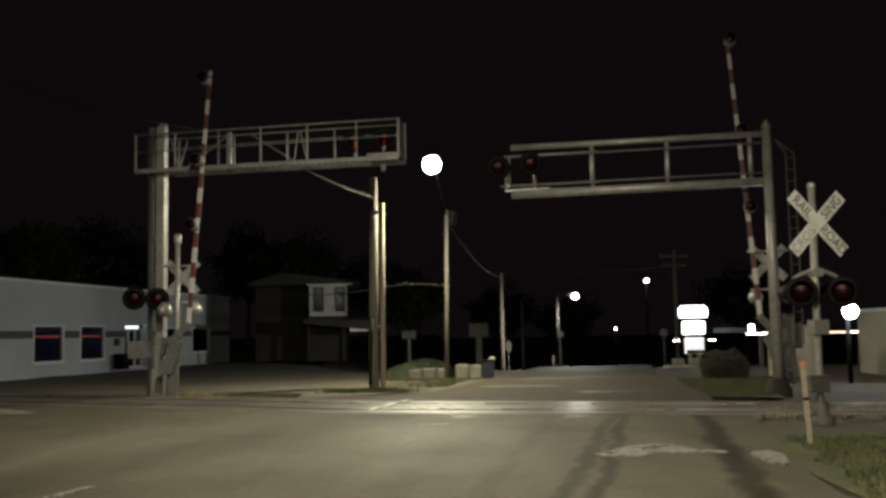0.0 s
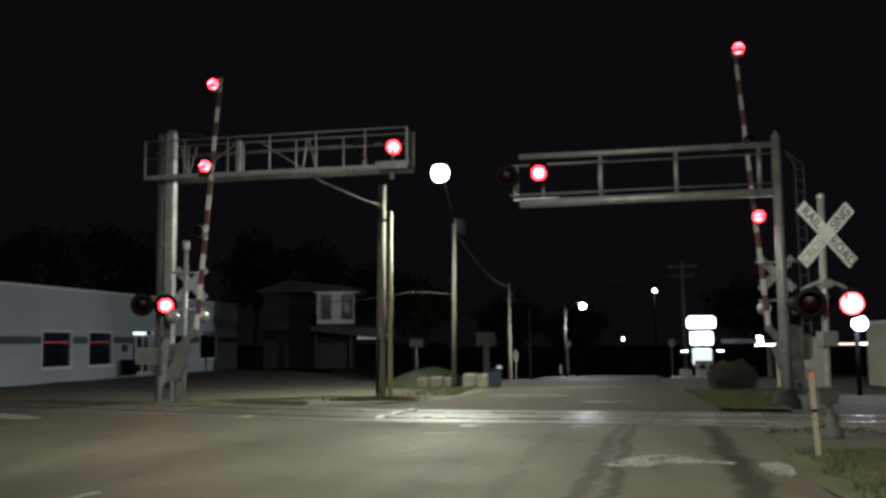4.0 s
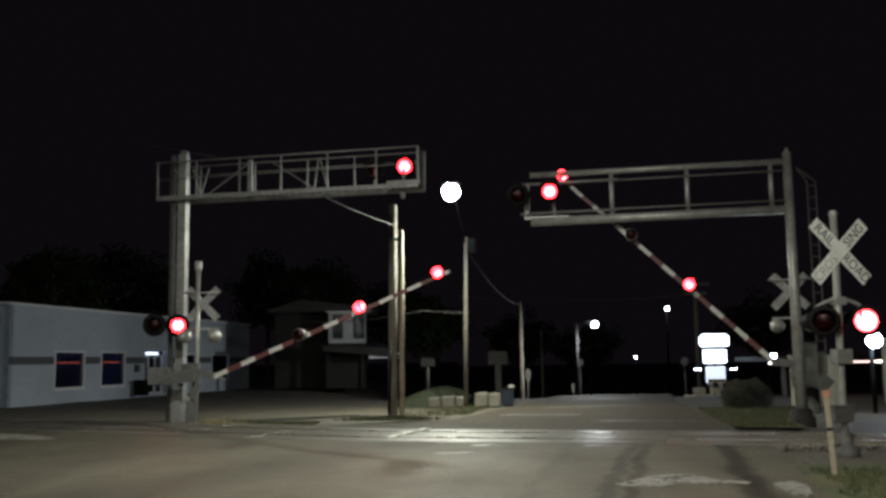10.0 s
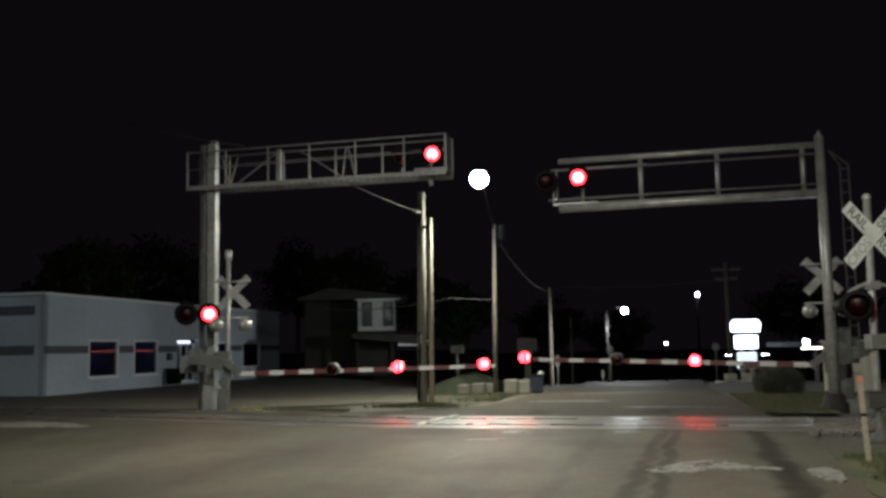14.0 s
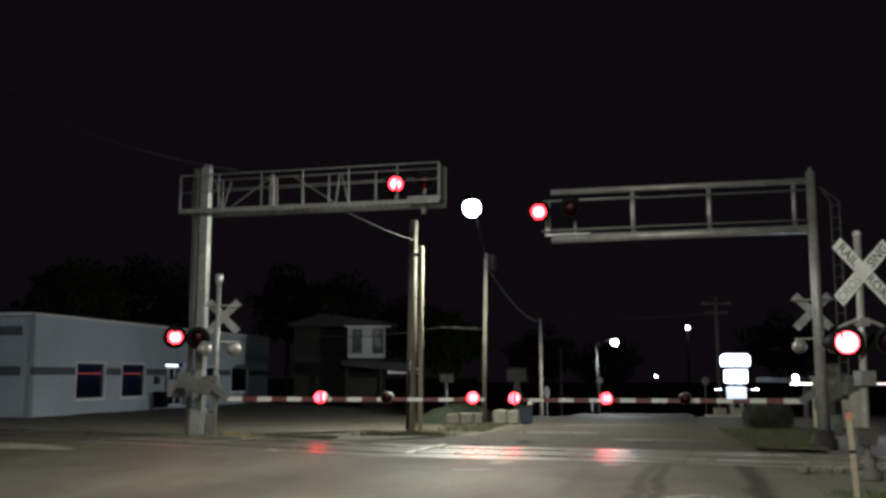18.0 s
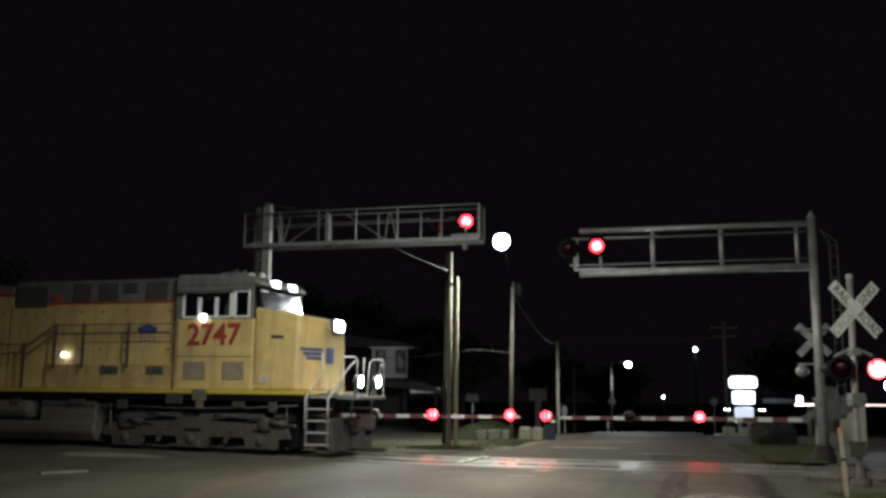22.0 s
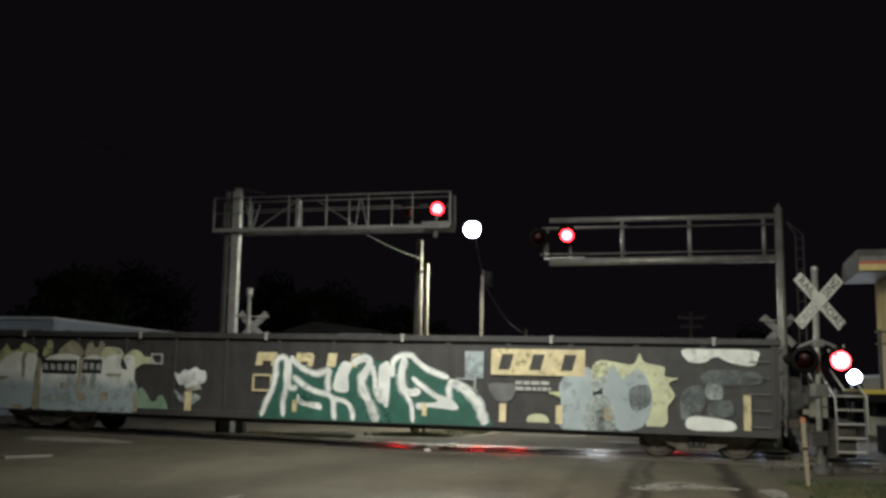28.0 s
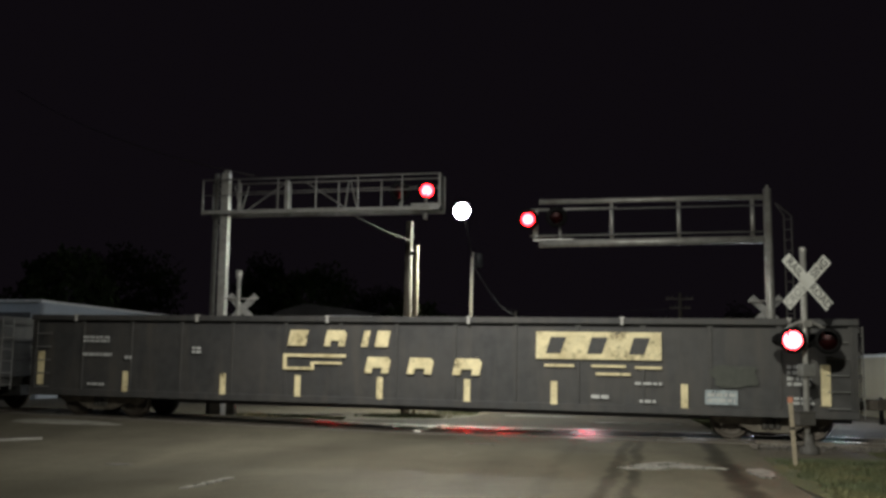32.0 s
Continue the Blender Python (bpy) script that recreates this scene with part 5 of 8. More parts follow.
part("price_band", bm, GONY, py, "yellow band")
for x in (-0.95, -0.75, 0.75, 0.95):
    bm = B()
    lathe(bm, [(0.001, -0.03), (0.05, 0), (0.001, 0.03)], at=(x, 0.1, 1.22), seg=8)
    part("sign_lamp", bm, LAMPS, py, "small lamp beside the sign")
bm = B()
for x in (-1.05, 1.05):
    rod(bm, (0, 0.2, 1.2), (x, 0.2, 1.2), 0.015, seg=6)
part("lamp_rod", bm, STEEL2, py)
bm = B()
box(bm, (0, 0, 0.0), (2.6, 1.2, 0.3))
solid("sign_island", bm, CREAM, "pale concrete island under the lit sign", "kerb", kind="structure", m=pose(11.6, 44.8, -0.25), bevel=0.03)
for i, (x, w) in enumerate(((10.6, 0.5), (11.3, 0.35))):
    bm = B()
    box(bm, (0, 0, 0.16), (w, 0.4, 0.32))
    solid("concrete_block", bm, CREAM, "pale concrete block on the sign island", "block", "concrete blocks", m=pose(x, 43.6, -0.05), bevel=0.03)

# filling station: canopy with a lit edge, cream walls, bollards
ca = thing("canopy", "far filling station canopy with a glowing striped edge", "canopy", pose(17.45, 40, -0.5))
bm = B()
box(bm, (0, 2.5, 2.02), (9.6, 5, 0.2))
part("roof", bm, BLACK, ca)
for i in range(4):
    bm = B()
    box(bm, (-3.4 + i * 2.2, 2.5, 0.9), (0.16, 0.16, 2.2))
    part("column", bm, STEEL2, ca)
for i in range(9):
    bm = B()
    box(bm, (-4.3 + i * 1.05, -0.03, 1.86), (1.05, 0.04, 0.05))
    part("edge_tube", bm, TUBE if i % 2 == 0 else TUBER, ca, "glowing edge tube")
bm = B()
box(bm, (-4.6, 0, 2.05), (0.16, 0.16, 0.35))
part("lamp_box", bm, LAMPB, ca, "small cool lamp")
for i in range(3):
    bm = B()
    box(bm, (1.0 + i * 1.2, 1.5, 0.55), (0.5, 0.4, 1.1))
    part("fuel_pump", bm, TRIM, ca, "pale fuel pump", bevel=0.03)

rb = thing("white_building", "plain cream rendered building corner with bollards before it", "building", pose(14.9, 29.9, -0.2, 0, 0, -6))
bm = B()
box(bm, (5.0, 3.0, 1.05), (10, 6, 2.5))
part("wall", bm, CREAM, rb)
bm = B()
box(bm, (5.0, 3.0, 2.36), (10.2, 6.2, 0.12))
part("coping", bm, TRIM, rb)
for i in range(2):
    m = pose(13.07 + i * 0.2, 27.8 - i * 0.1, -0.1)
    bm = B()
    lathe(bm, [(0.08, 0), (0.08, 0.8), (0.06, 0.86), (0.001, 0.88)], seg=12)
    solid("bollard", bm, BLACK, "dark bollard before the cream wall", "bollard", "bollards", m=m)
lp = thing("wall_lamp", "bright cool-white lamp on a thin dark post", "lamp", pose(12.25, 28.9, -0.1))
bm = B()
rod(bm, (0, 0.1, 0), (0, 0.1, 2.1), 0.07, seg=10)
part("post", bm, BLACK, lp)
bm = B()
lathe(bm, [(0.22 * math.sin(k * math.pi / 10) + 0.001, -0.22 * math.cos(k * math.pi / 10)) for k in range(11)], at=(0, -0.15, 2.16), seg=20)
part("bowl", bm, LAMPB, lp, "glowing cool-white lamp")

rh = thing("relay_house", "pale yellow relay cabinet beyond the mast", "cabinet", pose(12.15, 33.3, 0, 0, 0, -3))
bm = B()
box(bm, (0, 0, 0.75), (1.6, 0.8, 1.7))
part("body", bm, CREAM, rh, bevel=0.02)
bm = B()
box(bm, (0, 0, 1.63), (1.7, 0.9, 0.08))
part("roof", bm, STEEL, rh, bevel=0.01)
bm = B()
box(bm, (0.1, -0.41, 0.8), (0.7, 0.03, 1.3))
part("door", bm, CREAM, rh, bevel=0.006)
rc = thing("relay_cabinet", "tall grey signal cabinet behind the mast", "cabinet", pose(9.35, 26.05, 0, 0, 0, -13))
bm = B()
box(bm, (0, 0, 1.05), (0.34, 0.3, 1.9))
part("body", bm, BOXG, rc, bevel=0.015)
bm = B()
box(bm, (0.2, -0.05, 1.4), (0.3, 0.26, 0.7))
part("side_box", bm, BOXG, rc, bevel=0.015)
bm = B()
box(bm, (-0.35, 0, 1.1), (0.3, 0.28, 0.6))
part("side_box", bm, BOXG, rc, bevel=0.015)

# bush and grass
random.seed(11)


def leaves(n, centre, size, leaf, seed, gaps=0.25, base=0.72, rough=0.5):
    """Many small leaf clumps scattered in an uneven crown."""
    rnd = random.Random(seed)
    vs, fs = [], []
    while len(fs) < n:
        d = Vector((rnd.gauss(0, 1), rnd.gauss(0, 1), rnd.gauss(0, 1))).normalized()
        k = base + rough * noise.noise(d * 2.1 + Vector((seed, 0, 0)))
        rr = k * rnd.uniform(0.35, 1.0) ** 0.5
        if noise.noise(d * 3.3 + Vector((0, seed, 0))) < -gaps:
            continue
        c = Vector(centre) + Vector((d.x * size[0], d.y * size[1], d.z * size[2])) * rr
        a = Vector((rnd.gauss(0, 1), rnd.gauss(0, 1), rnd.gauss(0, 1))).normalized()
        b = a.orthogonal().normalized()
        e = leaf * rnd.uniform(0.6, 1.4)
        i = len(vs)
        vs += [tuple(c + a * e), tuple(c + b * e * 0.45), tuple(c - a * e), tuple(c - b * e * 0.45)]
        fs.append((i, i + 1, i + 2, i + 3))
    me = bpy.data.meshes.new("leaves")
    me.from_pydata(vs, [], fs)
    return me


def tree(at, height, crown, seed):
    """A trunk with limbs under a crown of loose leaves."""
    t = thing("tree", "dim leafy tree behind the street", "tree", Matrix.Translation(at), group="trees")
    rnd = random.Random(seed)
    bm = B()
    rod(bm, (0, 0, -0.5), (0.1, 0, height * 0.55), 0.26, 0.15, seg=9)
    for i in range(7):
        a = rnd.uniform(0, math.tau)
        z0 = height * rnd.uniform(0.35, 0.55)
        p1 = Vector((0.1 + math.cos(a) * crown * 0.4, math.sin(a) * crown * 0.4, z0 + height * 0.18))
        p2 = p1 + Vector((math.cos(a) * crown * 0.35, math.sin(a) * crown * 0.35, height * 0.14))
        rod(bm, (0.1, 0, z0), p1, 0.1, 0.06, seg=6)
        rod(bm, p1, p2, 0.06, 0.02, seg=5)
    part("trunk", bm, BARK, t)
    me = leaves(5000, (0, 0, height * 0.66), (crown, crown, height * 0.36), 0.2, seed)
    me.materials.append(LEAF)
    c = new("crown", me)
    c.parent = t
    return t


for i, (x, y, h, c) in enumerate(((-27, 62, 10, 4.5), (-33, 52, 11, 5), (-13, 82, 11, 5), (-19, 92, 13, 5), (-3, 76, 9, 3.8), (-30, 84, 13, 6), (6, 100, 10, 5), (30, 95, 11, 6), (15, 115, 10, 5), (-8, 105, 12, 6))):
    tree((x, y, fall(x, y)), h, c, 20 + i)
bu = thing("bush", "rounded dull green clipped bush beside the mast", "bush", pose(9.15, 31.0, -0.1))
for k, (x, sx) in enumerate(((-0.40, 0.56), (0.14, 0.62))):
    me = leaves(9000, (x, 0.15 * k, 0.42), (sx, 0.62, 0.66), 0.036, 70 + k, 0.95, 0.92, 0.14)
    me.materials.append(BUSH)
    o = new("crown", me)
    o.parent = bu


def grass(name, n, place, label, mat=GRASS, size=(0.08, 0.22)):
    vs, fs = [], []
    for _ in range(n):
        x, y, z, k = place()
        a = random.uniform(0, math.tau)
        h = random.uniform(*size) * k
        lean = h * random.uniform(0.1, 0.7)
        b = len(vs)
        w = 0.012 + 0.02 * h
        dx, dy = math.cos(a) * w, math.sin(a) * w
        lx, ly = math.cos(a + 1.5) * lean, math.sin(a + 1.5) * lean
        vs += [(x - dx, y - dy, z), (x + dx, y + dy, z), (x + lx, y + ly, z + h)]
        fs.append((b, b + 1, b + 2))
    me = bpy.data.meshes.new(name)
    me.from_pydata(vs, [], fs)
    me.materials.append(mat)
    return tagged(new(name, me), label, kind="stuff")


def verge():
    while True:
        y, x = random.uniform(7.5, 16.2), random.uniform(3.6, 13)
        edge = 3.75 + (y - 9) * 0.21 + 0.3 * noise.noise((y * 1.3, 0, 0))
        if x > edge + 0.3 and noise.noise((x * 0.7, y * 0.7, 2)) > -0.6 - 0.02 * (x - edge) and not (y > 14.4 and x < 7.5):
            return x, y, -0.04, 1.0


grass("verge_grass", 60000, verge, "patchy dry grass on the verge", size=(0.03, 0.1))


def far_verge():
    if random.random() < 0.5:
        x = random.uniform(-7.4, -4.0)
        return x, 24.9 - 0.269 * x + random.gauss(0, 0.3), -0.02, 0.9
    if random.random() < 0.5:
        return -2.2 + random.gauss(0, 0.55), 28.1 + random.gauss(0, 0.25), -0.03, 1.1
    y = random.uniform(31, 42)
    return 0.4 + (y - 33) * 0.18 - abs(random.gauss(0, 1.0)), y, -0.1, 0.9


def green_verge():
    y = random.uniform(23.3, 31.5)
    u = random.uniform(0, 1)
    return 6.35 + (y - 23.3) * 0.15 + u * (1.6 + (y - 23.3) * 0.2), y, -0.03, 1.0


grass("green_grass", 14000, green_verge, "lush green grass on the far verge", VERGE, (0.04, 0.12))


def mound():
    a, r = random.uniform(0, math.tau), random.uniform(0, 1) ** 0.5
    return -0.85 + 1.5 * r * math.cos(a), 38.2 + 1.45 * r * math.sin(a), -0.16 + 0.7 * math.cos(r * math.pi / 2) ** 0.8, 1.0


grass("mound_grass", 5000, mound, "rough grass on the mound", MOUND, size=(0.05, 0.16))
grass("roadside_grass", 16000, far_verge, "tufts of dry grass beyond the track", size=(0.04, 0.13))


def tuft():
    a = random.uniform(0, math.tau)
    r = abs(random.gauss(0, 0.28))
    return -6.7 + r * math.cos(a) * 1.8, 25.7 + r * math.sin(a), -0.1, 1.6


grass("tall_tuft", 500, tuft, "pale dry tuft at the foot of the gate", shade("straw", (0.32, 0.27, 0.14), 0.8))


# ---- the train: x runs forward, -y is the side towards the near road ----
def along(s, off=0.0):
    return T0 + TD * s + TN * off + Vector((0, 0, rail_z(s)))


WHEELS = []        # wheel set, radius


def wheel_set(parent, x, r):
    bm = B()
    for sy in (-1, 1):
        lathe(bm, [(0.05, -0.07), (r * 0.35, -0.07), (r * 0.42, -0.03), (r * 0.8, -0.02), (r * 0.86, -0.07), (r, -0.07), (r, 0.05), (r + 0.03, 0.07), (r * 0.8, 0.075), (0.05, 0.06)], at=(0, sy * 0.76, 0), axis=(0, -sy, 0), seg=24)
        for i in range(4):
            box(bm, (0.6 * r * math.cos(i * math.pi / 2), sy * 0.815, 0.6 * r * math.sin(i * math.pi / 2)), (0.12, 0.03, 0.05), (0, -i * 90, 0))
    rod(bm, (0, -0.9, 0), (0, 0.9, 0), 0.08, seg=10)
    w = part("wheel_set", bm, WHEEL, parent, "steel wheels on an axle", m=pose(x, 0, r + 0.03))
    WHEELS.append((w, r, x))
    return w


def plate(parent, name, pts, mat, y=-1.5, thick=0.012, label=""):
    """A thin decal plate on the near side."""
    bm = B()
    prism(bm, pts, y - thick, y)
    return part(name, bm, mat, parent, label)


def rect(x0, x1, z0, z1):
    return [(x0, z0), (x1, z0), (x1, z1), (x0, z1)]


RAILW = shade("handrail_white", (0.62, 0.62, 0.58), 0.5, vary=0.1, grain=6)
PANEB = shade("dark_glass", (0.006, 0.006, 0.008), 0.06, vary=0.0, grain=4, bump=0)
loco = thing("locomotive", "dusty yellow and grey diesel locomotive with a flag decal", "locomotive")
HY = 1.13          # half width of the hood
# frame and walkway
bm = B()
box(bm, (-7.65, 0, 1.46), (21.3, 2.9, 0.18))
box(bm, (-7.65, 0, 1.22), (20.6, 1.6, 0.36))
part("frame", bm, BLACK, loco, "dark frame sill", bevel=0.01)
bm = B()
box(bm, (-7.65, 0, 1.6), (21.3, 3.0, 0.1))
part("walkway", bm, YSTRIPE, loco, "bright yellow walkway edge", bevel=0.01)
# rear hood
bm = B()
prism(bm, [(-17.55, 1.65), (-6.9, 1.65), (-6.9, 4.33), (-17.55, 4.33)], -HY, HY)
part("rear_hood", bm, YELLOW, loco, "yellow long hood", bevel=0.03)
bm = B()
for i in range(11):
    box(bm, (-16.9 + i * 0.97, -HY - 0.004, 2.95), (0.012, 0.01, 2.4))
part("door_seam", bm, SEAM, loco, "hood door seams")
tagged(loco.children[-1], kind="stuff")
bm = B()
prism(bm, [(-17.6, 4.33), (-6.9, 4.37), (-6.9, 4.62), (-7.6, 4.68), (-11.5, 4.66), (-17.6, 4.66)], -HY - 0.03, HY + 0.03)
part("rear_roof", bm, LGREY, loco, "grey hood roof", bevel=0.04)
# radiator overhang
bm = B()
a = [(-1.28, 4.22), (1.28, 4.22), (1.45, 4.4), (1.45, 4.56), (1.2, 4.74), (-1.2, 4.74), (-1.45, 4.56), (-1.45, 4.4)]
va = [bm.verts.new((-18.25, y, z)) for y, z in a]
vb = [bm.verts.new((-11.9, y, z)) for y, z in a]
bm.faces.new(va), bm.faces.new(vb[::-1])
for i in range(8):
    bm.faces.new((va[i], vb[i], vb[(i + 1) % 8], va[(i + 1) % 8]))
part("radiator_hood", bm, LGREY, loco, "flared grey radiator roof", bevel=0.02)
plate(loco, "radiator_edge", rect(-18.25, -11.95, 4.24, 4.38), YELLOW, -1.42, 0.05, "yellow edge under the radiator roof")
plate(loco, "red_line", rect(-18.25, -6.9, 4.39, 4.44), LINER, -1.455, 0.012, "red stripe")
# shade under the overhang is put into this flat black wedge
plate(loco, "radiator_recess", [(-17.5, 3.84), (-13.4, 3.86), (-12.7, 4.0), (-11.6, 4.2), (-17.5, 4.22)], BLACK, -HY - 0.002, 0.02, "flat black plate for the shaded grille under the radiator roof")
plate(loco, "red_line", rect(-11.9, -6.9, 4.34, 4.39), LINER, -HY - 0.03, 0.012, "red stripe")
for x0, x1 in ((-17.3, -16.25), (-15.95, -15.1)):
    lv = plate(loco, "louvre_panel", rect(x0, x1, 3.45, 3.95), DARKG, -HY, 0.02, "grey louvre panel")
    bm = B()
    for i in range(9):
        box(bm, ((x0 + x1) / 2, -HY - 0.03, 3.48 + i * 0.055), (x1 - x0, 0.03, 0.015), (35, 0, 0))
    part("slats", bm, LGREY, lv)
for i in range(8):
    x = -17.05 + i * 0.475 + (0.06 if i > 3 else 0)
    lo, hi = ((1.95, 3.25) if i % 2 == 0 else (2.2, 3.05))
    plate(loco, "door_slot", rect(x, x + 0.2, lo, hi), DARKG, -HY, 0.015, "dark door slot")
    bm = B()
    box(bm, (x + 0.34, -HY - 0.02, 2.6), (0.16, 0.05, 1.5))
    part("door_rib", bm, YELLOW, loco, bevel=0.008)
plate(loco, "access_panel", rect(-14.9, -13.2, 3.42, 3.9), YELLOW, -HY, 0.05, "yellow access box")
# engine hood behind the cab
bm = B()
prism(bm, rect(-6.9, -1.1, 1.65, 4.05), -HY - 0.06, HY + 0.06)
part("engine_hood", bm, YELLOW, loco, "yellow hood behind the cab", bevel=0.03)
bm = B()
prism(bm, [(-6.9, 4.05), (-1.1, 4.05), (-1.1, 4.72), (-6.75, 4.74), (-6.9, 4.6)], -HY - 0.02, HY + 0.02)
part("engine_roof", bm, LGREY, loco, "grey upper hood", bevel=0.05)
plate(loco, "red_line", rect(-5.2, -1.1, 4.03, 4.08), LINER, -HY - 0.06, 0.012, "red stripe")
plate(loco, "red_line", [(-5.66, 4.02), (-5.2, 4.03), (-5.2, 4.08), (-5.05, 4.3), (-5.62, 4.3), (-5.25, 4.22)], LINER, -HY - 0.06, 0.014, "red stripe step")
for x0, x1, z0, z1, mt in ((-6.75, -5.66, 3.96, 4.58, DARKG), (-4.72, -4.16, 4.1, 4.62, DARKG), (-3.85, -3.24, 4.1, 4.62, DARKG), (-3.05, -2.58, 4.36, 4.62, DARKG), (-2.27, -1.62, 4.08, 4.62, DARKG)):
    g = plate(loco, "air_intake", rect(x0, x1, z0, z1), mt, -HY - 0.02, 0.06, "dark grey intake grille")
    for i in range(5):
        bm = B()
        box(bm, (x0 + (x1 - x0) * (i + 0.5) / 5, -HY - 0.085, (z0 + z1) / 2), (0.02, 0.02, z1 - z0))
        part("bar", bm, FRAMEG, g)
for x in (-9.6, -4.9, -2.0, -13.4):
    bm = B()
    box(bm, (x, 0, 4.76), (0.9, 0.9, 0.14))
    part("roof_hatch", bm, LGREY, loco, bevel=0.02)
for x0, x1 in ((-3.6, -3.0), (-2.1, -1.55)):
    plate(loco, "hood_vent", rect(x0, x1, 2.05, 2.28), DARKG, -HY - 0.18, 0.012, "small dark vent")
bm = B()
box(bm, (-3.3, -HY - 0.1, 2.0), (4.3, 0.16, 0.7))
part("side_box", bm, YDUST, loco, "dusty yellow equipment box", bevel=0.02)
# cab
bm = B()
prism(bm, [(-1.15, 1.65), (1.25, 1.65), (1.25, 3.55), (-1.15, 3.55)], -1.44, 1.44)
part("cab_lower", bm, YELLOW, loco, "yellow cab side", bevel=0.03)
bm = B()
for y in (-1.4, 1.4):
    for x0, x1 in ((-1.15, -0.9), (0.5, 0.66), (1.04, 1.2)):
        box(bm, ((x0 + x1) / 2, y, 3.96), (x1 - x0, 0.08, 0.82))
    box(bm, (0.02, y, 4.37), (2.34, 0.08, 0.16))
box(bm, (-1.1, 0, 4.0), (0.1, 2.7, 0.9))
part("cab_upper", bm, LGREY, loco, "grey cab window frame")
bm = B()
b2 = [(-1.25, 4.42), (1.3, 4.42), (1.42, 4.5), (1.2, 4.68), (0.9, 4.76), (-1.2, 4.78)]
prism(bm, b2, -1.42, 1.42)
part("cab_roof", bm, LGREY, loco, "grey cab roof", bevel=0.06)
bm = B()
for x0, x1 in ((-0.9, 0.5), (0.66, 1.04)):
    for z in (3.6, 4.27):
        box(bm, ((x0 + x1) / 2, -1.44, z), (x1 - x0 + 0.06, 0.03, 0.05 if z < 4 else 0.025))
for x in (-0.92, 0.66):
    box(bm, (x, -1.44, 3.94), (0.06, 0.03, 0.66))
box(bm, (1.1, -1.45, 3.94), (0.05, 0.04, 0.72))
box(bm, (-0.42, -1.445, 3.88), (0.1, 0.03, 0.5))
box(bm, (0.1, -1.445, 3.88), (0.1, 0.03, 0.5))
box(bm, (0.58, -1.445, 3.92), (0.14, 0.03, 0.62))
part("window_frame", bm, TRIM, loco, "white cab window frames")
bm = B()
prism(bm, [(-1.02, 4.3), (0.6, 4.3), (0.52, 4.24), (-0.94, 4.24)], -1.6, -1.44)
part("sun_shade", bm, DARKG, loco, "dark shade over the cab windows")
bm = B()
box(bm, (-0.25, -1.52, 1.52), (0.42, 0.06, 0.3))
box(bm, (-0.25, -1.48, 1.28), (0.2, 0.1, 0.26))
part("bracket", bm, TANKG, loco, "dusty bracket over the walkway edge", bevel=0.012)
bm = B()
box(bm, (-0.2, -1.42, 3.94), (1.4, 0.012, 0.64))
box(bm, (0.85, -1.42, 3.94), (0.38, 0.012, 0.64))
part("cab_glass", bm, GLASSD, loco, "dark cab glass")
bm = B()
box(bm, (0.0, 0, 3.6), (2.0, 2.6, 0.08))
box(bm, (-0.5, -0.7, 3.85), (0.5, 0.5, 0.5))
part("cab_inside", bm, ROOM, loco, "dark cab inside")
# nose
bm = B()
plan = ((1.2, -1.38), (2.5, -1.36), (3.0, -0.7), (3.0, 0.7), (2.5, 1.36), (1.2, 1.38))
lo = [bm.verts.new((x, y, 1.65)) for x, y in plan]
hi = [bm.verts.new((x - (0.06 if x > 2.6 else 0), y * 0.96, 3.86 - 0.16 * (x - 1.2))) for x, y in plan]
for i in range(6):
    j = (i + 1) % 6
    bm.faces.new((lo[i], lo[j], hi[j], hi[i]))
bm.faces.new(hi)
bm.faces.new(lo[::-1])
part("nose", bm, YELLOW, loco, "faceted yellow nose", bevel=0.06)
bm = B()
va = [bm.verts.new(p) for p in ((1.25, -1.0, 3.87), (1.25, 1.0, 3.87), (2.66, 0.6, 3.645), (2.66, -0.6, 3.645), (1.25, -1.0, 3.8), (1.25, 1.0, 3.8), (2.66, 0.6, 3.58), (2.66, -0.6, 3.58))]
for q in ((0, 1, 2, 3), (7, 6, 5, 4), (0, 3, 7, 4), (1, 0, 4, 5), (2, 1, 5, 6), (3, 2, 6, 7)):
    bm.faces.new([va[i] for i in q])
part("anti_glare_panel", bm, DARKG, loco, "dark grey anti-glare top of the nose", bevel=0.01)
bm = B()
prism(bm, [(1.2, 3.72), (1.42, 3.7), (1.22, 4.42), (1.12, 4.42)], -1.2, 1.2)
part("windshield", bm, PANEB, loco, "dark windshield")
NB = glow("lit_number_board", (1.0, 0.98, 0.92), 9)
for y in (-0.5, 0.5):
    bm = B()
    box(bm, (1.36, y, 4.55), (0.1, 0.36, 0.17))
    part("number_board", bm, NB, loco, "lit white number board")
for y in (-0.13, 0.13):
    bm = B()
    lathe(bm, [(0.001, 0.03), (0.06, 0.028), (0.11, 0.02), (0.14, 0.008), (0.15, 0.0)], at=(3.082, y, 3.42), axis=(1, 0, 0), seg=16)
    part("headlight", bm, HEAD, loco, "glowing headlight")
bm = B()
box(bm, (3.0, 0, 3.42), (0.16, 0.6, 0.34))
part("headlight_case", bm, LGREY, loco, bevel=0.02)
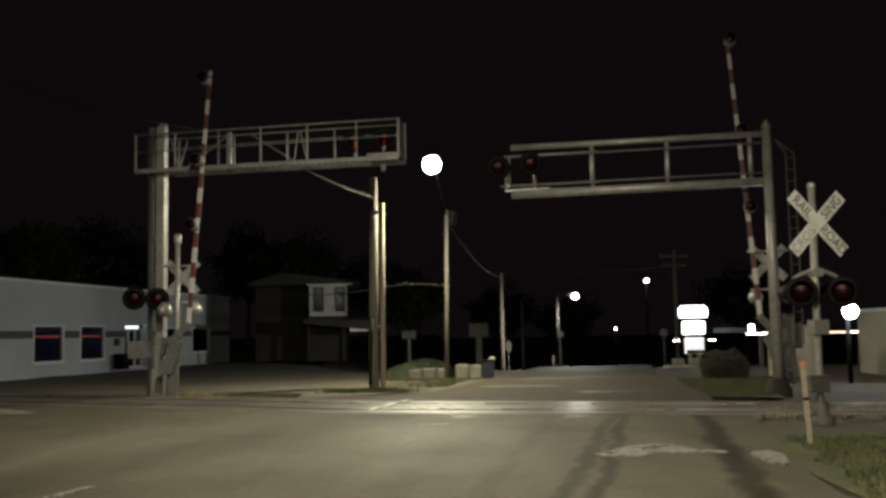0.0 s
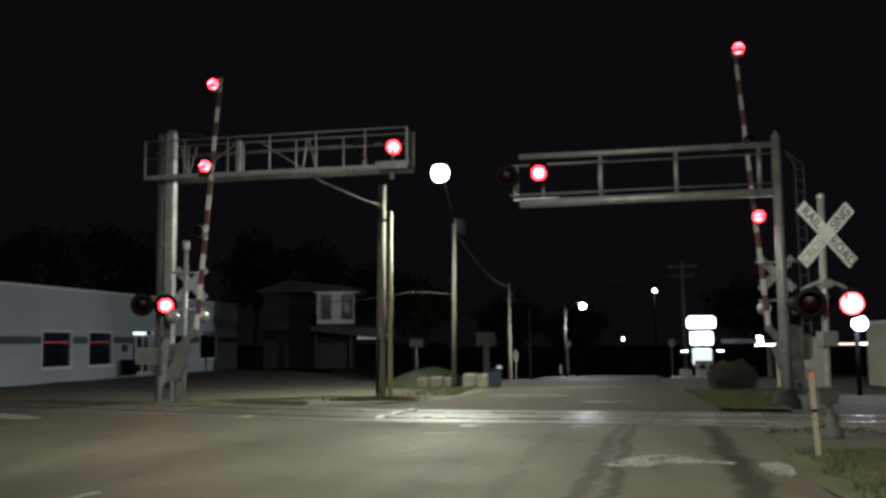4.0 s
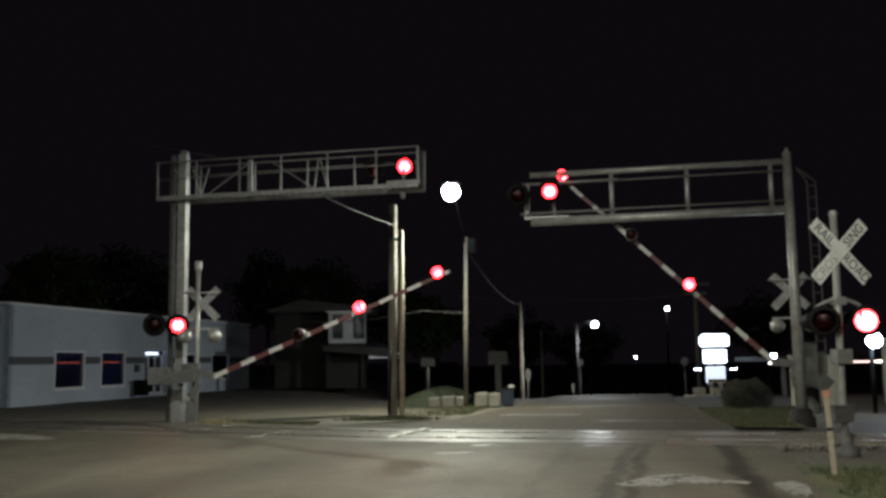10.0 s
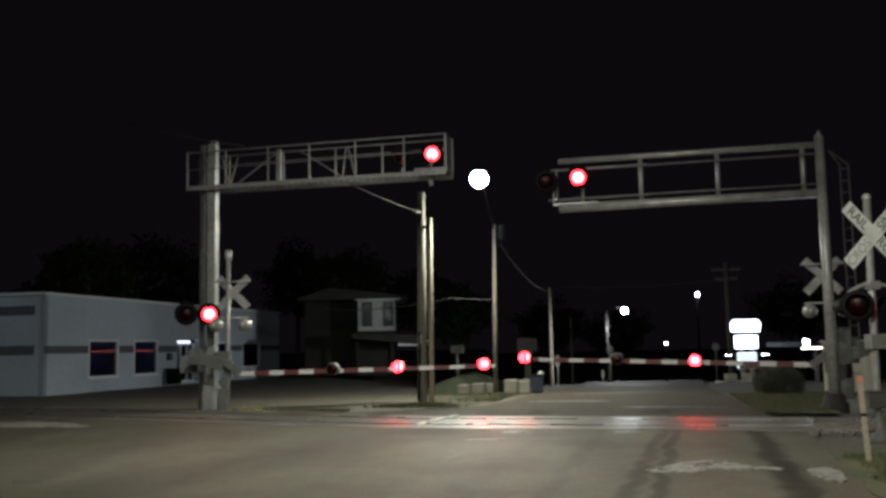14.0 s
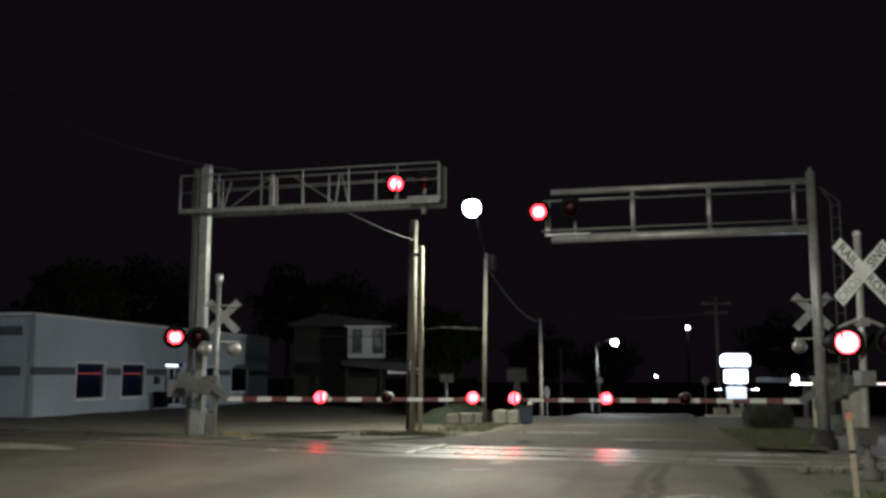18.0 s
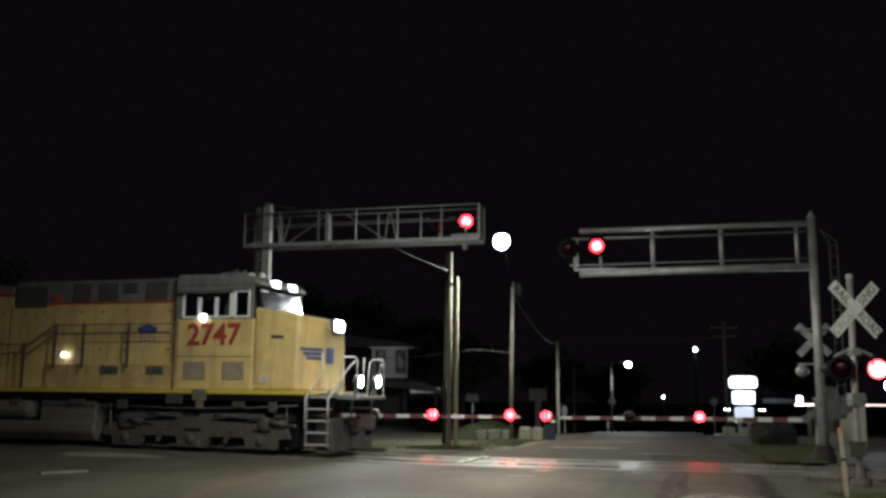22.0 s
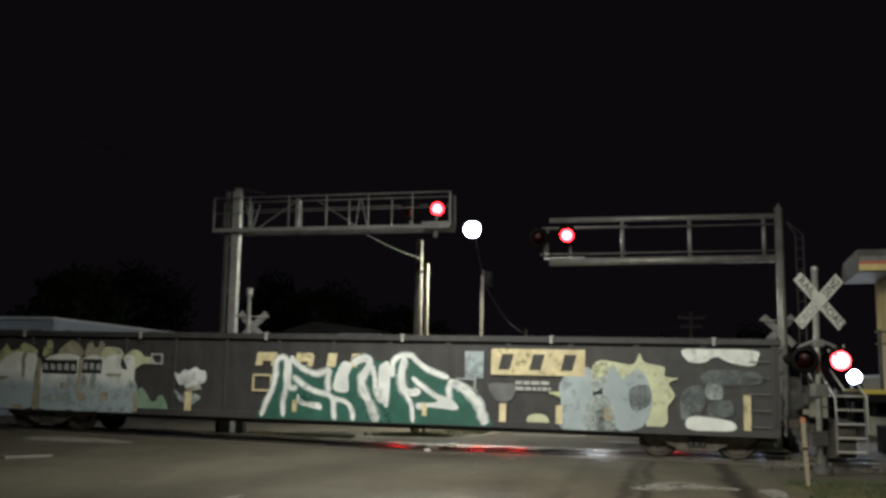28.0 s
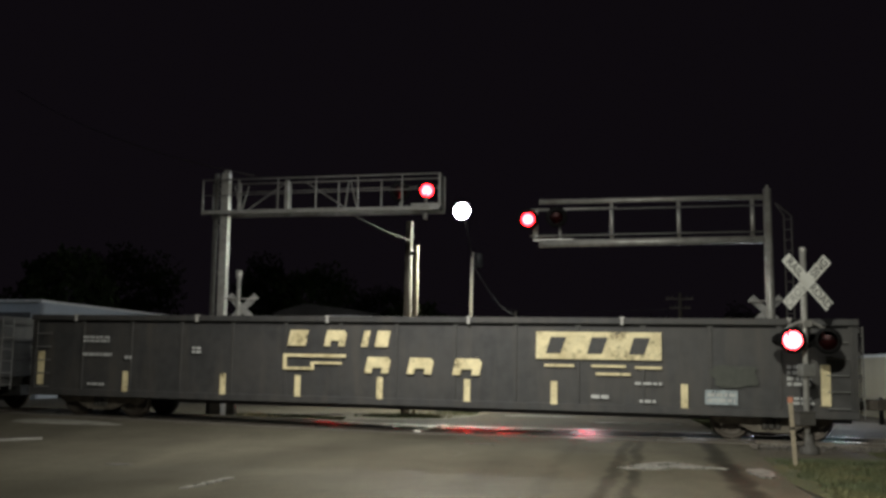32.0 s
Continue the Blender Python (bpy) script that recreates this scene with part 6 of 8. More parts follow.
for y in (-0.62, 0.62):
    bm = B()
    lathe(bm, [(0.001, 0.04), (0.06, 0.037), (0.11, 0.026), (0.14, 0.01), (0.15, 0.0)], at=(4.0, y, 1.92), axis=(1, 0, 0), seg=16)
    part("ditch_light", bm, HEAD, loco, "glowing ditch light")
    bm = B()
    lathe(bm, [(0.155, 0.03), (0.155, -0.14), (0.04, -0.2)], at=(4.0, y, 1.92), axis=(1, 0, 0), seg=14)
    box(bm, (3.9, y, 1.68), (0.1, 0.1, 0.36))
    part("ditch_light_case", bm, DARKG, loco)
lettering("2747", 0.80, shade("number_red", (0.30, 0.045, 0.04), 0.5, vary=0.15, grain=6, bump=0.02), loco, pose(0.05, -1.452, 3.1), "road_number", 0.004, 1.02, 0.022)
plate(loco, "name_bars", [(1.75, 3.05), (2.1, 3.03), (2.1, 3.09), (1.75, 3.11)], DARKG, -1.35, 0.03, "tiny unreadable bars")
for x0, x1 in ((-0.83, -0.13), (0.36, 1.03)):
    g = plate(loco, "side_grille", rect(x0, x1, 1.93, 2.41), YDUST, -1.44, 0.02, "louvred side grille")
    bm = B()
    for i in range(9):
        box(bm, ((x0 + x1) / 2, -1.468, 1.96 + i * 0.052), (x1 - x0 - 0.04, 0.02, 0.024), (30, 0, 0))
    part("slats", bm, STEPG, g)
plate(loco, "cab_seam", rect(-1.1, 1.2, 2.53, 2.55), DARKG, -1.44, 0.008, "panel seam")
plate(loco, "white_placard", rect(1.45, 1.68, 1.86, 2.06), FLAGW, -1.37, 0.04, "small white placard")
bm = B()
lathe(bm, [(0.001, -0.07), (0.055, -0.05), (0.07, 0)], at=(-4.85, -1.3, 2.6), axis=(0, 1, 0), seg=12)
part("step_light", bm, glow("lit_step_light", (1, 0.97, 0.88), 9), loco, "small glowing step light")
bm = B()
lathe(bm, [(0.001, -0.1), (0.08, -0.07), (0.1, 0)], at=(-0.28, -1.46, 3.58), axis=(0, 1, 0), seg=12)
part("cab_light", bm, glow("lit_cab_light", (1, 0.97, 0.88), 14), loco, "small glowing cab light")
SHIELDW = shade("faded_shield_white", (0.56, 0.46, 0.3), 0.5, bump=0)
SHIELDR = shade("faded_shield_red", (0.5, 0.28, 0.17), 0.5, bump=0)
# shield on the hood and wings on the nose, as plain shapes
plate(loco, "shield", [(-2.5, 3.2), (-2.52, 3.36), (-2.2, 3.44), (-1.88, 3.36), (-1.9, 3.2)], SHIELDB, -HY - 0.06, 0.012, "blue top of a shield emblem")
plate(loco, "shield", [(-2.47, 3.18), (-1.93, 3.18), (-1.95, 2.9), (-2.2, 2.74), (-2.45, 2.9)], SHIELDW, -HY - 0.06, 0.012, "white and red striped shield emblem")
for i in range(4):
    plate(loco, "shield_stripe", rect(-2.41 + i * 0.14, -2.36 + i * 0.14, 2.9, 3.16), SHIELDR, -HY - 0.072, 0.006)
for i in range(3):
    bm = B()
    box(bm, (2.745 + 0.03 * i, -1.02 + 0.04 * i, 2.75 - i * 0.12), (0.66 - i * 0.1, 0.03, 0.07), (0, 0, 52.9))
    part("wing_bar", bm, SHIELDB, loco, "blue wing emblem bar")
bm = B()
box(bm, (2.99, -0.35, 2.6), (0.03, 0.4, 0.42))
part("wing_shield", bm, SHIELDB, loco, "blue shield emblem")


# flag decal: waving stripes and a dark canton
def wavy(x):
    return 0.11 * math.sin((x + 11.6) * 3.1 + 0.6) + 0.05 * math.sin((x + 11.6) * 6.7 + 1.0)


def ribbon(x0, x1, z0, z1, mat, name, y, drop=0.0, n=26):
    bm = B()
    up, lo = [], []
    for i in range(n + 1):
        x = x0 + (x1 - x0) * i / n
        k = (x + 11.2) / 3.3
        d = wavy(x) + 0.16 * k - drop * (1 - k) ** 2
        up.append((x - 0.22 * (z1 - 3.2) * k, z1 + d))
        lo.append((x - 0.22 * (z0 - 3.2) * k, z0 + d))
    for i in range(n):
        bm.faces.new([bm.verts.new((p[0], y, p[1])) for p in (lo[i], lo[i + 1], up[i + 1], up[i])])
    bmesh.ops.remove_doubles(bm, verts=bm.verts[:], dist=0.0005)
    return part(name, bm, mat, loco, "red stripe of the flag" if mat is REDL else "white stripe of the flag" if mat is FLAGW else "dark blue canton of the flag")


for i in range(13):
    z1 = 3.88 - i * 0.108
    ribbon(-11.15 - 0.015 * i + (0.12 if i % 3 == 1 else 0), -8.08 + 0.012 * i, z1 - 0.108, z1, REDL if i % 2 == 0 else FLAGW, "flag_stripe", -HY - 0.008 - 0.0008 * i, 0.3)
ribbon(-9.25, -8.05, 3.28, 3.92, FLAGB, "flag_canton", -HY - 0.024, 0.1, 14)
star = None
for r in range(5):
    for c in range(6):
        x = -9.15 + c * 0.178 + (0.1 if r % 2 else 0)
        k = (x + 11.2) / 3.3
        m = pose(x - 0.22 * (0.18 + r * 0.13) * k, -HY - 0.028, 3.35 + r * 0.13 + wavy(x) + 0.16 * k)
        if star is None:
            bm = B()
            box(bm, (0, 0, 0), (0.1, 0.004, 0.028), (0, -28, 0))
            star = part("flag_star", bm, FLAGW, loco, "white star of the flag", m=m)
        else:
            again(star, m)

# horns, antenna dome and grilles on the roofs
bm = B()
for k, (y, ln) in enumerate(((-0.24, 0.5), (0.0, 0.62), (0.24, 0.42))):
    lathe(bm, [(0.03, 0.0), (0.035, ln * 0.6), (0.06, ln * 0.85), (0.1, ln)], at=(-0.5, y, 4.93), axis=(1, 0, 0.05), seg=12)
    box(bm, (-0.45, y, 4.85), (0.1, 0.05, 0.16))
part("horn_cluster", bm, LGREY, loco, "grey air horns on the cab roof")
for x, r in ((0.5, 0.14), (0.85, 0.1)):
    bm = B()
    lathe(bm, [(r, 4.74), (r, 4.82), (r * 0.7, 4.9), (0.001, 4.93)], at=(x, -0.35, 0), seg=14)
    part("antenna_dome", bm, FLAGW, loco, "pale antenna dome")
bm = B()
lathe(bm, [(0.34, 4.6), (0.34, 4.84), (0.3, 4.9), (0.001, 4.9)], at=(-9.6, 0, 0), seg=18)
part("exhaust_stack", bm, FRAMEG, loco, "dark exhaust stack")
hinge = None
for i in range(10):
    for z in (2.2, 3.0, 3.8):
        x = -16.9 + (i + 1) * 0.97 - 0.06
        if x > -12.2 or z < 3.3:
            if hinge is None:
                bm = B()
                box(bm, (0, -HY - 0.012, 0), (0.035, 0.03, 0.11))
                hinge = part("hinge", bm, SEAM, loco, "small hood door hinge", m=pose(x, 0, z))
            else:
                again(hinge, pose(x, 0, z))
latch = None
for x in (-6.4, -5.7, -4.4, -3.7, -2.9, -1.5):
    for z in (2.75, 3.82):
        if latch is None:
            bm = B()
            box(bm, (0, -HY - 0.075, 0), (0.09, 0.03, 0.05))
            latch = part("latch", bm, SEAM, loco, "small hood latch", m=pose(x, 0, z))
        else:
            again(latch, pose(x, 0, z))
for x in (-5.35, -3.95, -1.3):
    plate(loco, "hood_seam", rect(x - 0.008, x + 0.008, 2.4, 4.0), SEAM, -HY - 0.06, 0.006, "hood door seam")
plate(loco, "cab_door_seam", rect(-1.08, -1.06, 1.75, 3.5), DARKG, -1.44, 0.008, "cab panel seam")
plate(loco, "nose_door_seam", rect(1.28, 1.30, 1.75, 3.6), SEAM, -1.372, 0.02, "nose panel seam")
# sill fittings under the walkway edge
for x, w_, h_ in ((-16.2, 0.7, 0.22), (-13.1, 0.25, 0.3), (-9.7, 0.4, 0.16), (-6.3, 0.3, 0.2), (-4.2, 0.5, 0.14), (-2.7, 0.3, 0.24), (0.9, 0.34, 0.16), (1.9, 0.22, 0.26)):
    bm = B()
    box(bm, (x, -1.44, 1.36 - h_ / 2), (w_, 0.1, h_))
    part("sill_box", bm, FRAMEG, loco, "dusty box under the sill", bevel=0.012)
bm = B()
tube(bm, [(-17.8, -1.4, 1.26), (-14.0, -1.4, 1.2), (-12.2, -1.4, 1.3)], 0.025, 6)
part("air_line", bm, DARKG, loco, "dark air line along the sill")
bm = B()
tube(bm, [(-3.4, -1.4, 1.22), (-1.0, -1.4, 1.16), (1.2, -1.4, 1.2), (2.6, -1.4, 1.28)], 0.025, 6)
part("air_line", bm, DARKG, loco, "dark air line along the sill")

# handrails
pts = [(-18.0, 2.93), (-6.0, 2.93), (-5.1, 3.47), (-1.05, 3.47)]
for dz in (-0.04, -0.3):
    bm = B()
    tube(bm, [(x, -1.46, z + dz) for x, z in pts], 0.02)
    part("handrail", bm, DARKG, loco, "dark grey handrail")
hp = None
for x in (-17.9, -16.4, -14.9, -13.9, -12.4, -10.95, -9.35, -7.68, -6.12):
    if hp is None:
        bm = B()
        box(bm, (0, -1.46, 2.29), (0.085, 0.03, 1.3))
        hp = part("rail_stanchion", bm, DARKG, loco, m=pose(x, 0, 0))
    else:
        again(hp, pose(x, 0, 0))
hp = None
for x in (-5.05, -4.1, -2.62):
    if hp is None:
        bm = B()
        box(bm, (0, -1.46, 2.85), (0.07, 0.03, 1.25))
        hp = part("rail_stanchion", bm, DARKG, loco, m=pose(x, 0, 0))
    else:
        again(hp, pose(x, 0, 0))
# steps at both ends
for x, sgn in ((3.18, 1), (-18.55, -1)):
    for y in (-1.46, 1.46):
        for xx in (x - 0.3, x + 0.3):
            bm = B()
            box(bm, (xx, y, 0.95), (0.04, 0.06, 1.42))
            part("step_side", bm, LGREY, loco, "grey stepwell side")
    for y in (-1.36, 1.36):
        for k in range(5):
            bm = B()
            box(bm, (x, y, 0.3 + k * 0.3), (0.58, 0.3, 0.035))
            part("step", bm, STEPG, loco, "pale step edge")
    for y in (-1.5, 1.5):
        for x_, top in ((x - sgn * 0.34, 2.62), (x + sgn * 0.3, 2.5)):
            bm = B()
            tube(bm, [(x_, y, 0.72), (x_ + sgn * 0.02, y, 1.5), (x_ + sgn * 0.4, y * 0.93, 2.1), (x_ + sgn * 0.42, y * 0.93, 2.2), (x_ + sgn * 0.42, y * 0.93, top)] if x_ * sgn < x * sgn else
                 [(x_, y, 0.95), (x_ + sgn * 0.01, y, 1.45), (x_ + sgn * 0.36, y * 0.78, 2.2), (x_ + sgn * 0.44, y * 0.7, 2.34), (x_ + sgn * 0.5, y * 0.64, 2.42)], 0.024)
            part("step_handrail", bm, RAILW, loco, "white bent step handrail")
    bm = B()
    box(bm, (x + sgn * 0.0, 0, 1.55), (0.72, 2.0, 0.12))
    part("end_platform", bm, LGREY, loco, bevel=0.01)
    bm = B()
    prism(bm, [(x - sgn * 0.1, 0.18), (x + sgn * 0.42, 0.14), (x + sgn * 0.34, 0.95), (x - sgn * 0.1, 0.95)], -1.3, 1.3)
    part("pilot", bm, FRAMEG, loco, "dusty pilot plate", bevel=0.02)
    bm = B()
    box(bm, (x + sgn * 0.55, 0, 0.86), (0.6, 0.26, 0.26))
    box(bm, (x + sgn * 0.85, 0, 0.86), (0.24, 0.34, 0.36))
    part("coupler", bm, WHEEL, loco, "rusty coupler", bevel=0.02)
    for y in (-0.7, -0.5, 0.5, 0.7):
        bm = B()
        rod(bm, (x + sgn * 0.42, y, 0.95), (x + sgn * 0.6, y * 0.9, 0.5), 0.025, seg=6)
        rod(bm, (x + sgn * 0.6, y * 0.9, 0.5), (x + sgn * 0.72, y * 0.8, 0.62), 0.025, seg=6)
        part("hose", bm, BLACK, loco, "hanging air hose")
# walkway ahead of the nose that carries the ditch lights
bm = B()
box(bm, (3.8, 0, 1.5), (0.56, 2.1, 0.1))
part("front_walkway", bm, LGREY, loco, "grey front walkway", bevel=0.015)
for y in (-0.95, 0.95):
    bm = B()
    tube(bm, [(3.55, y, 1.5), (3.62, y, 2.45), (3.7, y, 2.55), (3.98, y, 2.55), (4.04, y, 2.45), (4.04, y, 1.5)], 0.022)
    part("front_handrail", bm, RAILW, loco, "white bent front handrail")
# tank, air reservoirs
bm = B()
side = [(-1.42, 0.74), (-1.42, 0.46), (-1.2, 0.2), (1.2, 0.2), (1.42, 0.46), (1.42, 0.74)]
ends = [[bm.verts.new((x, y, z)) for y, z in side] for x in (-12.0, -3.6)]
bm.faces.new(ends[0]), bm.faces.new(ends[1][::-1])
for i in range(6):
    bm.faces.new((ends[0][i], ends[1][i], ends[1][(i + 1) % 6], ends[0][(i + 1) % 6]))
box(bm, (-11.45, 0, 1.0), (1.1, 2.7, 0.66))
box(bm, (-4.55, 0, 1.0), (1.9, 2.7, 0.62))
box(bm, (-8.0, 0, 1.0), (7, 1.6, 0.6))
part("fuel_tank", bm, TANKG, loco, "dusty grey fuel tank", bevel=0.05)
for x0, x1 in ((-10.85, -8.6), (-8.05, -5.75)):
    bm = B()
    lathe(bm, [(0.001, 0), (0.2, 0.03), (0.28, 0.1), (0.29, 0.2), (0.29, x1 - x0 - 0.2), (0.28, x1 - x0 - 0.1), (0.2, x1 - x0 - 0.03), (0.001, x1 - x0)], at=(x0, -1.2, 1.06), axis=(1, 0, 0), seg=20)
    tk = part("air_reservoir", bm, TANKG, loco, "dusty cylindrical air tank")
    for f in (0.2, 0.8):
        bm = B()
        lathe(bm, [(0.296, -0.03), (0.296, 0.03)], at=(x0 + (x1 - x0) * f, -1.2, 1.06), axis=(1, 0, 0), seg=20)
        part("strap", bm, DARKG, tk)
bm = B()
box(bm, (-8.33, -1.25, 1.05), (0.36, 0.3, 0.4))
box(bm, (-8.33, -1.3, 0.8), (0.2, 0.2, 0.2))
rod(bm, (-12, -1.3, 1.34), (-3.4, -1.3, 1.34), 0.03, seg=6)
rod(bm, (-5.4, -1.42, 1.25), (-3.0, -1.42, 1.2), 0.02, seg=6)
part("piping", bm, DARKG, loco, "dark pipes and valve", bevel=0.0)


def truck_frame(parent, x0, xs, r, half=1.28):
    """A three-axle truck: deep cast side frames with open bays between the pedestals, brake gear, and the wheel sets."""
    for y in (-half, half):
        sy = -1 if y < 0 else 1
        bm = B()
        L, Rr = x0 + xs[0] - 0.82, x0 + xs[-1] + 0.82
        top = [(L, 0.42), (L + 0.08, 0.66), (L + 0.3, 0.76), (x0 + xs[0] + 0.5, 0.80), (x0 - 0.55, 0.84), (x0 - 0.3, 0.93), (x0 + 0.3, 0.93), (x0 + 0.55, 0.84), (x0 + xs[-1] - 0.5, 0.80), (Rr - 0.3, 0.76), (Rr - 0.08, 0.66), (Rr, 0.42)]
        bot = []
        for q in xs:
            c = x0 + q
            bot += [(c - 0.62, 0.43), (c - 0.5, 0.40), (c - 0.44, 0.14), (c + 0.44, 0.14), (c + 0.5, 0.40), (c + 0.62, 0.43)]
        prism(bm, bot[1:-1] + top[::-1], y - 0.07, y + 0.07)
        frame_ = part("side_frame", bm, TRUCKO, parent, "dusty cast truck frame")
        for q in xs:
            bm = B()
            box(bm, (x0 + q, y + sy * 0.09, 0.34), (0.5, 0.1, 0.36), None, 0.86)
            lathe(bm, [(0.13, 0), (0.13, 0.05), (0.09, 0.08), (0.001, 0.09)], at=(x0 + q, y + sy * 0.13, 0.36), axis=(0, sy, 0), seg=14)
            part("axle_box", bm, TRUCKO, frame_, "dusty axle box", bevel=0.0)
            bm = B()
            box(bm, (x0 + q, y + sy * 0.073, 0.60), (0.5, 0.02, 0.06))
            part("slot", bm, BLACK, frame_, "dark slot in the casting")
        for q in (xs[0] - 0.1, xs[-1] + 0.1):
            bm = B()
            lathe(bm, [(0.2, 0.0), (0.2, 0.05), (0.15, 0.07), (0.001, 0.07)], at=(x0 + q, y + sy * 0.07, 0.78), axis=(0, sy, 0), seg=16)
            part("spring_pocket", bm, FRAMEG, frame_, "dark round spring pocket")
            bm = B()
            rod(bm, (x0 + q + 0.18, y + sy * 0.12, 0.84), (x0 + q + 0.62, y + sy * 0.12, 0.80), 0.085, 0.075, seg=12)
            rod(bm, (x0 + q + 0.6, y + sy * 0.12, 0.80), (x0 + q + 0.95, y + sy * 0.12, 0.74), 0.03, seg=8)
            part("brake_cylinder", bm, TRUCKO, frame_, "dusty brake cylinder and rod")
        for a_, b_ in zip(xs, xs[1:]):
            c = x0 + (a_ + b_) / 2
            bm = B()
            tube(bm, [(c - 0.62, y + sy * 0.05, 0.2), (c - 0.2, y + sy * 0.07, 0.15), (c + 0.25, y + sy * 0.07, 0.15), (c + 0.62, y + sy * 0.05, 0.2)], 0.03, 6)
            part("brake_rod", bm, FRAMEG, frame_, "low brake rod")
            bm = B()
            box(bm, (c + 0.05, y + sy * 0.1, 0.46), (0.12, 0.06, 0.42), (0, 24, 0))
            part("brake_hanger", bm, TRUCKO, frame_, "slanted brake hanger", bevel=0.01)
            bm = B()
            rod(bm, (c - 0.38, y + sy * 0.06, 1.0), (c + 0.3, y + sy * 0.06, 0.98), 0.05, seg=10)
            box(bm, (c + 0.42, y + sy * 0.06, 1.0), (0.3, 0.14, 0.12))
            part("equaliser", bm, TRUCKO, frame_, "dusty pipe and bracket over the frame")
    bm = B()
    box(bm, (x0, 0, 0.95), (xs[-1] - xs[0] + 1.2, 2.2, 0.2))
    part("bolster", bm, DARKG, parent)
    for q in xs:
        wheel_set(parent, x0 + q, r)
        bm = B()
        box(bm, (x0 + q + 0.5, 0, 0.6), (0.75, 1.15, 0.7))
        part("traction_motor", bm, BLACK, parent, "dark traction motor", bevel=0.04)
    for q in [(a + b) / 2 for a, b in zip(xs, xs[1:])] + [xs[0] - 0.62, xs[-1] + 0.62]:
        bm = B()
        box(bm, (x0 + q, 0, 0.5), (0.5, 2.3, 0.62))
        rod(bm, (x0 + q, -1.2, 0.3), (x0 + q, 1.2, 0.3), 0.07, seg=8)
        part("brake_rigging", bm, BLACK, parent, "dark brake gear", bevel=0.0)


truck_frame(loco, -0.5, (-2.05, 0.0, 2.05), 0.53)
truck_frame(loco, -14.75, (-2.05, 0.0, 2.05), 0.53)
for x in (-3.2, 2.2, -12.1, -17.5):
    bm = B()
    rod(bm, (x, -1.25, 1.3), (x + 0.1, -1.35, 0.55), 0.03, seg=6)
    part("sand_pipe", bm, DARKG, loco)
for x in (-1.05, -16.0):
    bm = B()
    box(bm, (x, -1.47, 1.42), (0.5, 0.1, 0.3))
    part("bracket_box", bm, FRAMEG, loco, bevel=0.02)


BARW = shade("stencil_white", (0.42, 0.42, 0.40), 0.6, vary=0.2, grain=8, stain=3)
worn(BARW, 16.0, 0.5, 0.75)


# gondola cars
def gondola(x1, length, label, ribs=14):
    """An open gondola car from x1 backwards: side plates with ribs, top chord, ends, floor, trucks, ladders, load."""
    g = thing("gondola_car", label, "rail car", group="gondola cars")
    x0 = x1 - length
    for y in (-1.46, 1.46):
        bm = B()
        box(bm, ((x0 + x1) / 2, y * 0.985, 1.62), (length, 0.03, 2.05))
        part("side_plate", bm, GONDOLA, g, "dark side sheet")
        bm = B()
        box(bm, ((x0 + x1) / 2, y, 2.68), (length + 0.06, 0.14, 0.15))
        part("top_chord", bm, GONDOLA, g, "dark top chord", bevel=0.015)
        bm = B()
        box(bm, ((x0 + x1) / 2, y * 0.99, 0.66), (length, 0.12, 0.18))
        part("side_sill", bm, GONDOLA, g, "dark side sill", bevel=0.012)
        if y < 0:
            rib = None
            for i in range(ribs + 1):
                x = x0 + 0.12 + (length - 0.24) * i / ribs
                if rib is None:
                    bm = B()
                    box(bm, (0, y - 0.006, 1.66), (0.07, 0.035, 1.92))
                    rib = part("rib", bm, GONDOLA, g, m=pose(x, 0, 0), bevel=0.006)
                else:
                    again(rib, pose(x, 0, 0))
            # flat black strips stand in for the chord's shadow between the ribs
            slot = None
            for i in range(ribs):
                x = x0 + 0.12 + (length - 0.24) * (i + 0.5) / ribs
                if slot is None:
                    bm = B()
                    box(bm, (0, y - 0.004, 2.572), (length / ribs - 0.16, 0.012, 0.045))
                    slot = part("chord_slot", bm, BLACK, g, "black strip for the shadow under the top chord", m=pose(x, 0, 0))
                else:
                    again(slot, pose(x, 0, 0))
    tab = None
    for i in range(6):
        x = x0 + 1.4 + (length - 2.8) * i / 5
        if tab is None:
            bm = B()
            box(bm, (0, -1.545, 2.66), (0.07, 0.03, 0.16))
            box(bm, (0, -1.50, 2.755), (0.12, 0.10, 0.03))
            tab = part("chord_tab", bm, STEPG, g, "pale tie-down tab on the top chord", m=pose(x, 0, 0))
        else:
            again(tab, pose(x, 0, 0))
    for x, sg_ in ((x0, -1), (x1, 1)):
        bm = B()
        box(bm, (x - sg_ * 0.04, 0, 1.68), (0.06, 2.86, 2.0))
        for z in (1.0, 1.5, 2.0, 2.5):
            box(bm, (x + sg_ * 0.03, 0, z), (0.1, 2.7, 0.1))
        part("end_wall", bm, GONDOLA, g, "dark ribbed end wall", bevel=0.01)
        bm = B()
        for y in (-1.3, -0.85):
            rod(bm, (x + sg_ * 0.12, y, 0.6), (x + sg_ * 0.12, y, 2.6), 0.016, seg=6)
        for k in range(6):
            rod(bm, (x + sg_ * 0.12, -1.3, 0.75 + k * 0.33), (x + sg_ * 0.12, -0.85, 0.75 + k * 0.33), 0.014, seg=6)
        part("end_ladder", bm, STEEL2, g, "pale end ladder")
        for k in range(5):
            bm = B()
            rod(bm, (x - sg_ * 0.2, -1.53, 0.8 + k * 0.36), (x - sg_ * 0.65, -1.53, 0.8 + k * 0.36), 0.014, seg=6)
            part("grab_iron", bm, STEEL2, g, "side grab iron")
        bm = B()
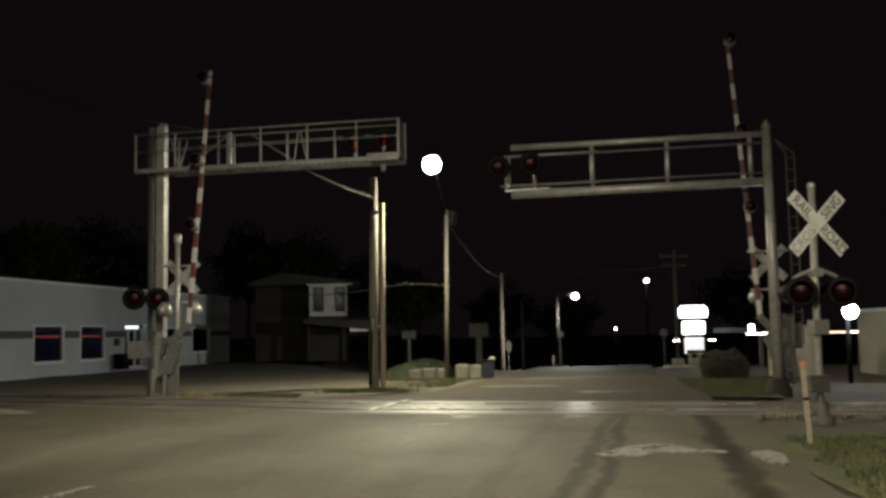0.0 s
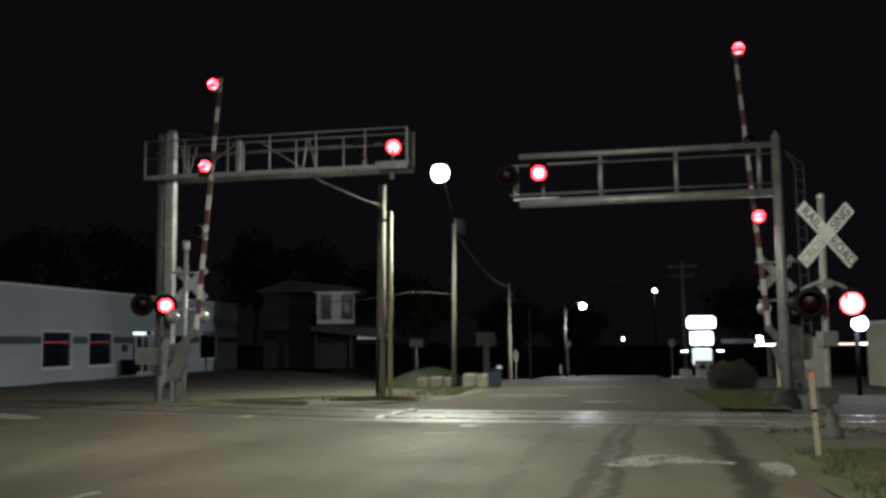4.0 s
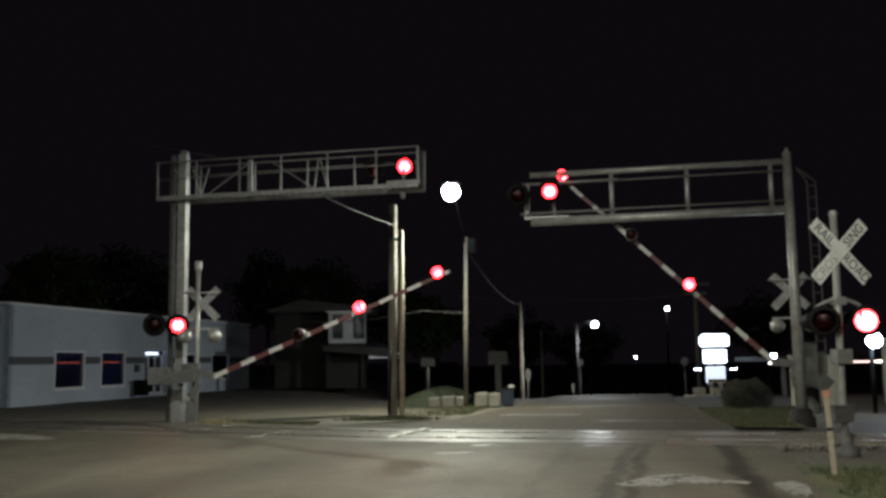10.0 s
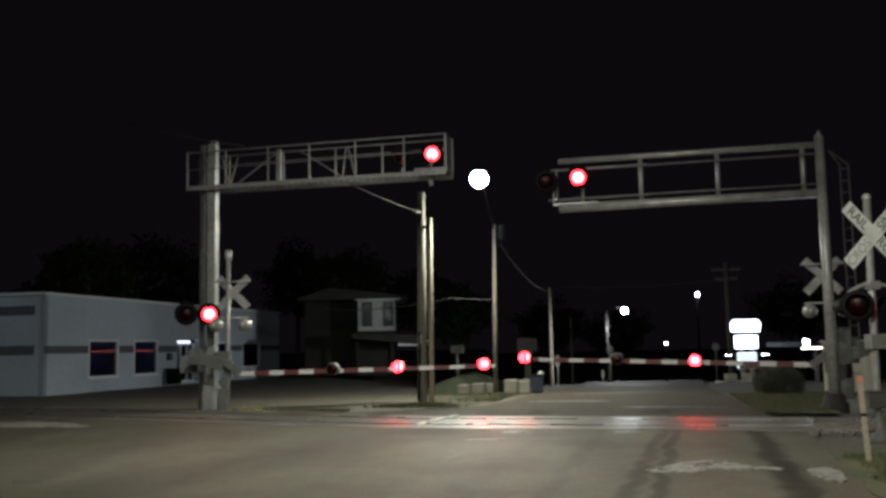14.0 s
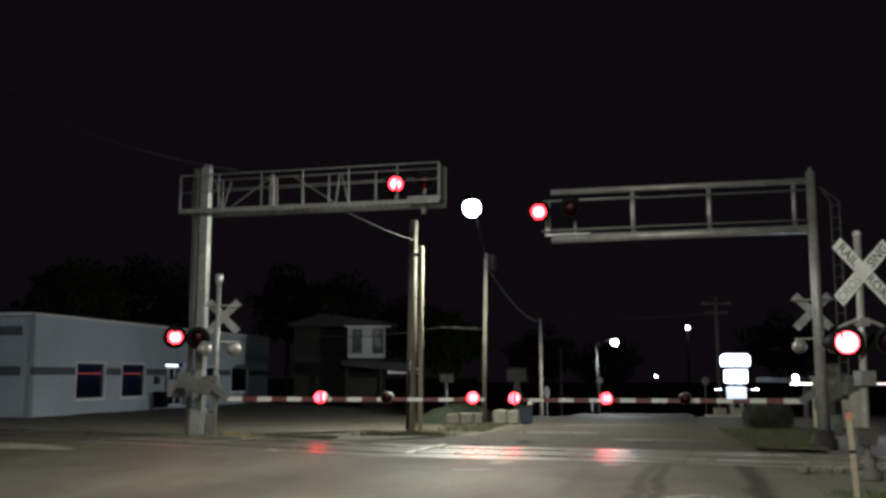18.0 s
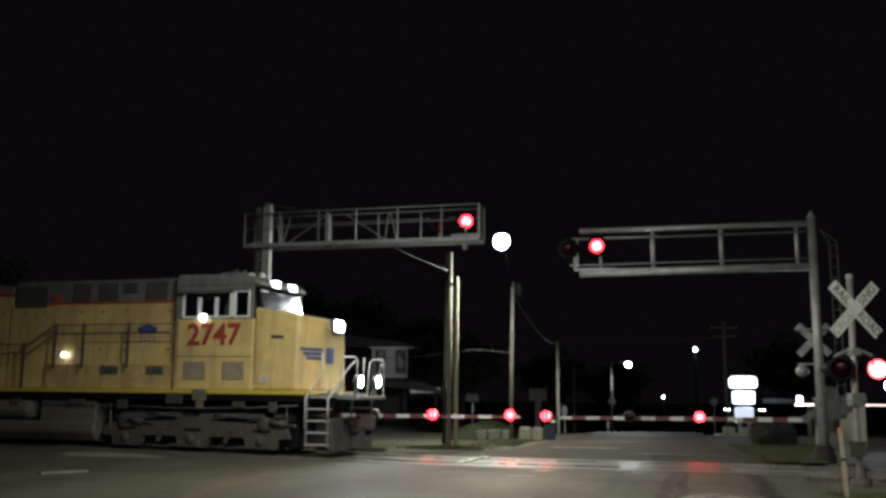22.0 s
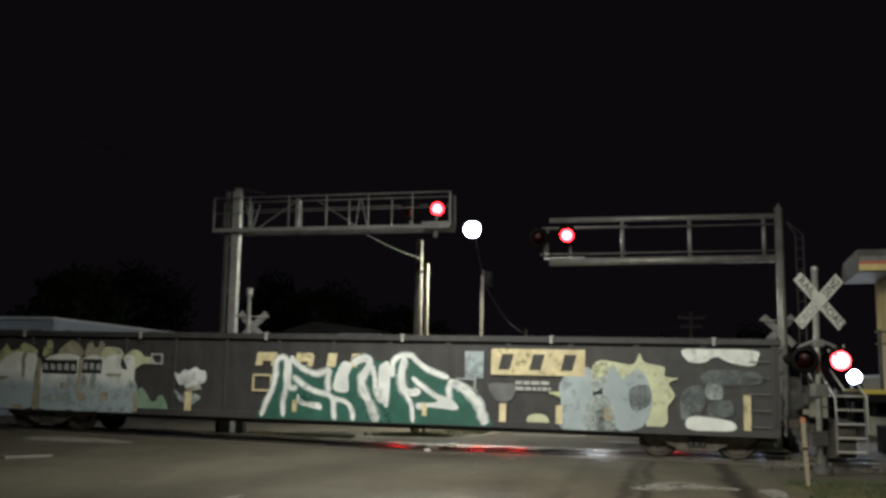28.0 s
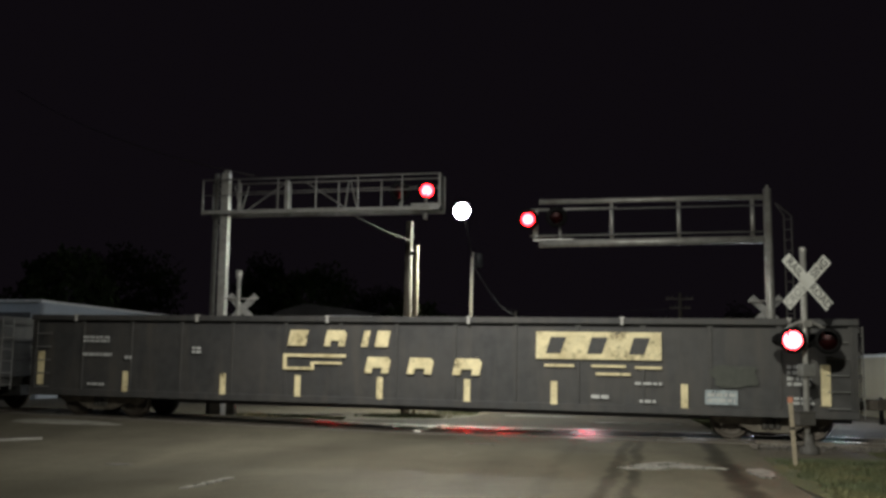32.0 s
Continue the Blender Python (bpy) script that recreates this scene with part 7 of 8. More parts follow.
        box(bm, (x + sg_ * 0.4, 0, 0.86), (0.9, 0.26, 0.24))
        part("coupler", bm, WHEEL, g, "rusty coupler", bevel=0.02)
    bm = B()
    box(bm, ((x0 + x1) / 2, 0, 0.75), (length, 2.8, 0.1))
    box(bm, ((x0 + x1) / 2, 0, 0.6), (length, 0.5, 0.35))
    part("floor", bm, GONDOLA, g)
    vs, fs = [], []
    n = 60
    for j in range(7):
        for i in range(n):
            x, y = x0 + 0.2 + (length - 0.4) * i / (n - 1), -1.38 + 2.76 * j / 6
            vs.append((x, y, 2.52 + 0.36 * noise.noise((x * 0.8, y * 0.9, x1)) + 0.16 * noise.noise((x * 2.6, y * 2.2, x1))))
    for j in range(6):
        for i in range(n - 1):
            k = j * n + i
            fs.append((k, k + 1, k + n + 1, k + n))
    me = bpy.data.meshes.new("load")
    me.from_pydata(vs, [], fs)
    me.materials.append(BALLAST)
    o = new("load", me)
    o.parent = g
    tagged(o, "lumpy grey load just above the rim")
    for xc in (x1 - 1.8, x0 + 2.0):
        for y in (-1.0, 1.0):
            bm = B()
            pts = [(xc - 1.3, 0.5), (xc - 1.2, 0.68), (xc - 0.5, 0.72), (xc - 0.3, 0.82), (xc + 0.3, 0.82), (xc + 0.5, 0.72), (xc + 1.2, 0.68), (xc + 1.3, 0.5), (xc + 1.1, 0.36), (xc + 0.75, 0.4), (xc + 0.4, 0.22), (xc - 0.4, 0.22), (xc - 0.75, 0.4), (xc - 1.1, 0.36)]
            prism(bm, pts, y - 0.06, y + 0.06)
            part("side_frame", bm, TRUCKB, g, "dusty brown cast truck frame")
        bm = B()
        for k in (-0.14, 0.0, 0.14):
            lathe(bm, [(0.06, 0.3), (0.075, 0.36), (0.06, 0.42), (0.075, 0.48), (0.06, 0.54)], at=(xc + k, -1.07, 0), seg=8)
        part("springs", bm, DARKG, g)
        bm = B()
        box(bm, (xc, 0, 0.56), (0.4, 2.0, 0.24))
        part("bolster", bm, DARKG, g)
        for q in (-0.87, 0.87):
            wheel_set(g, xc + q, 0.44)
    return g


def yellow_mark(g, x, z0=0.62, z1=1.22, w=0.16):
    return plate(g, "yellow_mark", rect(x - w / 2, x + w / 2, z0, z1), GONY, -1.5, 0.012, "yellow reflective mark")


def blocky(g, x, z, w, h, mat, name, cut=0.0, lean=0.0, y=-1.5):
    """A plain slanted block that stands for a letter of a fleet name."""
    bm = B()
    def sl(px, pz):
        return (x + px * w + lean * pz * h, z + pz * h)
    prism(bm, [sl(0, 0), sl(0.3, 0), sl(0.3, 0.35), sl(0.7, 0.35), sl(0.7, 0), sl(1, 0), sl(1, 0.78), sl(0.85, 1), sl(0, 1)] if cut else [sl(0, 0), sl(1, 0), sl(1, 1), sl(0, 1)], y - 0.012, y)
    return part(name, bm, mat, g, "yellow block of the fleet lettering")


def fleet_panel(g, x0, x1, z0, z1):
    plate(g, "fleet_panel", rect(x0, x1, z0, z1), GONY, -1.5, 0.012, "yellow fleet panel with dark shapes")
    w = (x1 - x0) / 3
    for k in range(3):
        c = x0 + w * (k + 0.5)
        zm = (z0 + z1) / 2
        h = (z1 - z0) * 0.3
        pts = [(c - w * 0.26, zm - h), (c + w * 0.1, zm - h), (c + w * 0.24, zm + h), (c - w * 0.14, zm + h)]
        plate(g, "fleet_shape", pts, GONDOLA, -1.512, 0.008, "dark shape on the panel")


def print_rows(g, x0, x1, z0, z1):
    """Rows of broken pale bars that stand for small print."""
    n = max(1, round((z1 - z0) / 0.13))
    rnd = random.Random(round(-x0 * 100))
    for k in range(n):
        z = z1 - (k + 0.5) * (z1 - z0) / n
        h = min(0.085, (z1 - z0) / n * 0.62)
        bm = B()
        x = x0
        while x < x1 - 0.03:
            w = min(rnd.uniform(0.06, 0.2), x1 - x)
            prism(bm, rect(x, x + w, z - h / 2, z + h / 2), -1.512, -1.5)
            x += w + 0.035
        part("small_print", bm, BARW, g, "row of unreadable pale print")


def spray(g, x0, x1, z0, z1, mat, seed, y=-1.5, n=44, rough=0.25, label="spray-painted blot"):
    cx, cz, rx, rz = (x0 + x1) / 2, (z0 + z1) / 2, (x1 - x0) / 2, (z1 - z0) / 2
    pts = []
    for i in range(n):
        a = i * math.tau / n
        sx, sz = math.cos(a), math.sin(a)
        k = 1.0 / max(abs(sx), abs(sz)) ** 0.55
        k *= 1 + rough * noise.noise((sx * 2.6 + seed, sz * 2.6, seed * 1.3))
        pts.append((min(max(cx + rx * sx * k, x0 - 0.3), x1 + 0.3), min(max(cz + rz * sz * k, 0.6), 2.58)))
    return plate(g, "graffiti", pts, mat, y, 0.006, label)


car1 = gondola(-20.0, 21.3, "dark gondola car covered in white and green graffiti")
fleet_panel(car1, -26.55, -24.3, 1.83, 2.45)
for x in (-20.7, -24.9, -26.25):
    yellow_mark(car1, x, 0.72, 1.5 if x == -20.7 else 1.15)
SPRAYY = shade("spray_ochre", (0.34, 0.31, 0.22), 0.6, vary=0.25, grain=3, stain=1, bump=0.02, second=(0.2, 0.18, 0.13))
worn(SPRAYY, 7.0, 0.5, 0.9)
SPRAYC = shade("spray_lemon", (0.55, 0.56, 0.36), 0.6, vary=0.15, grain=2.5, stain=0.8, bump=0.02)
worn(SPRAYC, 6.0, 0.6, 0.95)
LAYER = [0]


def bubble_grid(u, v):
    """The sketch of the pale piece, in metres along the car and up."""
    lo, hi = 345 + 0.076 * u, 67 + 0.009 * u
    v += 0.05 * max(0, u - 900)
    return -39.15 + (u - 442.8) * 0.006854 - 0.0006 * max(0, u - 700), 0.62 + (lo - v) / (lo - hi) * 1.95


def green_grid(u, v):
    """The sketch of the green piece, in metres along the car and up."""
    lo, hi = 414.6 + 0.0208 * u, 78 + 0.0135 * u
    return -33.46 + (165 + (u - 165) * 1.03) * 0.00547, 0.62 + (lo - v) / (lo - hi) * 1.95


def rounded(pts, closed, steps=4):
    """A smooth line through pts."""
    q, n = [], len(pts)
    for i in range(n if closed else n - 1):
        p0, p1, p2, p3 = (Vector(pts[k % n] if closed else pts[min(max(k, 0), n - 1)]) for k in (i - 1, i, i + 1, i + 2))
        for j in range(steps):
            f = j / steps
            q.append(0.5 * (2 * p1 + (p2 - p0) * f + (2 * p0 - 5 * p1 + 4 * p2 - p3) * f * f + (3 * p1 - p0 - 3 * p2 + p3) * f ** 3))
    if not closed:
        q.append(Vector(pts[-1]))
    return q


def blob(grid, mat, y, label, *pts):
    """A sprayed shape with soft corners."""
    LAYER[0] += 1
    out = []
    for k, p in enumerate(rounded(pts, True)):
        x, z = grid(p.x, p.y)
        out.append((x + 0.012 * noise.noise((k * 0.9, LAYER[0], 0)), max(0.6, z + 0.012 * noise.noise((k * 0.9, LAYER[0], 5)))))
    plate(car1, "graffiti", out, mat, y - 0.00005 * LAYER[0], 0.004, label)


def stroke(width, *pts):
    """A brushed white stroke through pts over its hazy overspray, swelling and thinning."""
    LAYER[0] += 1
    line = rounded(pts, False, 6)
    for wide, y, mat, label in ((1.45, -1.5085, SPRAYH, "hazy edge of a white graffiti stroke"), (0.92, -1.514, SPRAYW, "white brushed graffiti stroke")):
        bm = B()
        up, lo = [], []
        n = len(line) - 1
        for i, p in enumerate(line):
            d = (line[min(i + 1, n)] - line[max(i - 1, 0)]).normalized()
            end = min(1.0, 0.45 + min(i, n - i) * 0.3)
            w = width * 0.5 * wide * end * (1 + 0.28 * noise.noise((i * 0.35, LAYER[0] * 3.0, wide)))
            for lst, sg_ in ((up, 1), (lo, -1)):
                a, b = green_grid(p.x - d.y * w * sg_, p.y + d.x * w * sg_)
                lst.append(bm.verts.new((a, y - 0.00012 * LAYER[0], max(b, 0.6))))
        for i in range(n):
            bm.faces.new((up[i], up[i + 1], lo[i + 1], lo[i]))
        part("graffiti", bm, mat, car1, label)


# grey-blue and lime piece beside the front truck
def front_grid(u, v):
    """The sketch of the piece at the car's front, in metres along the car and up."""
    lo = 380 + 0.04 * u
    return -26.55 + (u - 450) * (0.0066 + (u - 450) * 6.6e-7), 0.62 + (lo - v) / (lo - 138) * 1.95


SPRAYD = shade("spray_dim_grey", (0.15, 0.17, 0.17), 0.6, vary=0.2, grain=2.5, stain=0.8, bump=0.02)
worn(SPRAYD, 5.0, 0.7, 1.15)
for y, mat, label, *pts in (
        (-1.5, SPRAYC, "pale lime graffiti edge", (796, 262), (802, 214), (830, 188), (880, 194), (936, 200), (954, 164), (972, 194), (1030, 208), (1032, 238), (1072, 246), (1044, 262), (1062, 302), (1040, 340), (1036, 396), (976, 404), (960, 300)),
        (-1.5, SPRAYL, "pale lime graffiti arrow", (658, 293), (752, 293), (748, 334), (700, 311)),
        (-1.5, SPRAYC, "small pale graffiti blot", (584, 372), (620, 361), (656, 374), (650, 406), (592, 404)),
        (-1.5065, SPRAYB, "grey-blue graffiti letter", (690, 384), (700, 322), (694, 270), (720, 230), (770, 208), (802, 226), (806, 300), (794, 422), (720, 417)),
        (-1.5065, SPRAYB, "grey-blue graffiti letter", (838, 300), (846, 240), (872, 203), (902, 248), (950, 216), (986, 268), (992, 340), (962, 404), (888, 414), (870, 360)),
        (-1.5125, SPRAYH, "hazy graffiti patch", (786, 332), (820, 300), (862, 318), (878, 412), (790, 422)),
        (-1.5125, SPRAYY, "tan graffiti smear", (840, 345), (862, 340), (866, 380), (846, 384)),
        (-1.5125, SPRAYH, "hazy graffiti stroke", (800, 262), (846, 238), (850, 262), (812, 292)),
        (-1.5125, SPRAYD, "dim graffiti stroke", (924, 282), (982, 270), (986, 330), (934, 352)),
        (-1.5, SPRAYW, "white graffiti bar", (1084, 152), (1150, 147), (1292, 150), (1302, 176), (1286, 202), (1222, 192), (1184, 172), (1150, 192), (1104, 190)),
        (-1.5, SPRAYD, "dim grey graffiti patch", (1160, 218), (1292, 222), (1302, 262), (1150, 264)),
        (-1.5, SPRAYD, "dim grey graffiti patch", (1082, 378), (1084, 292), (1138, 268), (1152, 326), (1120, 372)),
        (-1.5, SPRAYD, "dim grey graffiti patch", (1160, 330), (1222, 318), (1226, 366), (1166, 372)),
        (-1.5, SPRAYH, "pale graffiti bar", (1154, 268), (1196, 266), (1200, 312), (1158, 310)),
        (-1.5065, SPRAYW, "white graffiti bar", (1098, 376), (1140, 370), (1226, 386), (1228, 416), (1106, 412))):
    blob(front_grid, mat, y, label, *pts)
print_rows(car1, -25.95, -25.1, 1.45, 1.72)

# pale bubble piece: lime and tan spikes behind, letters that fade from white to blue, a dark panel with bars
for mat, label, *pts in (
        (SPRAYL, "lime graffiti spike", (163, 182), (164, 142), (200, 131), (226, 126), (246, 96), (266, 124), (285, 132), (205, 178)),
        (SPRAYL, "lime graffiti spike", (270, 138), (306, 120), (331, 93), (388, 118), (392, 142)),
        (SPRAYL, "lime graffiti spike", (424, 150), (440, 90), (464, 86), (468, 138)),
        (SPRAYY, "tan graffiti spike", (503, 150), (508, 118), (560, 84), (608, 118), (606, 155)),
        (SPRAYY, "tan graffiti spike", (625, 155), (634, 96), (654, 88), (662, 112), (682, 112), (688, 88), (708, 94), (712, 158)),
        (SPRAYC, "lemon graffiti spike", (702, 172), (712, 118), (745, 112), (796, 124), (802, 165)),
        (SPRAYC, "lemon graffiti spike", (808, 168), (850, 128), (890, 134), (912, 156), (948, 160), (962, 188), (912, 190), (882, 206), (860, 215)),
        (SPRAYM, "mint graffiti edge", (118, 348), (124, 284), (148, 262), (128, 228), (160, 230), (194, 258), (204, 352)),
        (SPRAYM, "mint graffiti edge", (880, 412), (886, 320), (908, 300), (936, 330), (958, 362), (984, 356), (988, 338), (1016, 338), (1032, 418))):
    blob(bubble_grid, mat, -1.5, label, *pts)
for pts in (((192, 352), (188, 250), (204, 196), (245, 155), (300, 133), (334, 140), (330, 200), (342, 236), (346, 146), (392, 142), (402, 180), (392, 250), (398, 368)),
            ((424, 374), (422, 250), (430, 176), (480, 146), (572, 146), (606, 172), (596, 280), (576, 384)),
            ((572, 388), (600, 270), (614, 164), (708, 158), (714, 250), (694, 396)),
            ((690, 400), (704, 280), (718, 168), (792, 150), (800, 205), (832, 214), (812, 156), (864, 162), (870, 260), (886, 300), (870, 414))):
    blob(bubble_grid, SPRAYF, -1.5065, "graffiti letter that fades from white to pale blue", *pts)
for pts in (((392, 370), (396, 250), (402, 168), (420, 168), (424, 260), (426, 372)), ((596, 300), (600, 170), (612, 168), (612, 280), (604, 340)), ((328, 150), (342, 148), (346, 232), (334, 236)),
            ((520, 270), (545, 268), (552, 290), (526, 294)), ((606, 318), (640, 322), (640, 345), (612, 350)), ((705, 320), (742, 318), (744, 350), (712, 354)), ((868, 330), (884, 322), (894, 400), (876, 404)),
            ((300, 352), (350, 360), (340, 378), (305, 368)), ((205, 236), (260, 232), (262, 244), (208, 250)), ((735, 232), (800, 236), (798, 246), (738, 244))):
    blob(bubble_grid, SPRAYY, -1.5135, "tan graffiti smear", *pts)
for pts in (((440, 336), (470, 318), (570, 324), (560, 344), (470, 352)), ((620, 240), (640, 250), (636, 310), (618, 300)), ((660, 238), (684, 240), (680, 330), (660, 340))):
    blob(bubble_grid, SPRAYH, -1.5155, "hazy pale graffiti stroke", *pts)
blob(bubble_grid, GONY, -1.516, "yellow mark showing through the paint", (178, 326), (180, 268), (202, 262), (204, 324))
for u0, u1, n in ((432, 592, 5), (618, 706, 3)):
    (x0, z1), (x1, z0) = bubble_grid(u0, 166), bubble_grid(u1, 231)
    plate(car1, "number_panel", rect(x0, x1, z0, z1), SIGNK, -1.527, 0.004, "black panel with pale bars")
    rnd = random.Random(n)
    for k in range(n):
        c, w = x0 + (x1 - x0) * (k + 0.5) / n, (x1 - x0) / n
        pts = [(c - w * 0.3, z0 + 0.1), (c + w * 0.32, z0 + 0.08), (c + w * 0.3, z1 - 0.1 - rnd.uniform(0, 0.06)), (c - w * rnd.uniform(0, 0.25), z1 - 0.09), (c - w * 0.34, z1 - 0.16)]
        plate(car1, "number_bar", pts, BARW, -1.532, 0.003, "pale bar of unreadable digits")


def frame_of(grid, u0, u1, v0, v1, wide, mat, label):
    """A painted outline of four bars."""
    (x0, z1), (x1, z0) = grid(u0, v0), grid(u1, v1)
    bm = B()
    for r in ((x0, x1, z0, z0 + wide), (x0, x1, z1 - wide, z1), (x0, x0 + wide, z0 + wide, z1 - wide), (x1 - wide, x1, z0 + wide, z1 - wide)):
        prism(bm, rect(*r), -1.51, -1.5)
    return part("painted_outline", bm, mat, car1, label)


frame_of(bubble_grid, 944, 1002, 140, 190, 0.05, BARW, "small square painted outline")
blob(bubble_grid, SPRAYW, -1.502, "white graffiti blot", (1062, 226), (1086, 232), (1108, 210), (1132, 212), (1160, 196), (1184, 210), (1206, 212), (1214, 240), (1206, 266), (1186, 280), (1194, 302), (1160, 296), (1146, 314), (1122, 300), (1110, 282), (1086, 280))
blob(bubble_grid, SPRAYH, -1.502, "hazy white graffiti blot", (1066, 306), (1090, 322), (1104, 338), (1118, 314), (1160, 320), (1192, 336), (1180, 354), (1150, 374), (1118, 366), (1092, 356))
blob(bubble_grid, SPRAYY, -1.516, "tan graffiti smear", (1122, 296), (1176, 292), (1174, 306), (1126, 310))
(x0, z1), (x1, z0) = bubble_grid(1120, 312), bubble_grid(1150, 402)
yellow_mark(car1, (x0 + x1) / 2, z0, z1, x1 - x0).location.y = -0.02

# green piece: one green ground, letters edged with white brushed strokes
for u, w in ((125, 0.62), (320, 0.5), (475, 0.24), (588, 0.2)):
    blocky(car1, green_grid(u, 0)[0], 1.93, w, 0.34, GONY, "fleet_letter", u < 400, 0.15, -1.499)
frame_of(green_grid, 114, 212, 228, 306, 0.05, GONY, "thin yellow painted outline")
blob(green_grid, SPRAYG, -1.5005, "green graffiti ground", (160, 424), (190, 350), (216, 300), (229, 220), (228, 170), (258, 154), (302, 152), (380, 212), (432, 226), (490, 210), (540, 176), (592, 174), (640, 160), (690, 172), (740, 170), (786, 166), (822, 144), (882, 147), (950, 206), (1050, 246), (1130, 290), (1192, 350), (1216, 400),
     (1224, 444), (900, 440), (500, 432))
for pts in (((516, 296), (520, 240), (540, 192), (562, 172), (592, 180), (596, 202), (582, 240), (584, 304)), ((724, 214), (736, 184), (776, 186), (774, 362), (742, 346), (726, 300)),
            ((905, 350), (985, 346), (1012, 326), (1066, 336), (1086, 376), (960, 366), (910, 378)), ((342, 316), (372, 346), (450, 354), (457, 382), (396, 370), (346, 356))):
    blob(green_grid, SPRAYW, -1.5125, "white graffiti counter", *pts)
stroke(24, (168, 414), (190, 350), (218, 292), (230, 230), (230, 180), (250, 157), (280, 164), (282, 230), (284, 290), (272, 350), (276, 414))
stroke(24, (302, 150), (330, 182), (380, 212), (432, 226), (488, 212), (486, 250), (492, 306))
stroke(20, (300, 160), (298, 220), (300, 284), (340, 288))
stroke(22, (316, 236), (370, 276), (430, 304), (492, 318), (516, 345), (518, 385), (526, 426))
stroke(20, (514, 332), (580, 350), (606, 386), (612, 428))
stroke(34, (604, 184), (634, 164), (672, 162), (680, 190), (652, 235), (650, 285), (680, 340), (706, 386), (722, 432))
stroke(22, (690, 190), (706, 230), (716, 290), (744, 350))
stroke(24, (790, 240), (790, 180), (818, 150), (872, 147), (902, 172), (952, 206), (1046, 242))
stroke(34, (846, 156), (832, 220), (838, 280), (864, 304), (920, 300))
stroke(22, (880, 240), (930, 280), (1000, 324), (1046, 332), (1048, 290), (1058, 246))
stroke(20, (852, 314), (880, 358), (888, 432))
stroke(36, (1060, 256), (1120, 290), (1172, 340), (1196, 396), (1212, 436))
for u, v in ((330, 340), (940, 350)):
    x, z = green_grid(u, v)
    yellow_mark(car1, x, z - 0.3, z, 0.12).location.y = -0.022
plate(car1, "notice", rect(-27.2, -26.74, 1.72, 2.38), SPRAYB, -1.5, 0.01, "pale blue notice plate")
frame_of(green_grid, 1080, 1166, 240, 302, 0.05, SPRAYH, "pale outline below the notice")
blob(green_grid, shade("faded_white", (0.13, 0.13, 0.125), 0.6, vary=0.3, grain=3, stain=1), -1.502, "faded white blot", (1222, 268), (1290, 262), (1340, 270), (1326, 326), (1280, 340), (1244, 322))

car2 = gondola(-42.72, 21.13, "dark gondola car with yellow fleet lettering")
fleet_panel(car2, -49.8, -46.9, 1.78, 2.42)
for x in (-63.5, -43.4):
    yellow_mark(car2, x, 0.85, 1.75, 0.2)
for x in (-60.85, -57.97, -55.88, -53.69, -51.47, -49.37, -46.4):
    yellow_mark(car2, x, 0.72, 1.26)
for x, w, c in ((-56.2, 0.5, 0), (-55.2, 0.55, 1), (-54.2, 0.16, 0), (-53.85, 0.34, 0)):
    blocky(car2, x, 2.0, w, 0.4, GONY, "fleet_letter", c, 0.2)
for x, w in ((-54.1, 0.62), (-53.0, 0.62), (-51.85, 0.68)):
    blocky(car2, x, 1.35, w, 0.4, GONY, "fleet_letter", 1, 0.2)
for r in ((-56.3, -54.6, 1.72, 1.8), (-56.3, -56.2, 1.4, 1.72), (-56.2, -55.5, 1.4, 1.47), (-55.55, -55.45, 1.4, 1.6), (-55.45, -54.7, 1.55, 1.61)):
    plate(car2, "fleet_line", rect(*r), GONY, -1.5, 0.011, "thin yellow line of the fleet emblem")
for x0, x1, z0, z1 in ((-49.6, -48.9, 1.6, 1.66), (-48.5, -47.7, 1.6, 1.66), (-47.5, -46.9, 1.58, 1.64), (-48.4, -47.6, 1.42, 1.48)):
    plate(car2, "small_print", rect(x0, x1, z0, z1), GONY, -1.5, 0.008, "bar of small print")
for x0, x1, z0, z1 in ((-62.2, -61.4, 2.0, 2.2), (-62.2, -61.3, 1.6, 1.78), (-62.0, -61.5, 0.85, 0.95), (-58.9, -58.6, 1.75, 1.95), (-48.5, -48.1, 0.85, 1.0), (-47.4, -47.0, 0.8, 0.9), (-47.5, -46.9, 1.2, 1.3), (-44.2, -43.7, 1.25, 1.75), (-44.2, -43.65, 0.85, 1.05), (-45.9, -45.3, 0.85, 1.1), (-60.9, -60.7, 1.55, 1.7)):
    print_rows(car2, x0, x1, z0, z1)
spray(car2, -45.8, -44.8, 1.2, 1.7, shade("faded_green", (0.055, 0.058, 0.045), 0.6), 31.0, -1.5, 40, 0.3)
plate(car2, "notice", rect(-45.95, -45.25, 0.82, 1.14), SPRAYB, -1.499, 0.006, "pale notice frame")
car3 = gondola(-65.1, 21.3, "dark gondola car following in the train")


def place_on_track(n, a, b):
    """The pose of a vehicle whose trucks sit a and b metres ahead of the train's mark, with the mark at n."""
    pa, pb = along(n + a), along(n + b)
    d = (pa - pb).normalized()
    up = Vector((0, 0, 1))
    left = up.cross(d).normalized()
    up = d.cross(left)
    m = Matrix((d, left, up)).transposed().to_4x4()
    return Matrix.Translation(pa - d * a) @ m


def mark(t):
    for (t0, n0), (t1, n1) in zip(RUN, RUN[1:]):
        if t <= t1:
            return n0 + (n1 - n0) * (t - t0) / (t1 - t0)
    return RUN[-1][1]


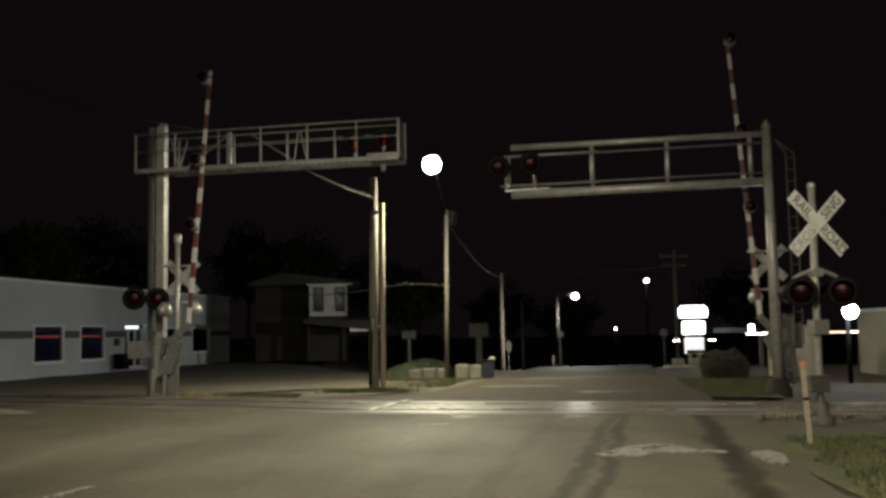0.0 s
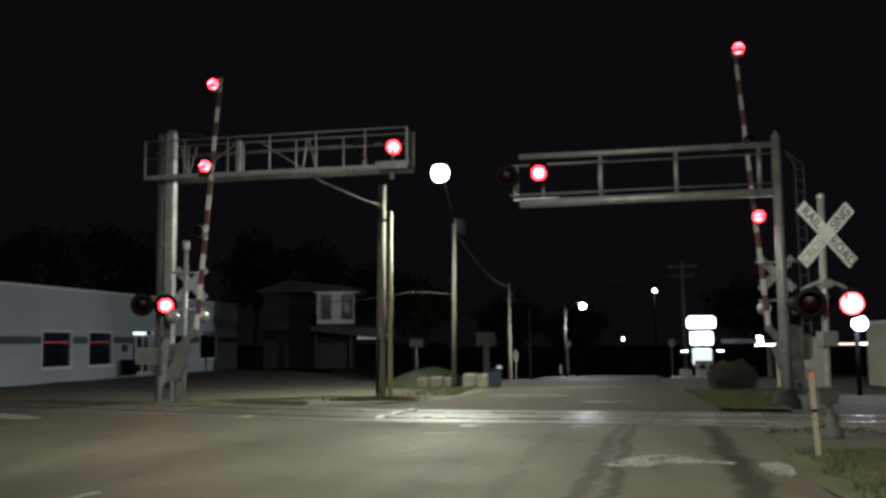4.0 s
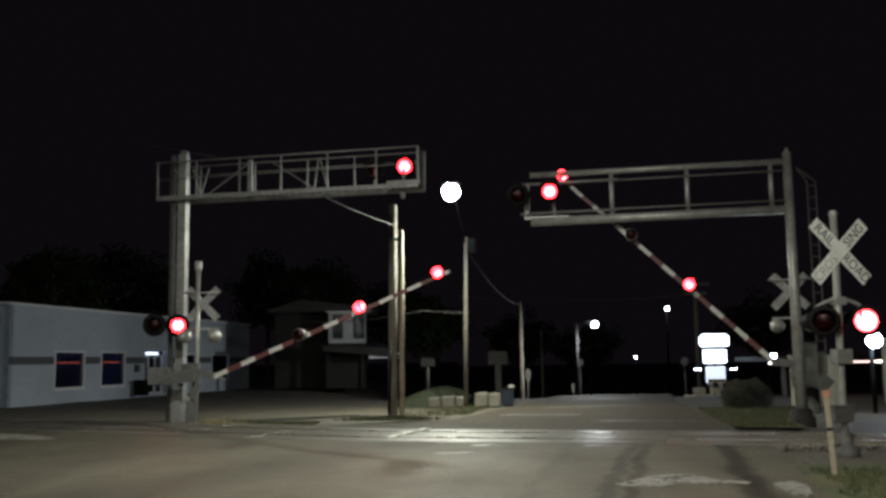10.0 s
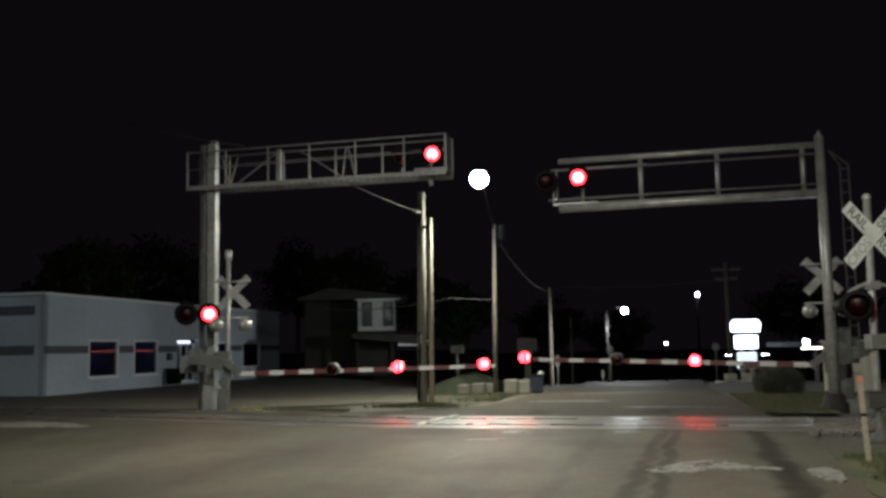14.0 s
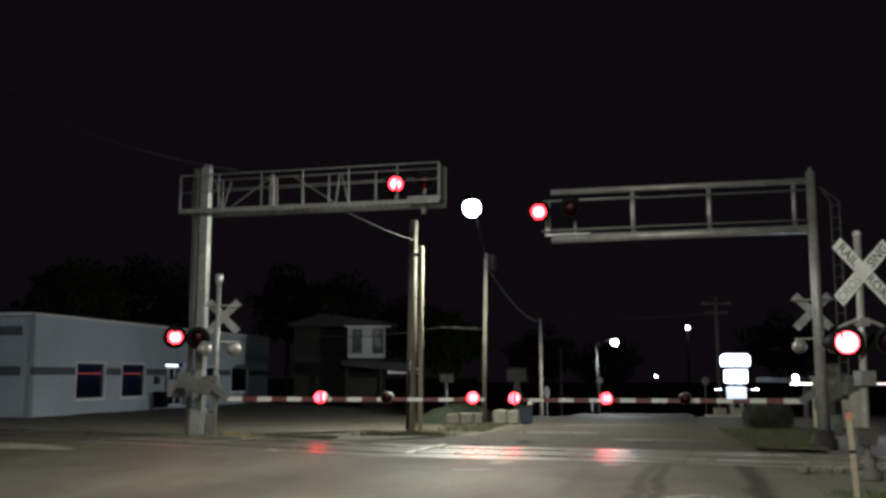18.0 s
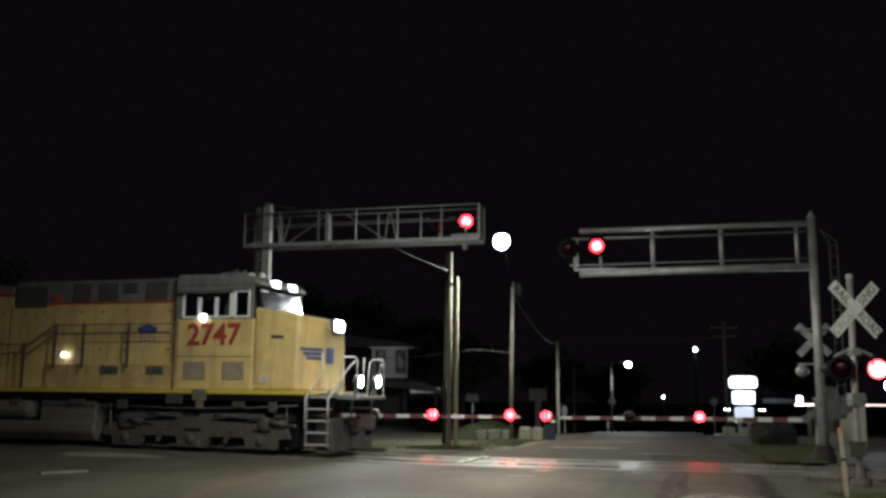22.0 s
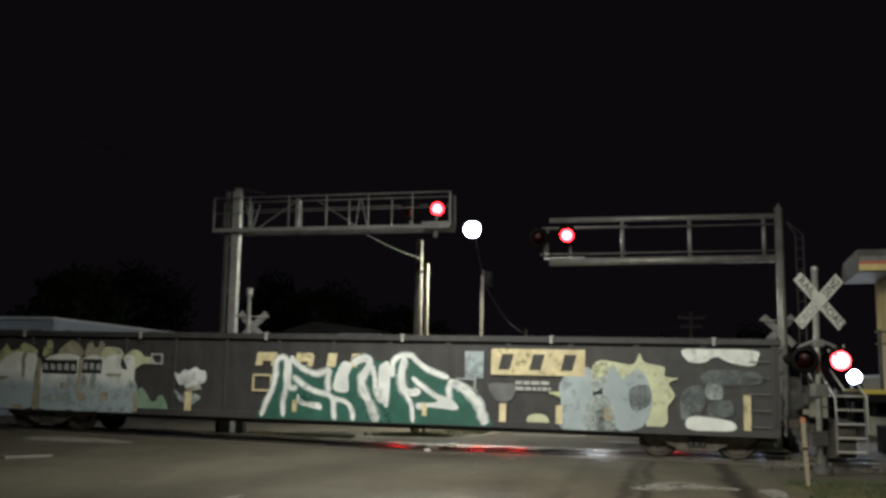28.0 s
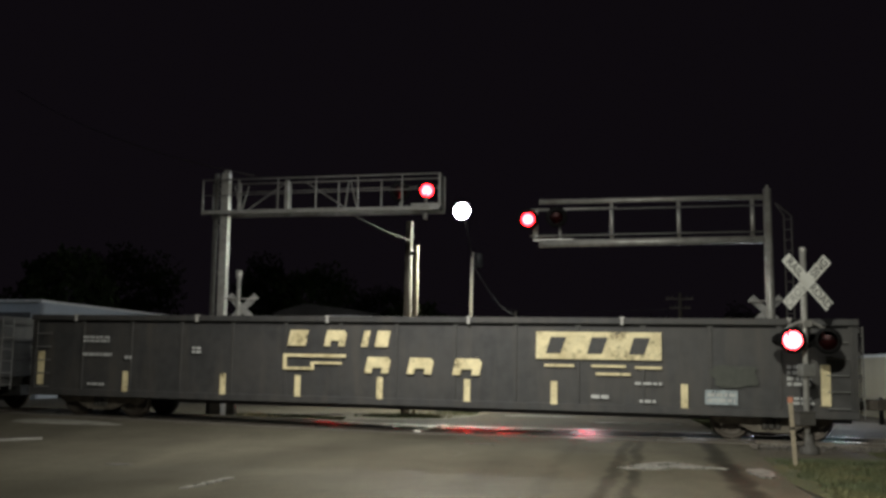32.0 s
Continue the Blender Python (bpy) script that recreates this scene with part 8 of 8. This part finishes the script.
def run_train():
    beats = [0, 5, 10, 15] + [18 + k * 0.5 for k in range(29)]
    for v, a, b in ((loco, -0.5, -14.75), (car1, -21.8, -38.5), (car2, -44.15, -61.1), (car3, -66.9, -83.6)):
        walk(v, [(t, place_on_track(mark(t), a, b)) for t in beats])
    for w, r, x in WHEELS:
        home = w.matrix_basis.copy()
        walk(w, [(k / 10, home @ pose(0, 0, 0, 0, math.degrees(mark(k / 10) / r) % 360, 0)) for k in range(321)])


# ---- what moves ----
def clear_of_second(t, side):
    """Keep a switch off the full seconds; where it falls on one, both lamps glow."""
    n = round(t)
    d = t - n
    if abs(d) > 0.075 or t > 33:
        return t
    if abs(d) < 0.015:
        return n + side * 0.07
    return n + (0.08 if d > 0 else -0.08)


def flash_rows(half):
    """Open and shut times of a shutter leaf: the two halves take turns; the walkway cantilever runs a little late."""
    first, beat, on = (1.06, 1.192, 0.54) if half.startswith("L") else (1.0, 1.19, 0.6)
    kind = half[-1]
    open_at = [(0.40, 40.0)] if kind == "S" else [(0.40, first)] if kind == "A" else []
    if kind != "S":
        for k in range(27):
            b = first + beat * k
            open_at.append((b, b + on) if kind == "B" else (b + on, b + beat))
    rows = [(0.0, 0)]
    for a, b in open_at:
        a, b = clear_of_second(a, -1), clear_of_second(b, -1.5 if half == "NA" else 1)
        for t, v in ((a - 0.06, 0), (a, 88), (b, 88), (b + 0.06, 0)):
            if rows[-1][0] + 0.02 < t < 31.995:
                rows.append((t, v))
    rows.append((32.0, rows[-1][1]))
    return rows


LEFT_ARM = [(0, 85.1), (5.3, 85.1), (5.6, 83.8), (6, 75.7), (6.5, 64.8), (7, 57.5), (7.5, 50.8), (8, 44.5), (8.5, 38.8), (9, 33), (9.5, 28.2), (10, 22.9), (10.5, 18.6), (11, 14.4), (11.5, 10.9), (12, 7.7), (12.5, 4.9), (13, 2.2), (13.5, 1.6), (14.2, 0.4), (15, -0.1), (32, -0.1)]
RIGHT_ARM = [(0, 86.1), (3.5, 85.8), (5.3, 85.3), (5.6, 83.5), (6, 77.3), (6.5, 73.5), (7, 69.2), (7.5, 64.9), (8, 60.8), (8.5, 57.0), (9, 53.0), (9.5, 48.5), (10, 43.9), (10.5, 39.4), (11, 34.3), (11.5, 28.2), (12, 22.1), (12.5, 15.7), (13, 9.3), (13.5, 5.3), (14.2, 1), (15, -0.1), (32, -0.1)]
RUN = [(0, -138.6), (20.5, -16.9), (21, -13.98), (22, -8.24), (23, -2.3), (24, 3.58), (24.5, 6.62), (25, 9.4), (26, 15.2), (29, 32.68), (30, 38.82), (31, 45.1), (32, 51.45)]


def motions():
    for leaf, half in SHUTTERS:
        home = leaf.matrix_basis.copy()
        walk(leaf, [(t, home @ pose(0, 0, 0, 0, 0, a)) for t, a in flash_rows(half)])
    for arm, rows, w in ((arm_left, LEFT_ARM, 1), (arm_right, RIGHT_ARM, -1)):
        home = arm.matrix_basis.copy()
        walk(arm, [(t, home @ pose(0, 0, 0, 0, -w * a, 0)) for t, a in rows])
    run_train()


motions()
